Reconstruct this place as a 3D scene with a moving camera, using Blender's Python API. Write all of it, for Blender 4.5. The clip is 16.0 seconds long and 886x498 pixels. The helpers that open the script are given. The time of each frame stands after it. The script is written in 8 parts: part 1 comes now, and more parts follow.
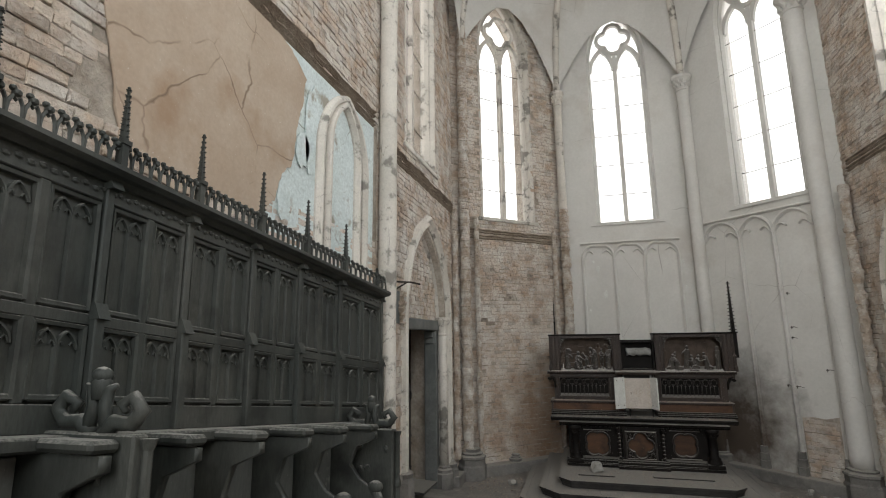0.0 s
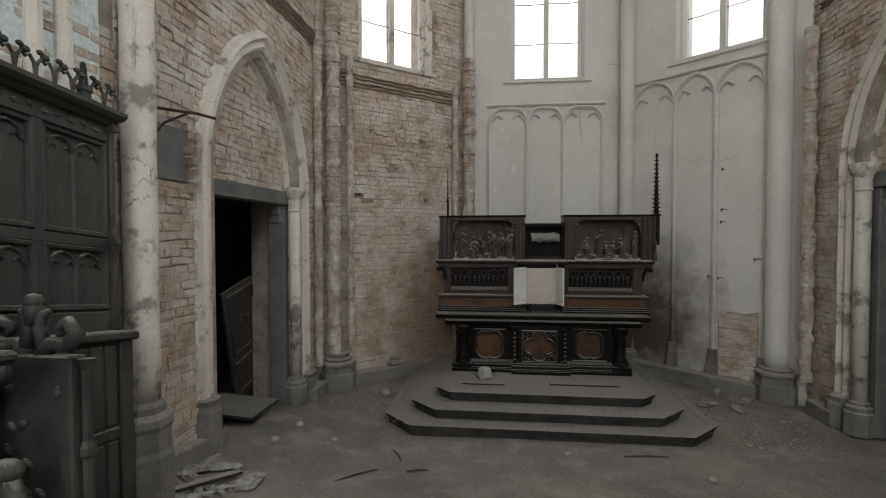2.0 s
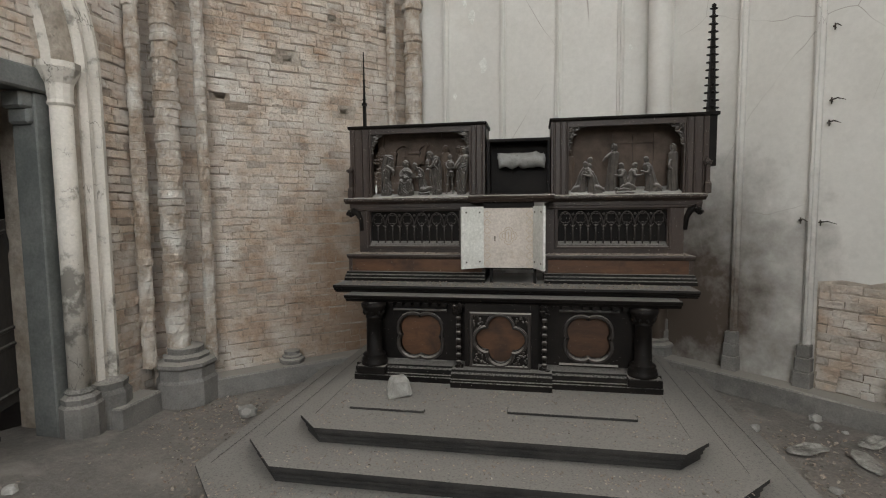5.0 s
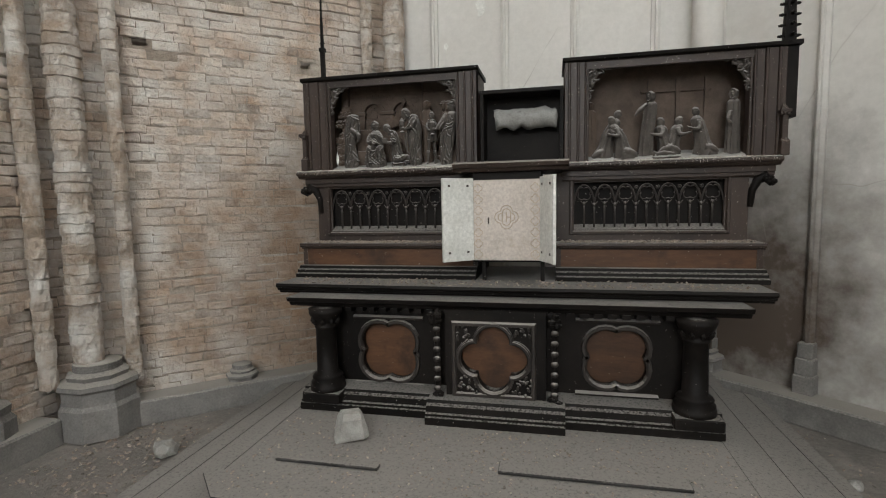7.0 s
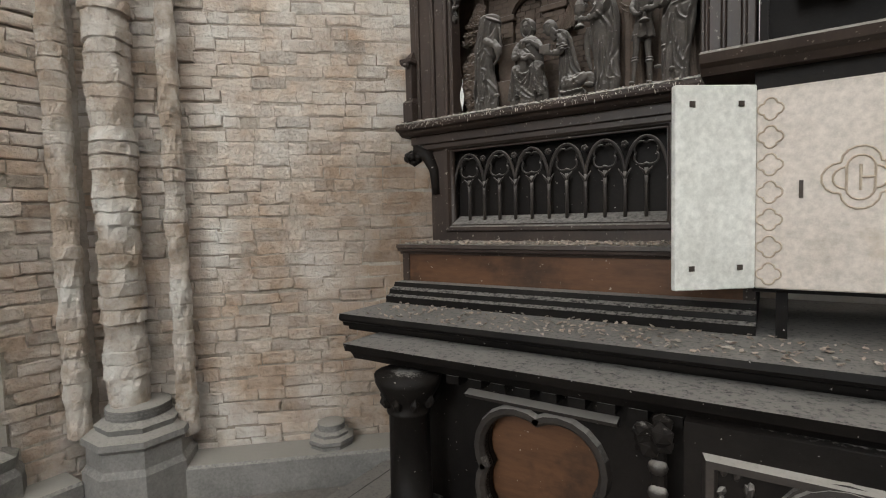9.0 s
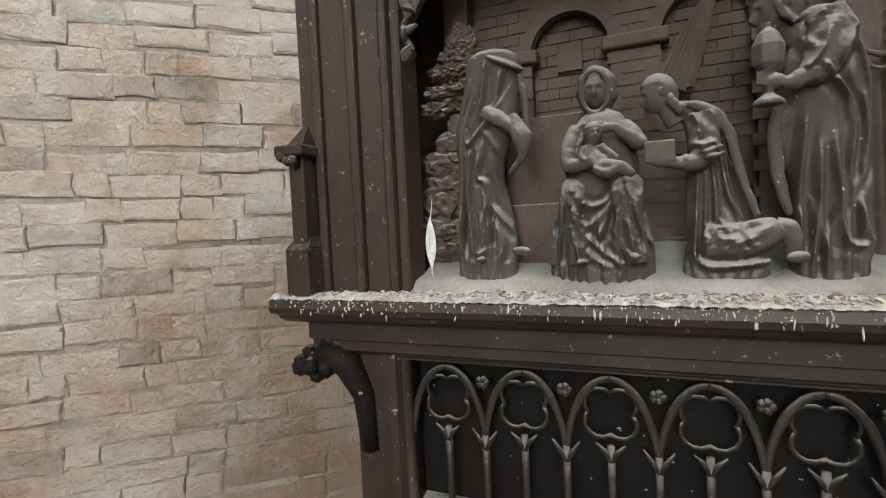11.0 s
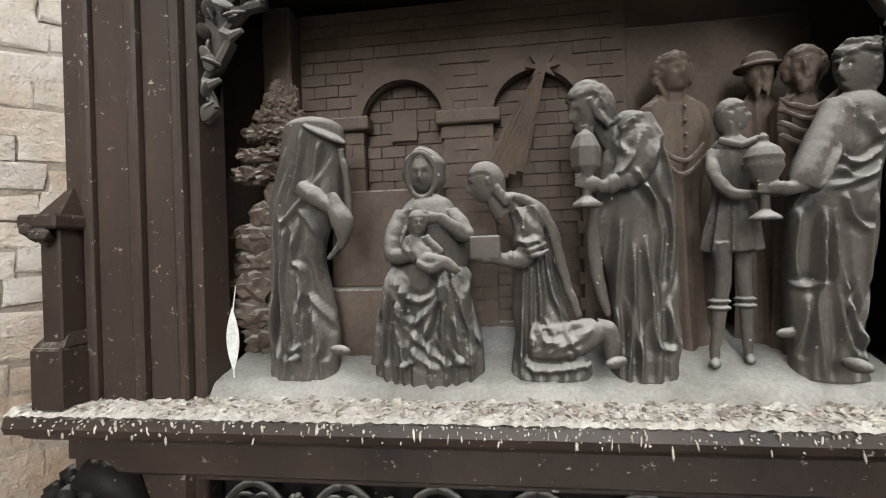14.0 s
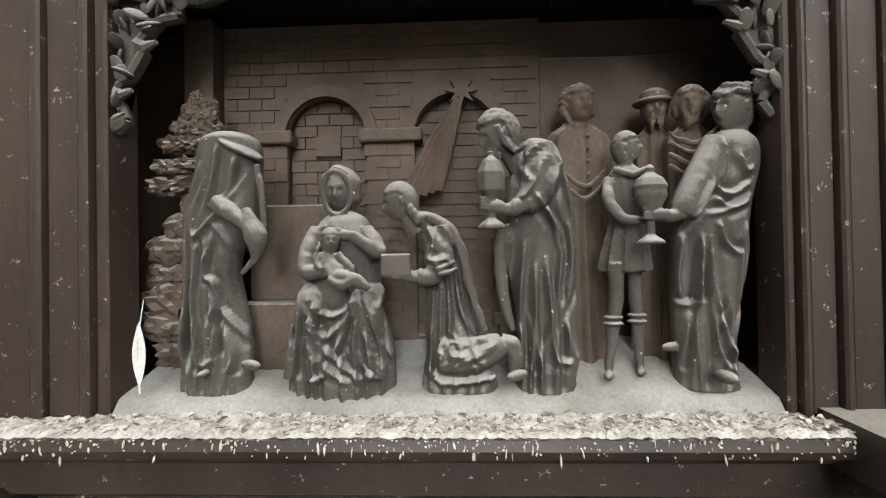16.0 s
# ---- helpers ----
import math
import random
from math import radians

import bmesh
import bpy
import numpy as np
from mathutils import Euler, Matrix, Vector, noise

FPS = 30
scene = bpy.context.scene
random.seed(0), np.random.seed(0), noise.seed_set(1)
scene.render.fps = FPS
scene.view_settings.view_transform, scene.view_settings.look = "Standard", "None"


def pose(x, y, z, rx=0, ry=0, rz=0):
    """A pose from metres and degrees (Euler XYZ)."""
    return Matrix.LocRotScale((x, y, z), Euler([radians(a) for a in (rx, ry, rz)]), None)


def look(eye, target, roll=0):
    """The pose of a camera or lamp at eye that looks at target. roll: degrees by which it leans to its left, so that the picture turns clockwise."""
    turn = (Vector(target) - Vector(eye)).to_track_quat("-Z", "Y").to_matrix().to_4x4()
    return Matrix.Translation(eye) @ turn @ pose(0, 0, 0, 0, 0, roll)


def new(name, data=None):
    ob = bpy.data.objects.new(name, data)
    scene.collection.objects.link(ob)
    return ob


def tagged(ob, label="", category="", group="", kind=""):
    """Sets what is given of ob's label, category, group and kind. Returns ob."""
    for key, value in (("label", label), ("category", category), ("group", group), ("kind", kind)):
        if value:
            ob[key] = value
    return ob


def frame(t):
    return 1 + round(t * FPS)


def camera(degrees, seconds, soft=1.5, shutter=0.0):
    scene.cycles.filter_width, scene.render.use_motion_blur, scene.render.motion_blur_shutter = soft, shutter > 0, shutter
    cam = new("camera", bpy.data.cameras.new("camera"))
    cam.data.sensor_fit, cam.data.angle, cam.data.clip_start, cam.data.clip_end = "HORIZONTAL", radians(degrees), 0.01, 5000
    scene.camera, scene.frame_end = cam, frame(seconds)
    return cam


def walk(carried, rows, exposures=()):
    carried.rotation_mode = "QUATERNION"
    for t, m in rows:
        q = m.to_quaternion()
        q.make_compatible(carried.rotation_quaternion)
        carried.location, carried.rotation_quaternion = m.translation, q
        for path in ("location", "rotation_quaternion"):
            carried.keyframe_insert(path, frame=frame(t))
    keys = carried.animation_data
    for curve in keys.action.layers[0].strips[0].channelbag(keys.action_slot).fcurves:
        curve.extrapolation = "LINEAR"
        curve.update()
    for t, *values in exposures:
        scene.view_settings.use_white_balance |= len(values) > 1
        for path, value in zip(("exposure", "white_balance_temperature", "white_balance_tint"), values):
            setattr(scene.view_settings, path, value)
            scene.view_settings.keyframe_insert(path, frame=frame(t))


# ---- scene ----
cam = camera(83.62, 16.0, soft=1.1)
# seconds, eye x y z, yaw, pitch, roll
ROWS = [
    (0, -1.048, -0.272, 2.779, 15.54, 10.34, -0.73),
    (0.5, -0.889, 0.272, 2.652, 9.52, 9.58, -0.48),
    (1, -0.924, 0.918, 2.767, 6.05, 6.02, 0.12),
    (1.5, -0.745, 1.530, 2.589, 6.29, 3.46, -0.11),
    (2, -0.732, 2.348, 2.519, 6.70, -1.63, -0.07),
    (2.5, -0.494, 2.972, 2.369, 12.73, -4.84, -0.89),
    (3, -0.376, 3.574, 2.259, 12.22, -5.68, -0.93),
    (3.5, -0.235, 4.132, 2.184, 11.44, -5.57, -0.78),
    (4, -0.076, 4.693, 2.194, 11.35, -5.52, -0.74),
    (4.5, 0.002, 5.224, 2.021, 10.73, -4.31, -0.73),
    (5, 0.151, 5.722, 1.956, 10.33, -4.49, -0.59),
    (5.2, 0.224, 5.877, 1.977, 7.88, -4.59, -0.42),
    (7.3, 0.243, 7.244, 1.733, 15.29, -5.49, -1.46),
    (7.5, 0.240, 7.454, 1.650, 18.90, -4.46, -1.81),
    (8, 0.109, 7.990, 1.527, 30.28, -3.98, -2.11),
    (8.2, 0.034, 8.196, 1.441, 33.70, -3.23, -1.36),
    (10.3, -0.824, 9.580, 1.993, 30.09, -4.15, -2.76),
    (10.5, -0.903, 9.714, 1.943, 27.37, 0.39, -2.13),
    (11, -1.108, 9.989, 2.220, 23.17, -2.58, -2.66),
    (11.5, -1.154, 10.118, 2.300, 20.76, -2.55, -3.15),
    (12, -1.120, 10.130, 2.308, 16.57, -1.48, -2.61),
    (12.5, -1.112, 10.117, 2.319, 13.10, -0.05, -2.53),
    (13, -1.080, 10.118, 2.302, 11.44, 1.94, -1.87),
    (13.5, -1.069, 10.123, 2.323, 9.36, 0.31, -1.94),
    (14, -1.054, 10.123, 2.325, 8.13, -0.02, -1.80),
    (14.5, -1.040, 10.118, 2.329, 6.75, 0.01, -1.68),
    (15, -1.028, 10.108, 2.343, 5.18, -0.23, -1.41),
    (15.5, -1.007, 10.104, 2.342, 4.06, 0.47, -1.31),
    (16, -0.989, 10.101, 2.340, 2.47, 0.66, -0.92),
]


def gaze(x, y, z, yaw, pitch, roll):
    a, b = radians(yaw), radians(pitch)
    ahead = Vector((-math.sin(a) * math.cos(b), math.cos(a) * math.cos(b), math.sin(b)))
    return look((x, y, z), Vector((x, y, z)) + ahead, roll)


EXPOSURES = [(0.0, -0.42), (1.5, -0.64), (2.5, -0.6), (3.5, -0.1), (5.0, 0.15), (7.5, 0.42), (10.5, 0.85), (12.5, 1.08), (16.0, 1.42)]
walk(cam, [(t, gaze(*r)) for t, *r in ROWS], EXPOSURES)

# ---- world and daylight ----
world = bpy.data.worlds.new("overcast_sky")
world.use_nodes = True
scene.world = world
wn = world.node_tree.nodes
sky = wn.new("ShaderNodeTexSky")
sky.sky_type, sky.sun_disc, sky.sun_elevation, sky.sun_rotation = "NISHITA", False, radians(48), radians(200)
sky.air_density, sky.dust_density, sky.ozone_density = 1.0, 4.0, 0.6
wn["Background"].inputs["Strength"].default_value = 0.15
world.node_tree.links.new(sky.outputs[0], wn["Background"].inputs["Color"])

sun_data = bpy.data.lights.new("sun", "SUN")
sun_data.energy, sun_data.angle, sun_data.color = 0.6, radians(25), (1.0, 0.97, 0.93)
sun = new("sun", sun_data)
sun.matrix_world = look((0, 0, 0), (math.sin(radians(200)) * -0.67, math.cos(radians(200)) * -0.67, -0.74))


def fill_lamp(x, y, z, target, w, h, watts):
    """A fill lamp in the tone of overcast daylight, standing in a window opening."""
    data = bpy.data.lights.new("window_fill", "AREA")
    data.shape, data.size, data.size_y, data.energy, data.color = "RECTANGLE", w, h, watts, (0.94, 0.98, 1.0)
    ob = new("window_fill", data)
    ob.matrix_world = look((x, y, z), target)
    return ob

# ---- materials ----
def node(nt, kind, **kw):
    n = nt.nodes.new("ShaderNode" + kind)
    for key, value in kw.items():
        n.inputs[key].default_value = value
    return n


def ramp(nt, fac, stops):
    n = nt.nodes.new("ShaderNodeValToRGB")
    e = n.color_ramp.elements
    while len(e) < len(stops):
        e.new(0.5)
    for el, (p, c) in zip(e, stops):
        el.position, el.color = p, (*c, 1) if len(c) == 3 else (c[0], c[0], c[0], 1)
    nt.links.new(fac, n.inputs[0])
    return n.outputs[0]


def mixc(nt, fac, a, b, blend="MIX"):
    n = nt.nodes.new("ShaderNodeMix")
    n.data_type, n.blend_type = "RGBA", blend
    for sock, v in ((n.inputs[0], fac), (n.inputs[6], a), (n.inputs[7], b)):
        if isinstance(v, (tuple, list)):
            sock.default_value = (*v, 1)
        elif isinstance(v, float):
            sock.default_value = v
        else:
            nt.links.new(v, sock)
    return n.outputs[2]


def math_(nt, op, a, b=0.0):
    n = nt.nodes.new("ShaderNodeMath")
    n.operation = op
    for sock, v in ((n.inputs[0], a), (n.inputs[1], b)):
        if isinstance(v, (int, float)):
            sock.default_value = v
        else:
            nt.links.new(v, sock)
    return n.outputs[0]


def noise_at(nt, scale, detail=5.0, rough=0.6, stretch=None):
    pos = nt.nodes.new("ShaderNodeNewGeometry").outputs["Position"]
    if stretch:
        m = nt.nodes.new("ShaderNodeMapping")
        m.inputs["Scale"].default_value = stretch
        nt.links.new(pos, m.inputs[0])
        pos = m.outputs[0]
    n = node(nt, "TexNoise", Scale=scale, Detail=detail, Roughness=rough)
    nt.links.new(pos, n.inputs["Vector"])
    return n.outputs["Fac"]


def material(name, base, other, patch=2.0, grain=40.0, rough=0.8, bump=0.25, bump_size=0.01, vary=0.0, stain=None, stain_at=(0.55, 0.7),
             stain_scale=1.2, dust=None, dust_from=0.55, metal=0.0, stretch=None, spec=0.3, spots=None, grainy=0.35, local_tone=None, even=0.9, dust_reach=0.35, flecks=None, cracks=None):
    """A weathered surface: two base tones in large patches, fine grain, optional stains, droppings (spots) and dust on
    upward faces, which on carvings also paints their lit tops.
    """
    m = bpy.data.materials.new(name)
    m.use_nodes = True
    nt = m.node_tree
    b = nt.nodes["Principled BSDF"]
    large = noise_at(nt, patch, 6, 0.65, stretch)
    fine = noise_at(nt, grain, 6, 0.7, stretch)
    col = mixc(nt, ramp(nt, large, [(0.38, (0.0,)), (0.62, (1.0,))]), base, other)
    col = mixc(nt, grainy, col, mixc(nt, 1.0, col, ramp(nt, fine, [(0.3, (0.35, 0.35, 0.35)), (0.7, (1.5, 1.5, 1.5))]), "MULTIPLY"))
    if vary:
        rnd = nt.nodes.new("ShaderNodeNewGeometry").outputs["Random Per Island"]
        info = nt.nodes.new("ShaderNodeObjectInfo").outputs["Random"]
        r = math_(nt, "FRACT", math_(nt, "ADD", rnd, info))
        tone = ramp(nt, r, [(0.0, (1 - vary, 1 - vary, 1 - vary)), (0.35, (1.0, 0.94, 0.9)), (0.7, (1 + 0.3 * vary, 1.0, 0.92)), (1.0, (1 + 0.6 * vary, 1 + 0.6 * vary, 1 + 0.55 * vary))])
        col = mixc(nt, 1.0, col, tone, "MULTIPLY")
    if stain:
        f = ramp(nt, noise_at(nt, stain_scale, 7, 0.62), [(stain_at[0], (0.0,)), (stain_at[1], (1.0,))])
        col = mixc(nt, f, col, stain)
    # a tone that fades outwards from one point with a ragged edge
    if local_tone:
        (cx, cy, cz), reach, tone, most = local_tone
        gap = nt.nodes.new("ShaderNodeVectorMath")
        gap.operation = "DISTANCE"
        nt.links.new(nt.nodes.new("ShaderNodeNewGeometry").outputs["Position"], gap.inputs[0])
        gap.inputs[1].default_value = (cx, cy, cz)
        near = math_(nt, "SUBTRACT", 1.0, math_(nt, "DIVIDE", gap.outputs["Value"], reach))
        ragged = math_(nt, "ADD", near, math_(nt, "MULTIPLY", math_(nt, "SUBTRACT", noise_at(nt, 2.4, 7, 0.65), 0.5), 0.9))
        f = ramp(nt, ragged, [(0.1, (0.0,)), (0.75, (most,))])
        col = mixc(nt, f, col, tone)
    if spots:
        f = ramp(nt, noise_at(nt, 48, 4, 0.75), [(0.635, (0.0,)), (0.68, (1.0,))])
        col = mixc(nt, f, col, spots)
    if flecks:
        f = ramp(nt, noise_at(nt, 75, 2, 0.5), [(0.735, (0.0,)), (0.76, (1.0,))])
        col = mixc(nt, f, col, flecks)
    if cracks:
        cell = node(nt, "TexVoronoi", Scale=cracks[0])
        cell.feature = "DISTANCE_TO_EDGE"
        warp = nt.nodes.new("ShaderNodeVectorMath")
        warp.operation = "MULTIPLY_ADD"
        wob = node(nt, "TexNoise", Scale=2.2 * cracks[0], Detail=4.0)
        nt.links.new(wob.outputs["Color"], warp.inputs[0])
        warp.inputs[1].default_value = (0.5 / cracks[0],) * 3
        nt.links.new(nt.nodes.new("ShaderNodeNewGeometry").outputs["Position"], warp.inputs[2])
        nt.links.new(warp.outputs[0], cell.inputs["Vector"])
        line = ramp(nt, cell.outputs["Distance"], [(0.0, (1.0,)), (cracks[1], (0.0,))])
        some = ramp(nt, noise_at(nt, 0.9 * cracks[0], 3, 0.6), [(0.5, (0.0,)), (0.62, (1.0,))])
        col = mixc(nt, math_(nt, "MULTIPLY", line, some), col, cracks[2])
    rg = math_(nt, "ADD", math_(nt, "MULTIPLY", fine, 0.25), rough - 0.12)
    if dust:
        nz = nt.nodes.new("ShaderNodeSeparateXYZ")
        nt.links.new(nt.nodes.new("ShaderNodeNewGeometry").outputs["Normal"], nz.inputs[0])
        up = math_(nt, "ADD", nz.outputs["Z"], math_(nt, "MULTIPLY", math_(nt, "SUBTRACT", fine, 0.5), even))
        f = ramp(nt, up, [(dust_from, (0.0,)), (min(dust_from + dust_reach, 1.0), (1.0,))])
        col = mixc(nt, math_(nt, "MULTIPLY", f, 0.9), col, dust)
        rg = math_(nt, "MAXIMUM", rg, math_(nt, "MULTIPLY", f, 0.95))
    nt.links.new(col, b.inputs["Base Color"])
    nt.links.new(rg, b.inputs["Roughness"])
    b.inputs["Metallic"].default_value = metal
    b.inputs["Specular IOR Level"].default_value = spec
    bp = node(nt, "Bump", Strength=bump, Distance=bump_size)
    nt.links.new(math_(nt, "ADD", fine, math_(nt, "MULTIPLY", large, 0.6)), bp.inputs["Height"])
    nt.links.new(bp.outputs[0], b.inputs["Normal"])
    return m


# the brick has a brown stain low beside the altar
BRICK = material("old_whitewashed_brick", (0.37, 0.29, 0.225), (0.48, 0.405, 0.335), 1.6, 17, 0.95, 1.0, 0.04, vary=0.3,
                 stain=(0.63, 0.6, 0.55), stain_at=(0.38, 0.68), stain_scale=2.6, local_tone=((-1.75, 11.7, 0.9), 2.1, (0.22, 0.125, 0.065), 0.75))
MORTAR = material("lime_mortar", (0.27, 0.225, 0.18), (0.44, 0.39, 0.33), 2.2, 20, 0.95, 1.0, 0.03)
# the plaster turns dark brown towards the altar's right foot
PLASTER = material("white_plaster", (0.6, 0.585, 0.55), (0.54, 0.525, 0.49), 0.6, 18, 0.85, 0.08, 0.004, grainy=0.1, stain=(0.42, 0.38, 0.33), stain_at=(0.55, 0.8), stain_scale=0.5, local_tone=((1.8, 11.95, 0.9), 2.0, (0.07, 0.05, 0.036), 0.97), cracks=(0.7, 0.004, (0.3, 0.28, 0.25)))
OCHRE = material("ochre_plaster", (0.36, 0.275, 0.205), (0.42, 0.34, 0.265), 0.9, 30, 0.85, 0.2, 0.008, stain=(0.3, 0.205, 0.135), stain_at=(0.56, 0.72), grainy=0.15, cracks=(1.3, 0.012, (0.16, 0.11, 0.075)), flecks=(0.66, 0.62, 0.54))
BLUE = material("pale_blue_plaster", (0.6, 0.66, 0.65), (0.5, 0.56, 0.55), 1.2, 30, 0.85, 0.2, 0.006, stain=(0.3, 0.28, 0.23), stain_at=(0.58, 0.66), stain_scale=2.6, cracks=(1.8, 0.014, (0.2, 0.19, 0.16)))
PAINTSTONE = material("painted_stone", (0.6, 0.56, 0.5), (0.48, 0.45, 0.4), 1.6, 45, 0.8, 0.25, 0.006, grainy=0.18, stain=(0.22, 0.205, 0.18), stain_at=(0.55, 0.62), stain_scale=3.2, cracks=(3.0, 0.02, (0.16, 0.15, 0.13)), flecks=(0.12, 0.11, 0.1))
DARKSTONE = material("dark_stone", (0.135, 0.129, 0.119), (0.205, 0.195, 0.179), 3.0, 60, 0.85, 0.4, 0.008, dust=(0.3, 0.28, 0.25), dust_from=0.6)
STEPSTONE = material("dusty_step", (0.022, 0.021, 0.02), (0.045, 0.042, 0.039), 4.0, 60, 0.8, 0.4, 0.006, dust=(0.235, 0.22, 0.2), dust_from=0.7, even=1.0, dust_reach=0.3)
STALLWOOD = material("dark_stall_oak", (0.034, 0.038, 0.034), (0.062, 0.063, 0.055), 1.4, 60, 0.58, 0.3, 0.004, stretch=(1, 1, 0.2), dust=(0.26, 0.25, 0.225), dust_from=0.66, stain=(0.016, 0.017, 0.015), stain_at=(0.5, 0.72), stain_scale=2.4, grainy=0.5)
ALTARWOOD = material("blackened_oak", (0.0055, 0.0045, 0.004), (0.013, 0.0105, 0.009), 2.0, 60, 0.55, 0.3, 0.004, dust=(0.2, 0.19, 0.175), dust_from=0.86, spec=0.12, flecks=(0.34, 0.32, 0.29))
BROWNWOOD = material("worn_brown_panel", (0.105, 0.05, 0.025), (0.05, 0.026, 0.015), 3.0, 60, 0.5, 0.25, 0.003, stretch=(0.2, 1, 1), stain=(0.022, 0.014, 0.01), stain_at=(0.52, 0.74), stain_scale=4.0, flecks=(0.3, 0.27, 0.23))
FLOOR = material("dirt_floor", (0.250, 0.225, 0.200), (0.181, 0.168, 0.152), 0.8, 30, 0.95, 1.0, 0.03, flecks=(0.42, 0.4, 0.36), stain=(0.3, 0.275, 0.245), stain_at=(0.5, 0.7), stain_scale=2.2)
LEAD = material("grey_lead", (0.1, 0.107, 0.102), (0.15, 0.155, 0.147), 3.0, 40, 0.6, 0.2, 0.004)
IRON = material("rusty_iron", (0.045, 0.04, 0.036), (0.07, 0.055, 0.045), 6.0, 60, 0.7, 0.3, 0.003, metal=0.4)
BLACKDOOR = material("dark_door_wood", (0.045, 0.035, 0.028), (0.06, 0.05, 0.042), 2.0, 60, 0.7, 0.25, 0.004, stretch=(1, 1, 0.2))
WHITEPAINT = material("chalky_white_paint", (0.66, 0.66, 0.62), (0.56, 0.56, 0.52), 3.0, 40, 0.7, 0.15, 0.002, stain=(0.3, 0.27, 0.22), stain_at=(0.68, 0.74), stain_scale=9)
CREAM = material("cream_safe_door", (0.46, 0.41, 0.36), (0.52, 0.47, 0.42), 4.0, 50, 0.65, 0.15, 0.002, stain=(0.36, 0.29, 0.22), stain_at=(0.58, 0.8), stain_scale=5)
GLASSMAT = bpy.data.materials.new("window_glass")
GLASSMAT.use_nodes = True
gb = GLASSMAT.node_tree.nodes["Principled BSDF"]
gb.inputs["Transmission Weight"].default_value, gb.inputs["Roughness"].default_value, gb.inputs["IOR"].default_value = 1.0, 0.15, 1.05

# ---- mesh helpers ----
def finish(name, bm, mat, parent=None, label="", smooth=False):
    me = bpy.data.meshes.new(name)
    bmesh.ops.recalc_face_normals(bm, faces=bm.faces)
    bm.to_mesh(me)
    bm.free()
    if smooth:
        me.shade_smooth()
    me.materials.append(mat)
    ob = new(name, me)
    if parent:
        ob.parent = parent
    if label:
        ob["label"] = label
    return ob


def part(name, bm, mat, parent, label="", smooth=False):
    return finish(name, bm, mat, parent, label, smooth)


def thing(name, label, category, group=""):
    return tagged(new(name), label, category, group)


def setting(name, bm, mat, label, category):
    return tagged(finish(name, bm, mat), label, category, "", "structure")


def add_box(bm, x0, x1, y0, y1, z0, z1, m=None, bevel=0.0):
    r = bmesh.ops.create_cube(bm, size=1.0)
    vs = r["verts"]
    for v in vs:
        v.co = Vector((x0 + (v.co.x + 0.5) * (x1 - x0), y0 + (v.co.y + 0.5) * (y1 - y0), z0 + (v.co.z + 0.5) * (z1 - z0)))
    if bevel:
        es = list({e for v in vs for e in v.link_edges})
        vs = list({v for f in bmesh.ops.bevel(bm, geom=es, offset=bevel, segments=1, affect="EDGES")["faces"] for v in f.verts})
    if m is not None:
        for v in vs:
            v.co = m @ v.co
    return vs


def box(x0, x1, y0, y1, z0, z1, m=None, bevel=0.0):
    bm = bmesh.new()
    add_box(bm, x0, x1, y0, y1, z0, z1, m, bevel)
    return bm


def add_lathe(bm, profile, x=0, y=0, n=16, m=None, a0=0.0, a1=2 * math.pi):
    """Rings of (radius, z) round an upright axis; closed at both ends."""
    full = abs(a1 - a0 - 2 * math.pi) < 1e-6
    k = n if full else n + 1
    rings = []
    for r, z in profile:
        ring = []
        for i in range(k):
            a = a0 + (a1 - a0) * i / n
            co = Vector((x + r * math.cos(a), y + r * math.sin(a), z))
            ring.append(bm.verts.new(m @ co if m is not None else co))
        rings.append(ring)
    for p, q in zip(rings, rings[1:]):
        for i in range(k if full else k - 1):
            j = (i + 1) % k
            bm.faces.new((p[i], p[j], q[j], q[i]))
    bm.faces.new(rings[0][::-1])
    bm.faces.new(rings[-1])
    return bm


def add_tube(bm, pts, radii, n=8, flat=1.0):
    """A tube through points, with a radius at each."""
    pts = [Vector(p) for p in pts]
    if isinstance(radii, (int, float)):
        radii = [radii] * len(pts)
    rings, side = [], None
    for i, p in enumerate(pts):
        d = (pts[min(i + 1, len(pts) - 1)] - pts[max(i - 1, 0)]).normalized()
        if side is None:
            side = d.cross(Vector((0, 0, 1)) if abs(d.z) < 0.9 else Vector((1, 0, 0))).normalized()
        side = (side - d * side.dot(d)).normalized()
        up = side.cross(d)
        rings.append([bm.verts.new(p + radii[i] * (math.cos(2 * math.pi * k / n) * side + flat * math.sin(2 * math.pi * k / n) * up)) for k in range(n)])
    for a, b in zip(rings, rings[1:]):
        for k in range(n):
            bm.faces.new((a[k], a[(k + 1) % n], b[(k + 1) % n], b[k]))
    bm.faces.new(rings[0][::-1])
    bm.faces.new(rings[-1])


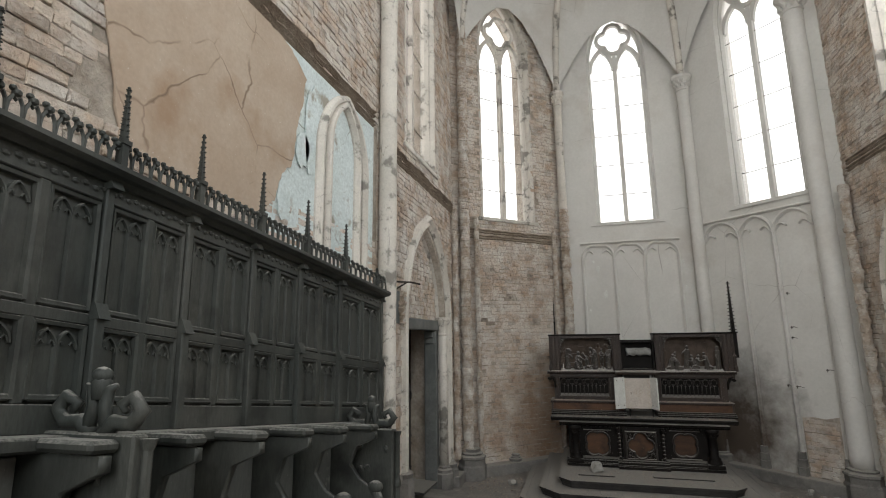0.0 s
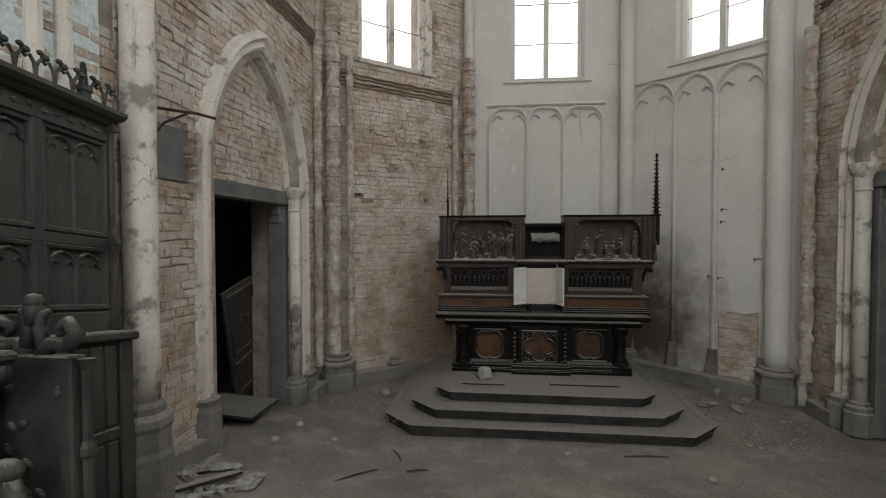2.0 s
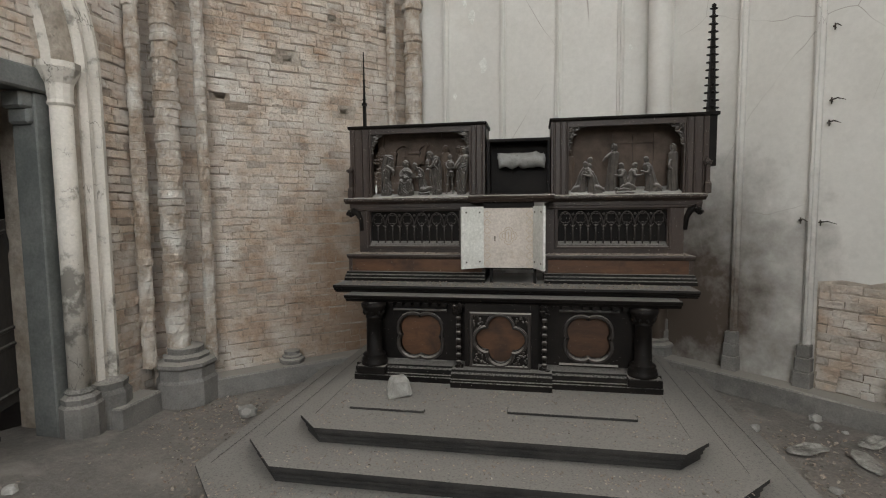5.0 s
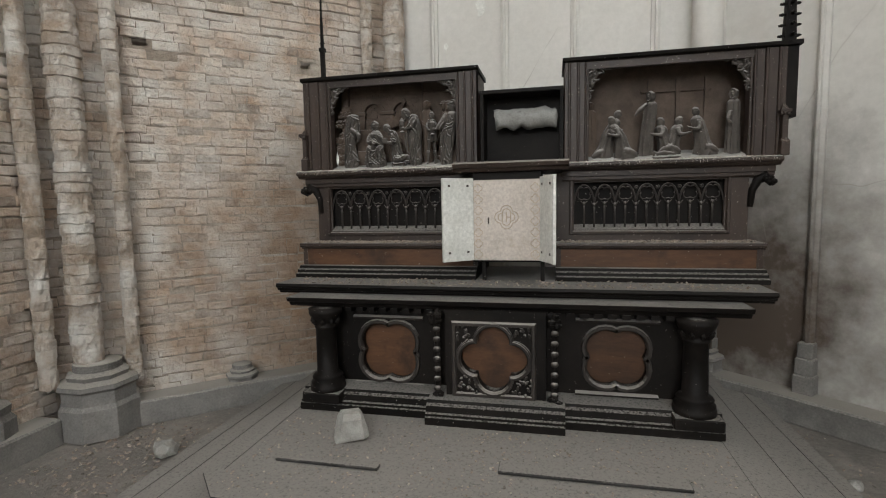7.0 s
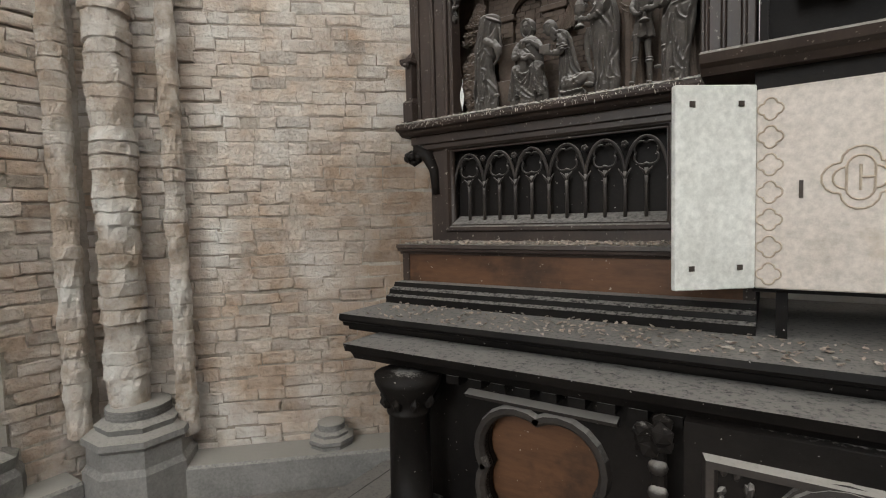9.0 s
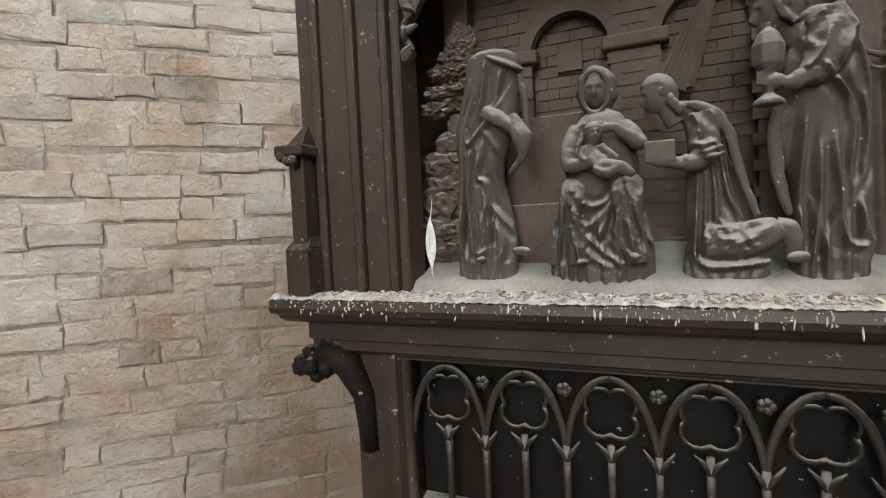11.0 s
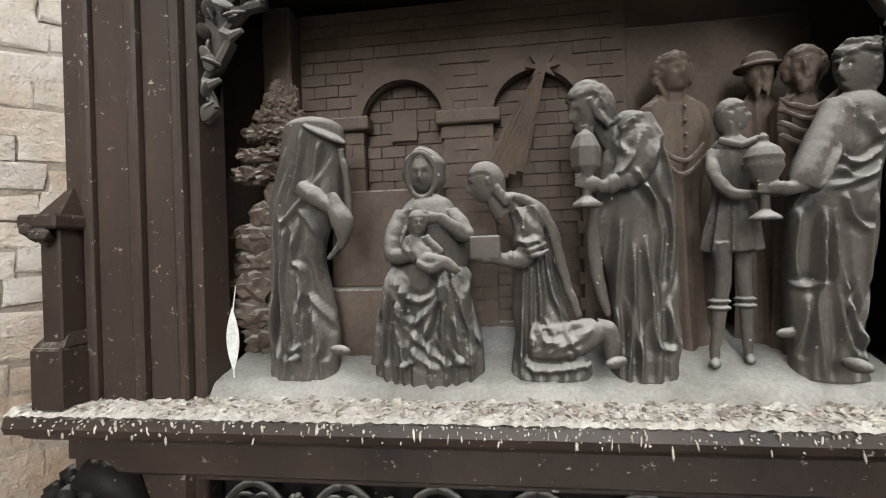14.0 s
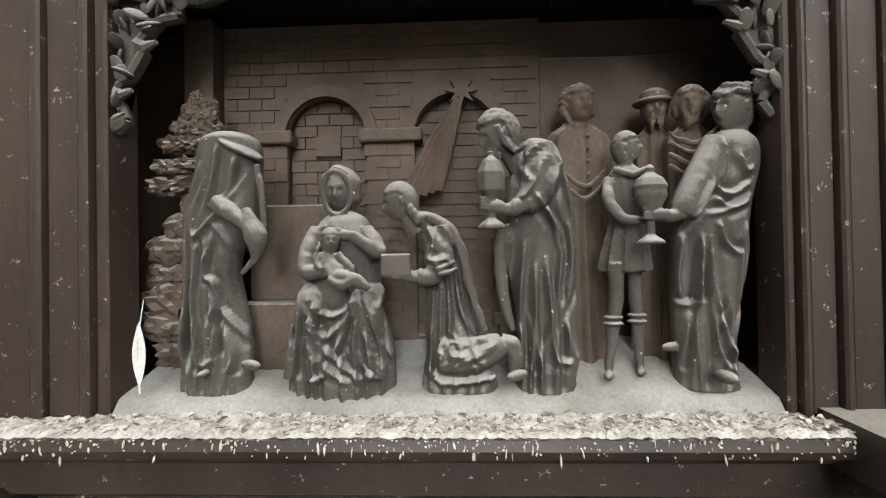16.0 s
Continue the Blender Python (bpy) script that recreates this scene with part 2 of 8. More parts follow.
def add_sweep(bm, path, profile, m, closed=False):
    """A moulding: profile of (outward, depth) carried along a path in the plane (u, v); m lays (u, depth, v) into the world."""
    n = len(path)
    path = [Vector(p) for p in path]
    rings = []
    for i, p in enumerate(path):
        a = path[i - 1] if (i or closed) else path[i]
        b = path[(i + 1) % n] if (i < n - 1 or closed) else path[i]
        d1, d2 = (p - a), (b - p)
        d1 = d1.normalized() if d1.length > 1e-9 else d2.normalized()
        d2 = d2.normalized() if d2.length > 1e-9 else d1
        n1, n2 = Vector((-d1.y, d1.x)), Vector((-d2.y, d2.x))
        t = n1 + n2
        t = t.normalized() / max(0.35, math.sqrt((1 + n1.dot(n2)) / 2)) if t.length > 1e-6 else n1
        rings.append([bm.verts.new(m @ Vector((p.x + t.x * o, d, p.y + t.y * o))) for o, d in profile])
    k = len(profile)
    for i in range(n if closed else n - 1):
        p, q = rings[i], rings[(i + 1) % n]
        for j in range(k):
            bm.faces.new((p[j], p[(j + 1) % k], q[(j + 1) % k], q[j]))
    if not closed:
        bm.faces.new(rings[0])
        bm.faces.new(rings[-1][::-1])


def pointed(u0, u1, v0, spring, apex, n=10):
    """The outline of a pointed opening, from its lower left, up, over and down to its lower right."""
    a = (u1 - u0) / 2
    h = apex - spring
    r = (a * a + h * h) / (2 * a)
    end = math.asin(min(1, h / r))
    left = [(u0 + r - r * math.cos(end * i / n), spring + r * math.sin(end * i / n)) for i in range(n + 1)]
    right = [(u0 + u1 - u, v) for u, v in reversed(left[:-1])]
    return [(u0, v0)] + left + right + [(u1, v0)]


def plate(outline, holes, depth):
    """A flat slab with holes, as a bmesh in (u, depth, v): front at 0, back at depth."""
    cu = bpy.data.curves.new("outline", "CURVE")
    cu.dimensions, cu.fill_mode, cu.extrude = "2D", "BOTH", depth / 2
    for loop in (outline, *holes):
        sp = cu.splines.new("POLY")
        sp.points.add(len(loop) - 1)
        for p, (u, v) in zip(sp.points, loop):
            p.co = (u, v, 0, 1)
        sp.use_cyclic_u = True
    tmp = bpy.data.objects.new("outline", cu)
    me = bpy.data.meshes.new_from_object(tmp)
    bm = bmesh.new()
    bm.from_mesh(me)
    bpy.data.objects.remove(tmp)
    bpy.data.curves.remove(cu)
    bpy.data.meshes.remove(me)
    for v in bm.verts:
        v.co = Vector((v.co.x, depth / 2 - v.co.z, v.co.y))
    bmesh.ops.remove_doubles(bm, verts=bm.verts, dist=1e-4)
    return bm


def laid(bm, m):
    bmesh.ops.transform(bm, matrix=m, verts=bm.verts)
    return bm


def wall_frame(ax, ay, bx, by):
    """Axes of a wall that is seen from its front: u runs from a to b, depth runs away from the viewer."""
    u = Vector((bx - ax, by - ay, 0)).normalized()
    d = Vector((-u.y, u.x, 0))
    return Matrix(((u.x, d.x, 0, ax), (u.y, d.y, 0, ay), (0, 0, 1, 0), (0, 0, 0, 1)))


# ---- plan ----
LX, RX = -3.72, 3.74          # inner faces of the side walls
AY = 10.14                    # where the apse begins
BX, CX, BY = -1.42, 1.56, 12.2
TOP = 12.6
SILL = 5.54
M_LEFT = wall_frame(LX, -8, LX, AY)          # u = y + 8
M_FL = wall_frame(LX, AY, BX, BY)
M_BACK = wall_frame(BX, BY, CX, BY)
M_FR = wall_frame(CX, BY, RX, AY)
M_RIGHT = wall_frame(RX, AY, RX, -8)         # u = AY - y
M_WEST = wall_frame(RX, -8, LX, -8)
L_F = math.hypot(BX - LX, BY - AY)
L_FR = math.hypot(RX - CX, BY - AY)
L_B = CX - BX

W_LEFT = [(15.05, 16.8)]
W1 = (0.78, 2.24)
W2 = (0.82, 2.3)
W3 = (0.98, 2.42)
DOOR_L = (15.12, 17.45)       # u of the left door's arch
DOOR_R = (0.88, 3.5)


HOLES = [(1.00, 4.33), (2.02, 4.24), (2.71, 4.20), (0.75, 3.21), (2.14, 3.17), (1.48, 3.70)]   # putlog holes in the apse wall


def rect(u0, u1, v0, v1):
    return [(u0, v0), (u0, v1), (u1, v1), (u1, v0)]


def build_wall(name, m, length, holes, label, mat, thick=0.7, top=TOP + 2.2):
    return setting(name, laid(plate(rect(0, length, -0.3, top), holes, thick), m), mat, label, "wall")


def window_hole(w, sill=SILL, spring=9.9, apex=11.45):
    return pointed(w[0], w[1], sill, spring, apex)


WL = [window_hole(w, 6.0, 10.6, 12.3) for w in W_LEFT]
# nave openings, all but the south wall's first unseen and added for fill light
nave_l = [window_hole((a, a + 2.0), 6.0, 10.4, 12.2) for a in (1.2, 5.2, 9.0)]
nave_r = [window_hole((a, a + 2.0), 6.5, 10.4, 12.2) for a in (1.5, 6.6, 10.4, 14.4)]
# west wall out of view, added to hold the main fill
build_wall("wall_west", M_WEST, RX - LX, [pointed(1.7, 5.7, 4.0, 9.0, 12.0)], "unseen plastered west wall, added with a tall opening for fill light", PLASTER)
wall_left = build_wall("wall_north", M_LEFT, AY + 8, [pointed(DOOR_L[0] + 0.12, DOOR_L[1] - 0.12, -0.31, 3.15, 4.75), *WL, *nave_l],
                       "bare brick side wall with whitewash remains", MORTAR)
wall_fl = build_wall("wall_apse_left", M_FL, L_F, [window_hole(W1), *[rect(a - 0.055, a + 0.055, b - 0.035, b + 0.035) for a, b in HOLES]], "stripped brick apse wall, whitewash mostly gone", MORTAR)
for a, b in HOLES:
    finish("putlog_back", laid(box(a - 0.1, a + 0.1, 0.16, 0.24, b - 0.08, b + 0.08), M_FL), MORTAR, wall_fl)
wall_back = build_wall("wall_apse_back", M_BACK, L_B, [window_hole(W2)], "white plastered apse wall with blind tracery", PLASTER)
wall_fr = build_wall("wall_apse_right", M_FR, L_FR, [window_hole(W3)], "white plastered apse wall, dark brown low beside the altar", PLASTER)
wall_right = build_wall("wall_south", M_RIGHT, AY + 8, [pointed(DOOR_R[0] + 0.12, DOOR_R[1] - 0.12, -0.31, 3.35, 5.15), *nave_r],
                        "bare brick side wall with whitewash remains", MORTAR)

def rise_at(x, y):
    """How far the trodden floor lies above the apse's: it climbs towards the nave and along the north wall."""
    side = max(0.0, min(1.0, (-2.3 - x) / 1.4)) * 0.27 * max(0.0, min(1.0, (9.6 - y) / 2.0))
    return side + 0.075 * max(0.0, 7.9 - y)


# floor: one uneven sheet of trodden dirt
bm = bmesh.new()
nx, ny = 60, 120
grid = [[bm.verts.new((LX - 0.75 + (RX - LX + 1.5) * i / nx, -8.7 + 21.8 * j / ny, 0)) for i in range(nx + 1)] for j in range(ny + 1)]
for row in grid:
    for v in row:
        h = noise.fractal(v.co * 0.9, 1.0, 2.0, 4) * 0.02
        v.co.z = h - 0.012 + rise_at(v.co.x, v.co.y)
for j in range(ny):
    for i in range(nx):
        bm.faces.new((grid[j][i], grid[j][i + 1], grid[j + 1][i + 1], grid[j + 1][i]))
floor = setting("floor", bm, FLOOR, "trodden dirt floor with dust and rubble", "floor")
floor.data.shade_smooth()

# closed vault above: webs falling to the walls
bm = bmesh.new()
add_box(bm, LX - 0.7, RX + 0.7, -8.7, 13.2, TOP + 1.9, TOP + 2.2)
setting("ceiling", bm, PLASTER, "pale vault above the chapel", "ceiling")

# white overcast sky outside each seen window; fill lamps in side and west openings
SKYWHITE = bpy.data.materials.new("overcast_sky_glow")
SKYWHITE.use_nodes = True
SKYWHITE.node_tree.nodes.remove(SKYWHITE.node_tree.nodes["Principled BSDF"])
em = SKYWHITE.node_tree.nodes.new("ShaderNodeEmission")
em.inputs["Color"].default_value, em.inputs["Strength"].default_value = (1.0, 0.985, 0.965, 1), 3.2
SKYWHITE.node_tree.links.new(em.outputs[0], SKYWHITE.node_tree.nodes["Material Output"].inputs[0])


def sky_behind(m, u0, u1, v0, v1, away=2.2, more=1.2):
    bm = bmesh.new()
    bm.faces.new([bm.verts.new(m @ Vector((u, away, v))) for u, v in ((u0 - more, v0 - 1.5), (u1 + more, v0 - 1.5), (u1 + more, v1 + 3), (u0 - more, v1 + 3))])
    return tagged(finish("backdrop", bm, SKYWHITE), "white overcast sky outside the window", "sky", "", "structure")


for m, w, sill in ((M_FL, W1, SILL), (M_BACK, W2, SILL), (M_FR, W3, SILL), (M_LEFT, W_LEFT[0], 6.0)):
    sky_behind(m, w[0], w[1], sill, 12.2, 2.2, 4.0 if m is M_LEFT else 1.2)
sky_behind(M_RIGHT, 0.6, 4.0, 6.0, 12.2, 2.2, 3.0)

# fill lamps; only the first on the south wall stands in a seen window
for m, u, watts in ((M_LEFT, 2.2, 300), (M_LEFT, 6.2, 300), (M_LEFT, 10.0, 300), (M_RIGHT, 2.35, 200), (M_RIGHT, 7.6, 300), (M_RIGHT, 11.4, 300), (M_RIGHT, 15.4, 300)):
    a, b = m @ Vector((u, 0.4, 8.6)), m @ Vector((u, -4, 5.5))
    fill_lamp(*a, b, 1.9, 5.0, watts)
# main fill for the altar, from the added west opening
fill_lamp(0, -8.2, 7.5, (0, 4, 3), 3.8, 7.0, 900)


def foil(cx, cz, r, lobes=4, n=9, reach=0.49, turn=0.0):
    """The outline of a four-lobed opening; reach is the lobes' radius as a share of the whole."""
    rr = r * reach
    d = r - rr
    s = (2 * d + math.sqrt(max(0.0, 8 * rr * rr - 4 * d * d))) / 4
    half = math.atan2(s, s - d)
    pts = []
    for k in range(4):
        a = turn + math.pi * k / 2
        ox, oz = cx + d * math.cos(a), cz + d * math.sin(a)
        for i in range(n + 1):
            b = a - half + 2 * half * i / n
            pts.append((ox + rr * math.cos(b), oz + rr * math.sin(b)))
    return pts


# ---- masonry details ----
def shaft(name, x, y, profile, mat, label, n=20):
    return tagged(finish(name, add_lathe(bmesh.new(), profile, x, y, n), mat, None, "", True), label, "column", "", "structure")


BASE = [(1.75, 0.0), (1.75, 0.3), (1.6, 0.34), (1.6, 0.46), (1.75, 0.49), (1.7, 0.53), (1.3, 0.56), (1.35, 0.6), (1.05, 0.63)]


def column(x, y, r, z0, z1, mat, label, base=True, cap=None, foot=0.0):
    """A round shaft on a moulded base, with a leafy capital at cap."""
    t = tagged(new("column"), label, "column", "wall shafts")
    s = r / 0.16
    if base:
        part("base", add_lathe(bmesh.new(), [(a * r, foot + b * (z0 - foot) / 0.63) for a, b in BASE], x, y, 8, None, math.pi / 8, 2 * math.pi + math.pi / 8), DARKSTONE, t, "dark moulded stone base")
    prof = []
    k = 40
    for i in range(k + 1):
        z = z0 + (z1 - z0) * i / k
        prof.append((r * (1 + 0.02 * math.sin(i * 1.7)), z))
    part("shaft", add_lathe(bmesh.new(), prof, x, y, 20), mat, t, "", True)
    if cap:
        part("capital", add_lathe(bmesh.new(), [(r, cap - 0.3), (1.2 * r, cap - 0.28), (1.05 * r, cap - 0.25), (1.15 * r, cap - 0.1), (1.6 * r, cap), (1.75 * r, cap + 0.02), (1.75 * r, cap + 0.08), (1.2 * r, cap + 0.11)], x, y, 16), mat, t, "carved capital")
        bm = bmesh.new()
        for j in range(20):
            a = 2 * math.pi * j / 10 + (j // 10) * 0.3
            zz = cap - 0.16 + 0.1 * (j // 10)
            bmesh.ops.create_icosphere(bm, subdivisions=1, radius=0.36 * r, matrix=Matrix.Translation((x + 1.25 * r * math.cos(a), y + 1.25 * r * math.sin(a), zz)) @ Euler((0, 0.5, a)).to_matrix().to_4x4() @ Matrix.Diagonal((0.8, 0.8, 1.3, 1)))
        part("leaves", bm, mat, t)
    return t


SHAFTBRICK = material("rough_brick_shaft", (0.34, 0.265, 0.2), (0.46, 0.385, 0.315), 3.0, 22, 0.95, 1.0, 0.04, stain=(0.6, 0.57, 0.52), stain_at=(0.42, 0.66), stain_scale=4.5)


def rough_shaft(x, y, r, z0, z1, label):
    """A weathered half-round brick roll with courses."""
    bm = bmesh.new()
    prof = []
    z = z0
    random.seed(int(abs(x * 100) + r * 1000))
    while z < z1:
        k = random.uniform(0.86, 1.08)
        prof += [(r * 0.9, z), (r * k, z + 0.008), (r * k * random.uniform(0.96, 1.0), z + 0.072), (r * 0.9, z + 0.08)]
        z += 0.08
    add_lathe(bm, prof, x, y, 22)
    for v in bm.verts:
        n_ = noise.noise(v.co * 9) * 0.022 + noise.noise(v.co * 27) * 0.016
        v.co.x += n_
        v.co.y -= n_
        v.co.z += 0.012 * noise.noise(v.co * 14 + Vector((5, 0, 0)))
    return tagged(finish("brick_shaft", bm, SHAFTBRICK), label, "brick shaft", "", "structure")


# shafts in the corners of the apse
rough_shaft(-3.46, 10.2, 0.12, 0.5, 12.6, "rough brick shaft with chiselled surface in the apse corner")
rough_shaft(-3.64, 10.0, 0.07, 0.4, 5.6, "thin rough brick shaft beside the corner")
rough_shaft(-3.24, 10.42, 0.06, 0.35, 5.4, "thin rough brick shaft beside the corner")
rough_shaft(-1.62, 11.92, 0.06, 0.3, 5.3, "thin rough brick shaft beside the plaster")
rough_shaft(-1.36, 12.02, 0.115, 0.3, 5.9, "rough brick shaft between brick and plaster walls")
rough_shaft(3.62, 9.98, 0.08, 0.4, 5.4, "thin rough brick shaft beside the pier")
column(-1.36, 12.04, 0.1, 5.9, 9.0, PAINTSTONE, "pale stone vault shaft with leafy capital", False, 8.95)
column(1.6, 12.02, 0.13, 0.4, 9.0, PLASTER, "white plastered vault shaft with leafy capital", True, 8.9)
column(3.42, 10.36, 0.17, 0.52, 9.6, PLASTER, "thick white plastered pier on a dark base", True, 9.5)
column(-3.58, 5.98, 0.125, 1.2, 12.6, PAINTSTONE, "peeling painted stone wall shaft on a dark base", True, None, 0.36)
column(-3.4, 10.22, 0.17, 0.52, 0.58, DARKSTONE, "short stone pedestal at the apse corner", True)
column(-2.62, 11.0, 0.085, 0.3, 0.34, DARKSTONE, "small stone bracket pedestal at the brick wall", True)

# string courses
ROLL = [(0, 0.06), (0.0, -0.02), (0.03, -0.055), (0.06, -0.02), (0.075, -0.02), (0.1, -0.06), (0.14, -0.03), (0.16, 0.06)]
STRING = material("crumbling_string_course", (0.25, 0.2, 0.155), (0.36, 0.3, 0.24), 4.0, 45, 0.95, 1.0, 0.02)
for m, u0, u1, z in ((M_LEFT, 5.0, 13.72, 5.7), (M_LEFT, 14.2, 18.05, 5.5), (M_FL, 0.3, L_F - 0.2, 5.02), (M_RIGHT, 0.2, 9.0, 5.66)):
    bm = bmesh.new()
    for dz in (0.0, 0.13):
        add_sweep(bm, [(u0 + (u1 - u0) * i / 60, z + dz) for i in range(61)], [(o * 0.75, d) for o, d in ROLL], m)
    for v in bm.verts:
        v.co += Vector((1, 1, 1)) * noise.noise(v.co * 7) * 0.02
    tagged(finish("string_course", bm, STRING), "crumbling double roll moulding along the wall", "moulding", "", "structure")

# blind tracery on the plastered walls
RIB = [(-0.045, 0.02), (-0.04, -0.03), (-0.015, -0.045), (-0.01, -0.07), (0.01, -0.07), (0.015, -0.045), (0.04, -0.03), (0.045, 0.02)]


def blind_arcade(m, us, z0, zs, za, label):
    t = thing("blind_tracery", label, "blind tracery")
    for u in us:
        bm = bmesh.new()
        add_sweep(bm, [(u, z0 + 0.25), (u, zs)], RIB, m)
        part("rib", bm, PLASTER, t)
        bm = bmesh.new()
        for s0, z_a, z_b in ((0.075, z0 - 0.3, z0), (0.065, z0, z0 + 0.14), (0.055, z0 + 0.14, z0 + 0.27)):
            add_box(bm, u - s0, u + s0, -s0 - 0.04, 0.02, z_a, z_b, m, 0.008)
        part("rib_base", bm, DARKSTONE, t)
    for a, b in zip(us, us[1:]):
        bm = bmesh.new()
        arch = [p for p in pointed(a + 0.01, b - 0.01, zs, zs, za, 8)][1:-1]
        add_sweep(bm, arch, [(o * 0.9, d) for o, d in RIB], m)
        part("arch_rib", bm, PLASTER, t)
        for s, c in ((1, a), (-1, b)):
            bm = bmesh.new()
            w = b - a
            add_sweep(bm, [(c + s * w * (0.05 + 0.3 * f), zs + 0.02 + 0.13 * math.sin(f * 2.6)) for f in [i / 8 for i in range(9)]], [(o * 0.45, d * 0.8) for o, d in RIB], m)
            part("cusp", bm, PLASTER, t)
    bm = bmesh.new()
    add_sweep(bm, [(us[0] - 0.04, za + 0.06), (us[-1] + 0.04, za + 0.06)], [(-0.03, 0.02), (-0.025, -0.05), (0.0, -0.07), (0.03, -0.05), (0.035, 0.02)], m)
    part("top_moulding", bm, PLASTER, t)


blind_arcade(M_BACK, (0.45, 1.18, 1.87, 2.61), 0.35, 4.7, 4.98, "white plaster blind tracery of three tall lights")
blind_arcade(M_FR, (0.22, 1.02, 1.69, 2.43), 0.35, 4.84, 5.24, "white plaster blind tracery of three tall lights, dark brown below")
# plaster fallen off above the foot
t = tagged(laid_ob := finish("bare_brick_patch", laid(plate([(1.76, 0.02), (1.76, 1.24), (1.95, 1.27), (2.15, 1.25), (2.36, 1.31), (2.36, 0.02)], [], 0.02), M_FR @ Matrix.Translation((0, -0.006, 0))), MORTAR), "brick laid bare where plaster has fallen off", "brick patch", "", "structure")
# flakes missing from the plaster
bm = bmesh.new()
random.seed(9)
for cu, cv, s in ((0.94, 3.78, 0.13), (0.79, 4.4, 0.1), (0.57, 3.42, 0.05), (0.7, 4.58, 0.06), (2.7, 4.5, 0.05), (2.72, 3.9, 0.05)):
    pts = [(cu + s * random.uniform(0.4, 1.1) * math.cos(a) * 0.6, cv + s * random.uniform(0.5, 1.2) * math.sin(a)) for a in [i * 0.7 for i in range(9)]]
    p = plate(pts, [], 0.006)
    me = bpy.data.meshes.new("flake")
    laid(p, M_BACK @ Matrix.Translation((0, -0.005, 0))).to_mesh(me)
    p.free()
    bm.from_mesh(me)
    bpy.data.meshes.remove(me)
tagged(finish("plaster_scar", bm, WHITEPAINT), "pale scars where old paint layers flaked off", "paint scar", "", "structure")

# iron hooks left in the plaster
for u, z, l in ((2.29, 2.13, 0.16), (1.8, 2.92, 0.12), (1.79, 2.72, 0.1), (1.76, 1.8, 0.14), (1.6, 1.82, 0.07), (2.42, 3.44, 0.06), (1.8, 3.58, 0.06)):
    bm = bmesh.new()
    add_tube(bm, [M_FR @ Vector(p) for p in ((u, 0.02, z), (u, -0.06, z + 0.004), (u + l * 0.5, -0.075, z + 0.015), (u + l, -0.06, z - 0.01))], [0.008, 0.008, 0.007, 0.003], 6)
    add_tube(bm, [M_FR @ Vector(p) for p in ((u + 0.01, -0.05, z - 0.03), (u + 0.01, -0.055, z + 0.03))], 0.006, 6)
    tagged(finish("iron_hook", bm, IRON), "rusty iron hook stuck in the plastered wall", "hook", "wall hooks")

# windows: frame, mullion, sub-arches, quatrefoil and saddle bars
def window(name, m, w, sill, spring, apex, mat, label):
    t = tagged(new(name), label, "window", "", "structure")
    out = pointed(w[0], w[1], sill, spring, apex)
    mid = (w[0] + w[1]) / 2
    for o, d, wd in ((0.0, 0.02, 0.07), (-0.07, 0.12, 0.06)):
        bm = bmesh.new()
        add_sweep(bm, out, [(o + 0.03, d - 0.03), (o - wd * 0.4, d - 0.03), (o - wd, d + 0.05), (o - wd, d + 0.14), (o + 0.03, d + 0.14)], m)
        part("frame", bm, mat, t)
    a, b = w[0] + 0.12, w[1] - 0.12
    part("mullion", laid(box(mid - 0.045, mid + 0.045, 0.16, 0.3, sill, spring + 0.12), m), mat, t)
    for x0, x1 in ((a, mid - 0.03), (mid + 0.03, b)):
        bm = bmesh.new()
        add_sweep(bm, pointed(x0, x1, spring - 0.25, spring - 0.25, spring + 0.35)[1:-1], [(-0.05, 0.17), (-0.05, 0.27), (0.05, 0.27), (0.05, 0.17)], m)
        part("light_arch", bm, mat, t)
    bm = bmesh.new()
    add_sweep(bm, foil(mid, spring + 0.62, 0.42, 4, 8, 0.5, 0), [(-0.04, 0.17), (-0.04, 0.27), (0.05, 0.27), (0.05, 0.17)], m, True)
    part("quatrefoil", bm, mat, t)
    for x0, x1 in ((a, mid - 0.045), (mid + 0.045, b)):
        z = sill + 0.75
        while z < spring:
            bm = bmesh.new()
            add_tube(bm, [m @ Vector((x0, 0.22, z)), m @ Vector(((x0 + x1) / 2, 0.22, z - 0.012)), m @ Vector((x1, 0.22, z - 0.005))], 0.008, 6)
            part("saddle_bar", bm, IRON, t)
            z += 0.78
        pane = part("pane", laid(box(x0, x1, 0.235, 0.239, sill, spring + 0.1), m), GLASSMAT, t, "clear leaded glass")
        pane.visible_shadow = False
    part("sill", laid(plate(rect(w[0] - 0.1, w[1] + 0.1, sill - 0.07, sill), [], 0.25), m @ Matrix.Translation((0, -0.05, 0))), mat, t)
    return t


window("window_1", M_FL, W1, SILL, 9.9, 11.45, PAINTSTONE, "tall two-light window in stripped brick")
window("window_2", M_BACK, W2, SILL, 9.9, 11.45, PLASTER, "tall two-light window framed in white plaster")
window("window_3", M_FR, W3, SILL, 9.9, 11.45, PLASTER, "tall two-light window framed in white plaster")
window("window_4", M_LEFT, W_LEFT[0], 6.0, 10.6, 12.3, PAINTSTONE, "tall two-light window high in the brick wall")
window("window_5", M_RIGHT, (1.5, 3.5), 6.5, 10.4, 12.2, PAINTSTONE, "tall two-light window high in the brick wall")

# vault ribs and webs
KEY = Vector((0.1, 8.6, 13.9))
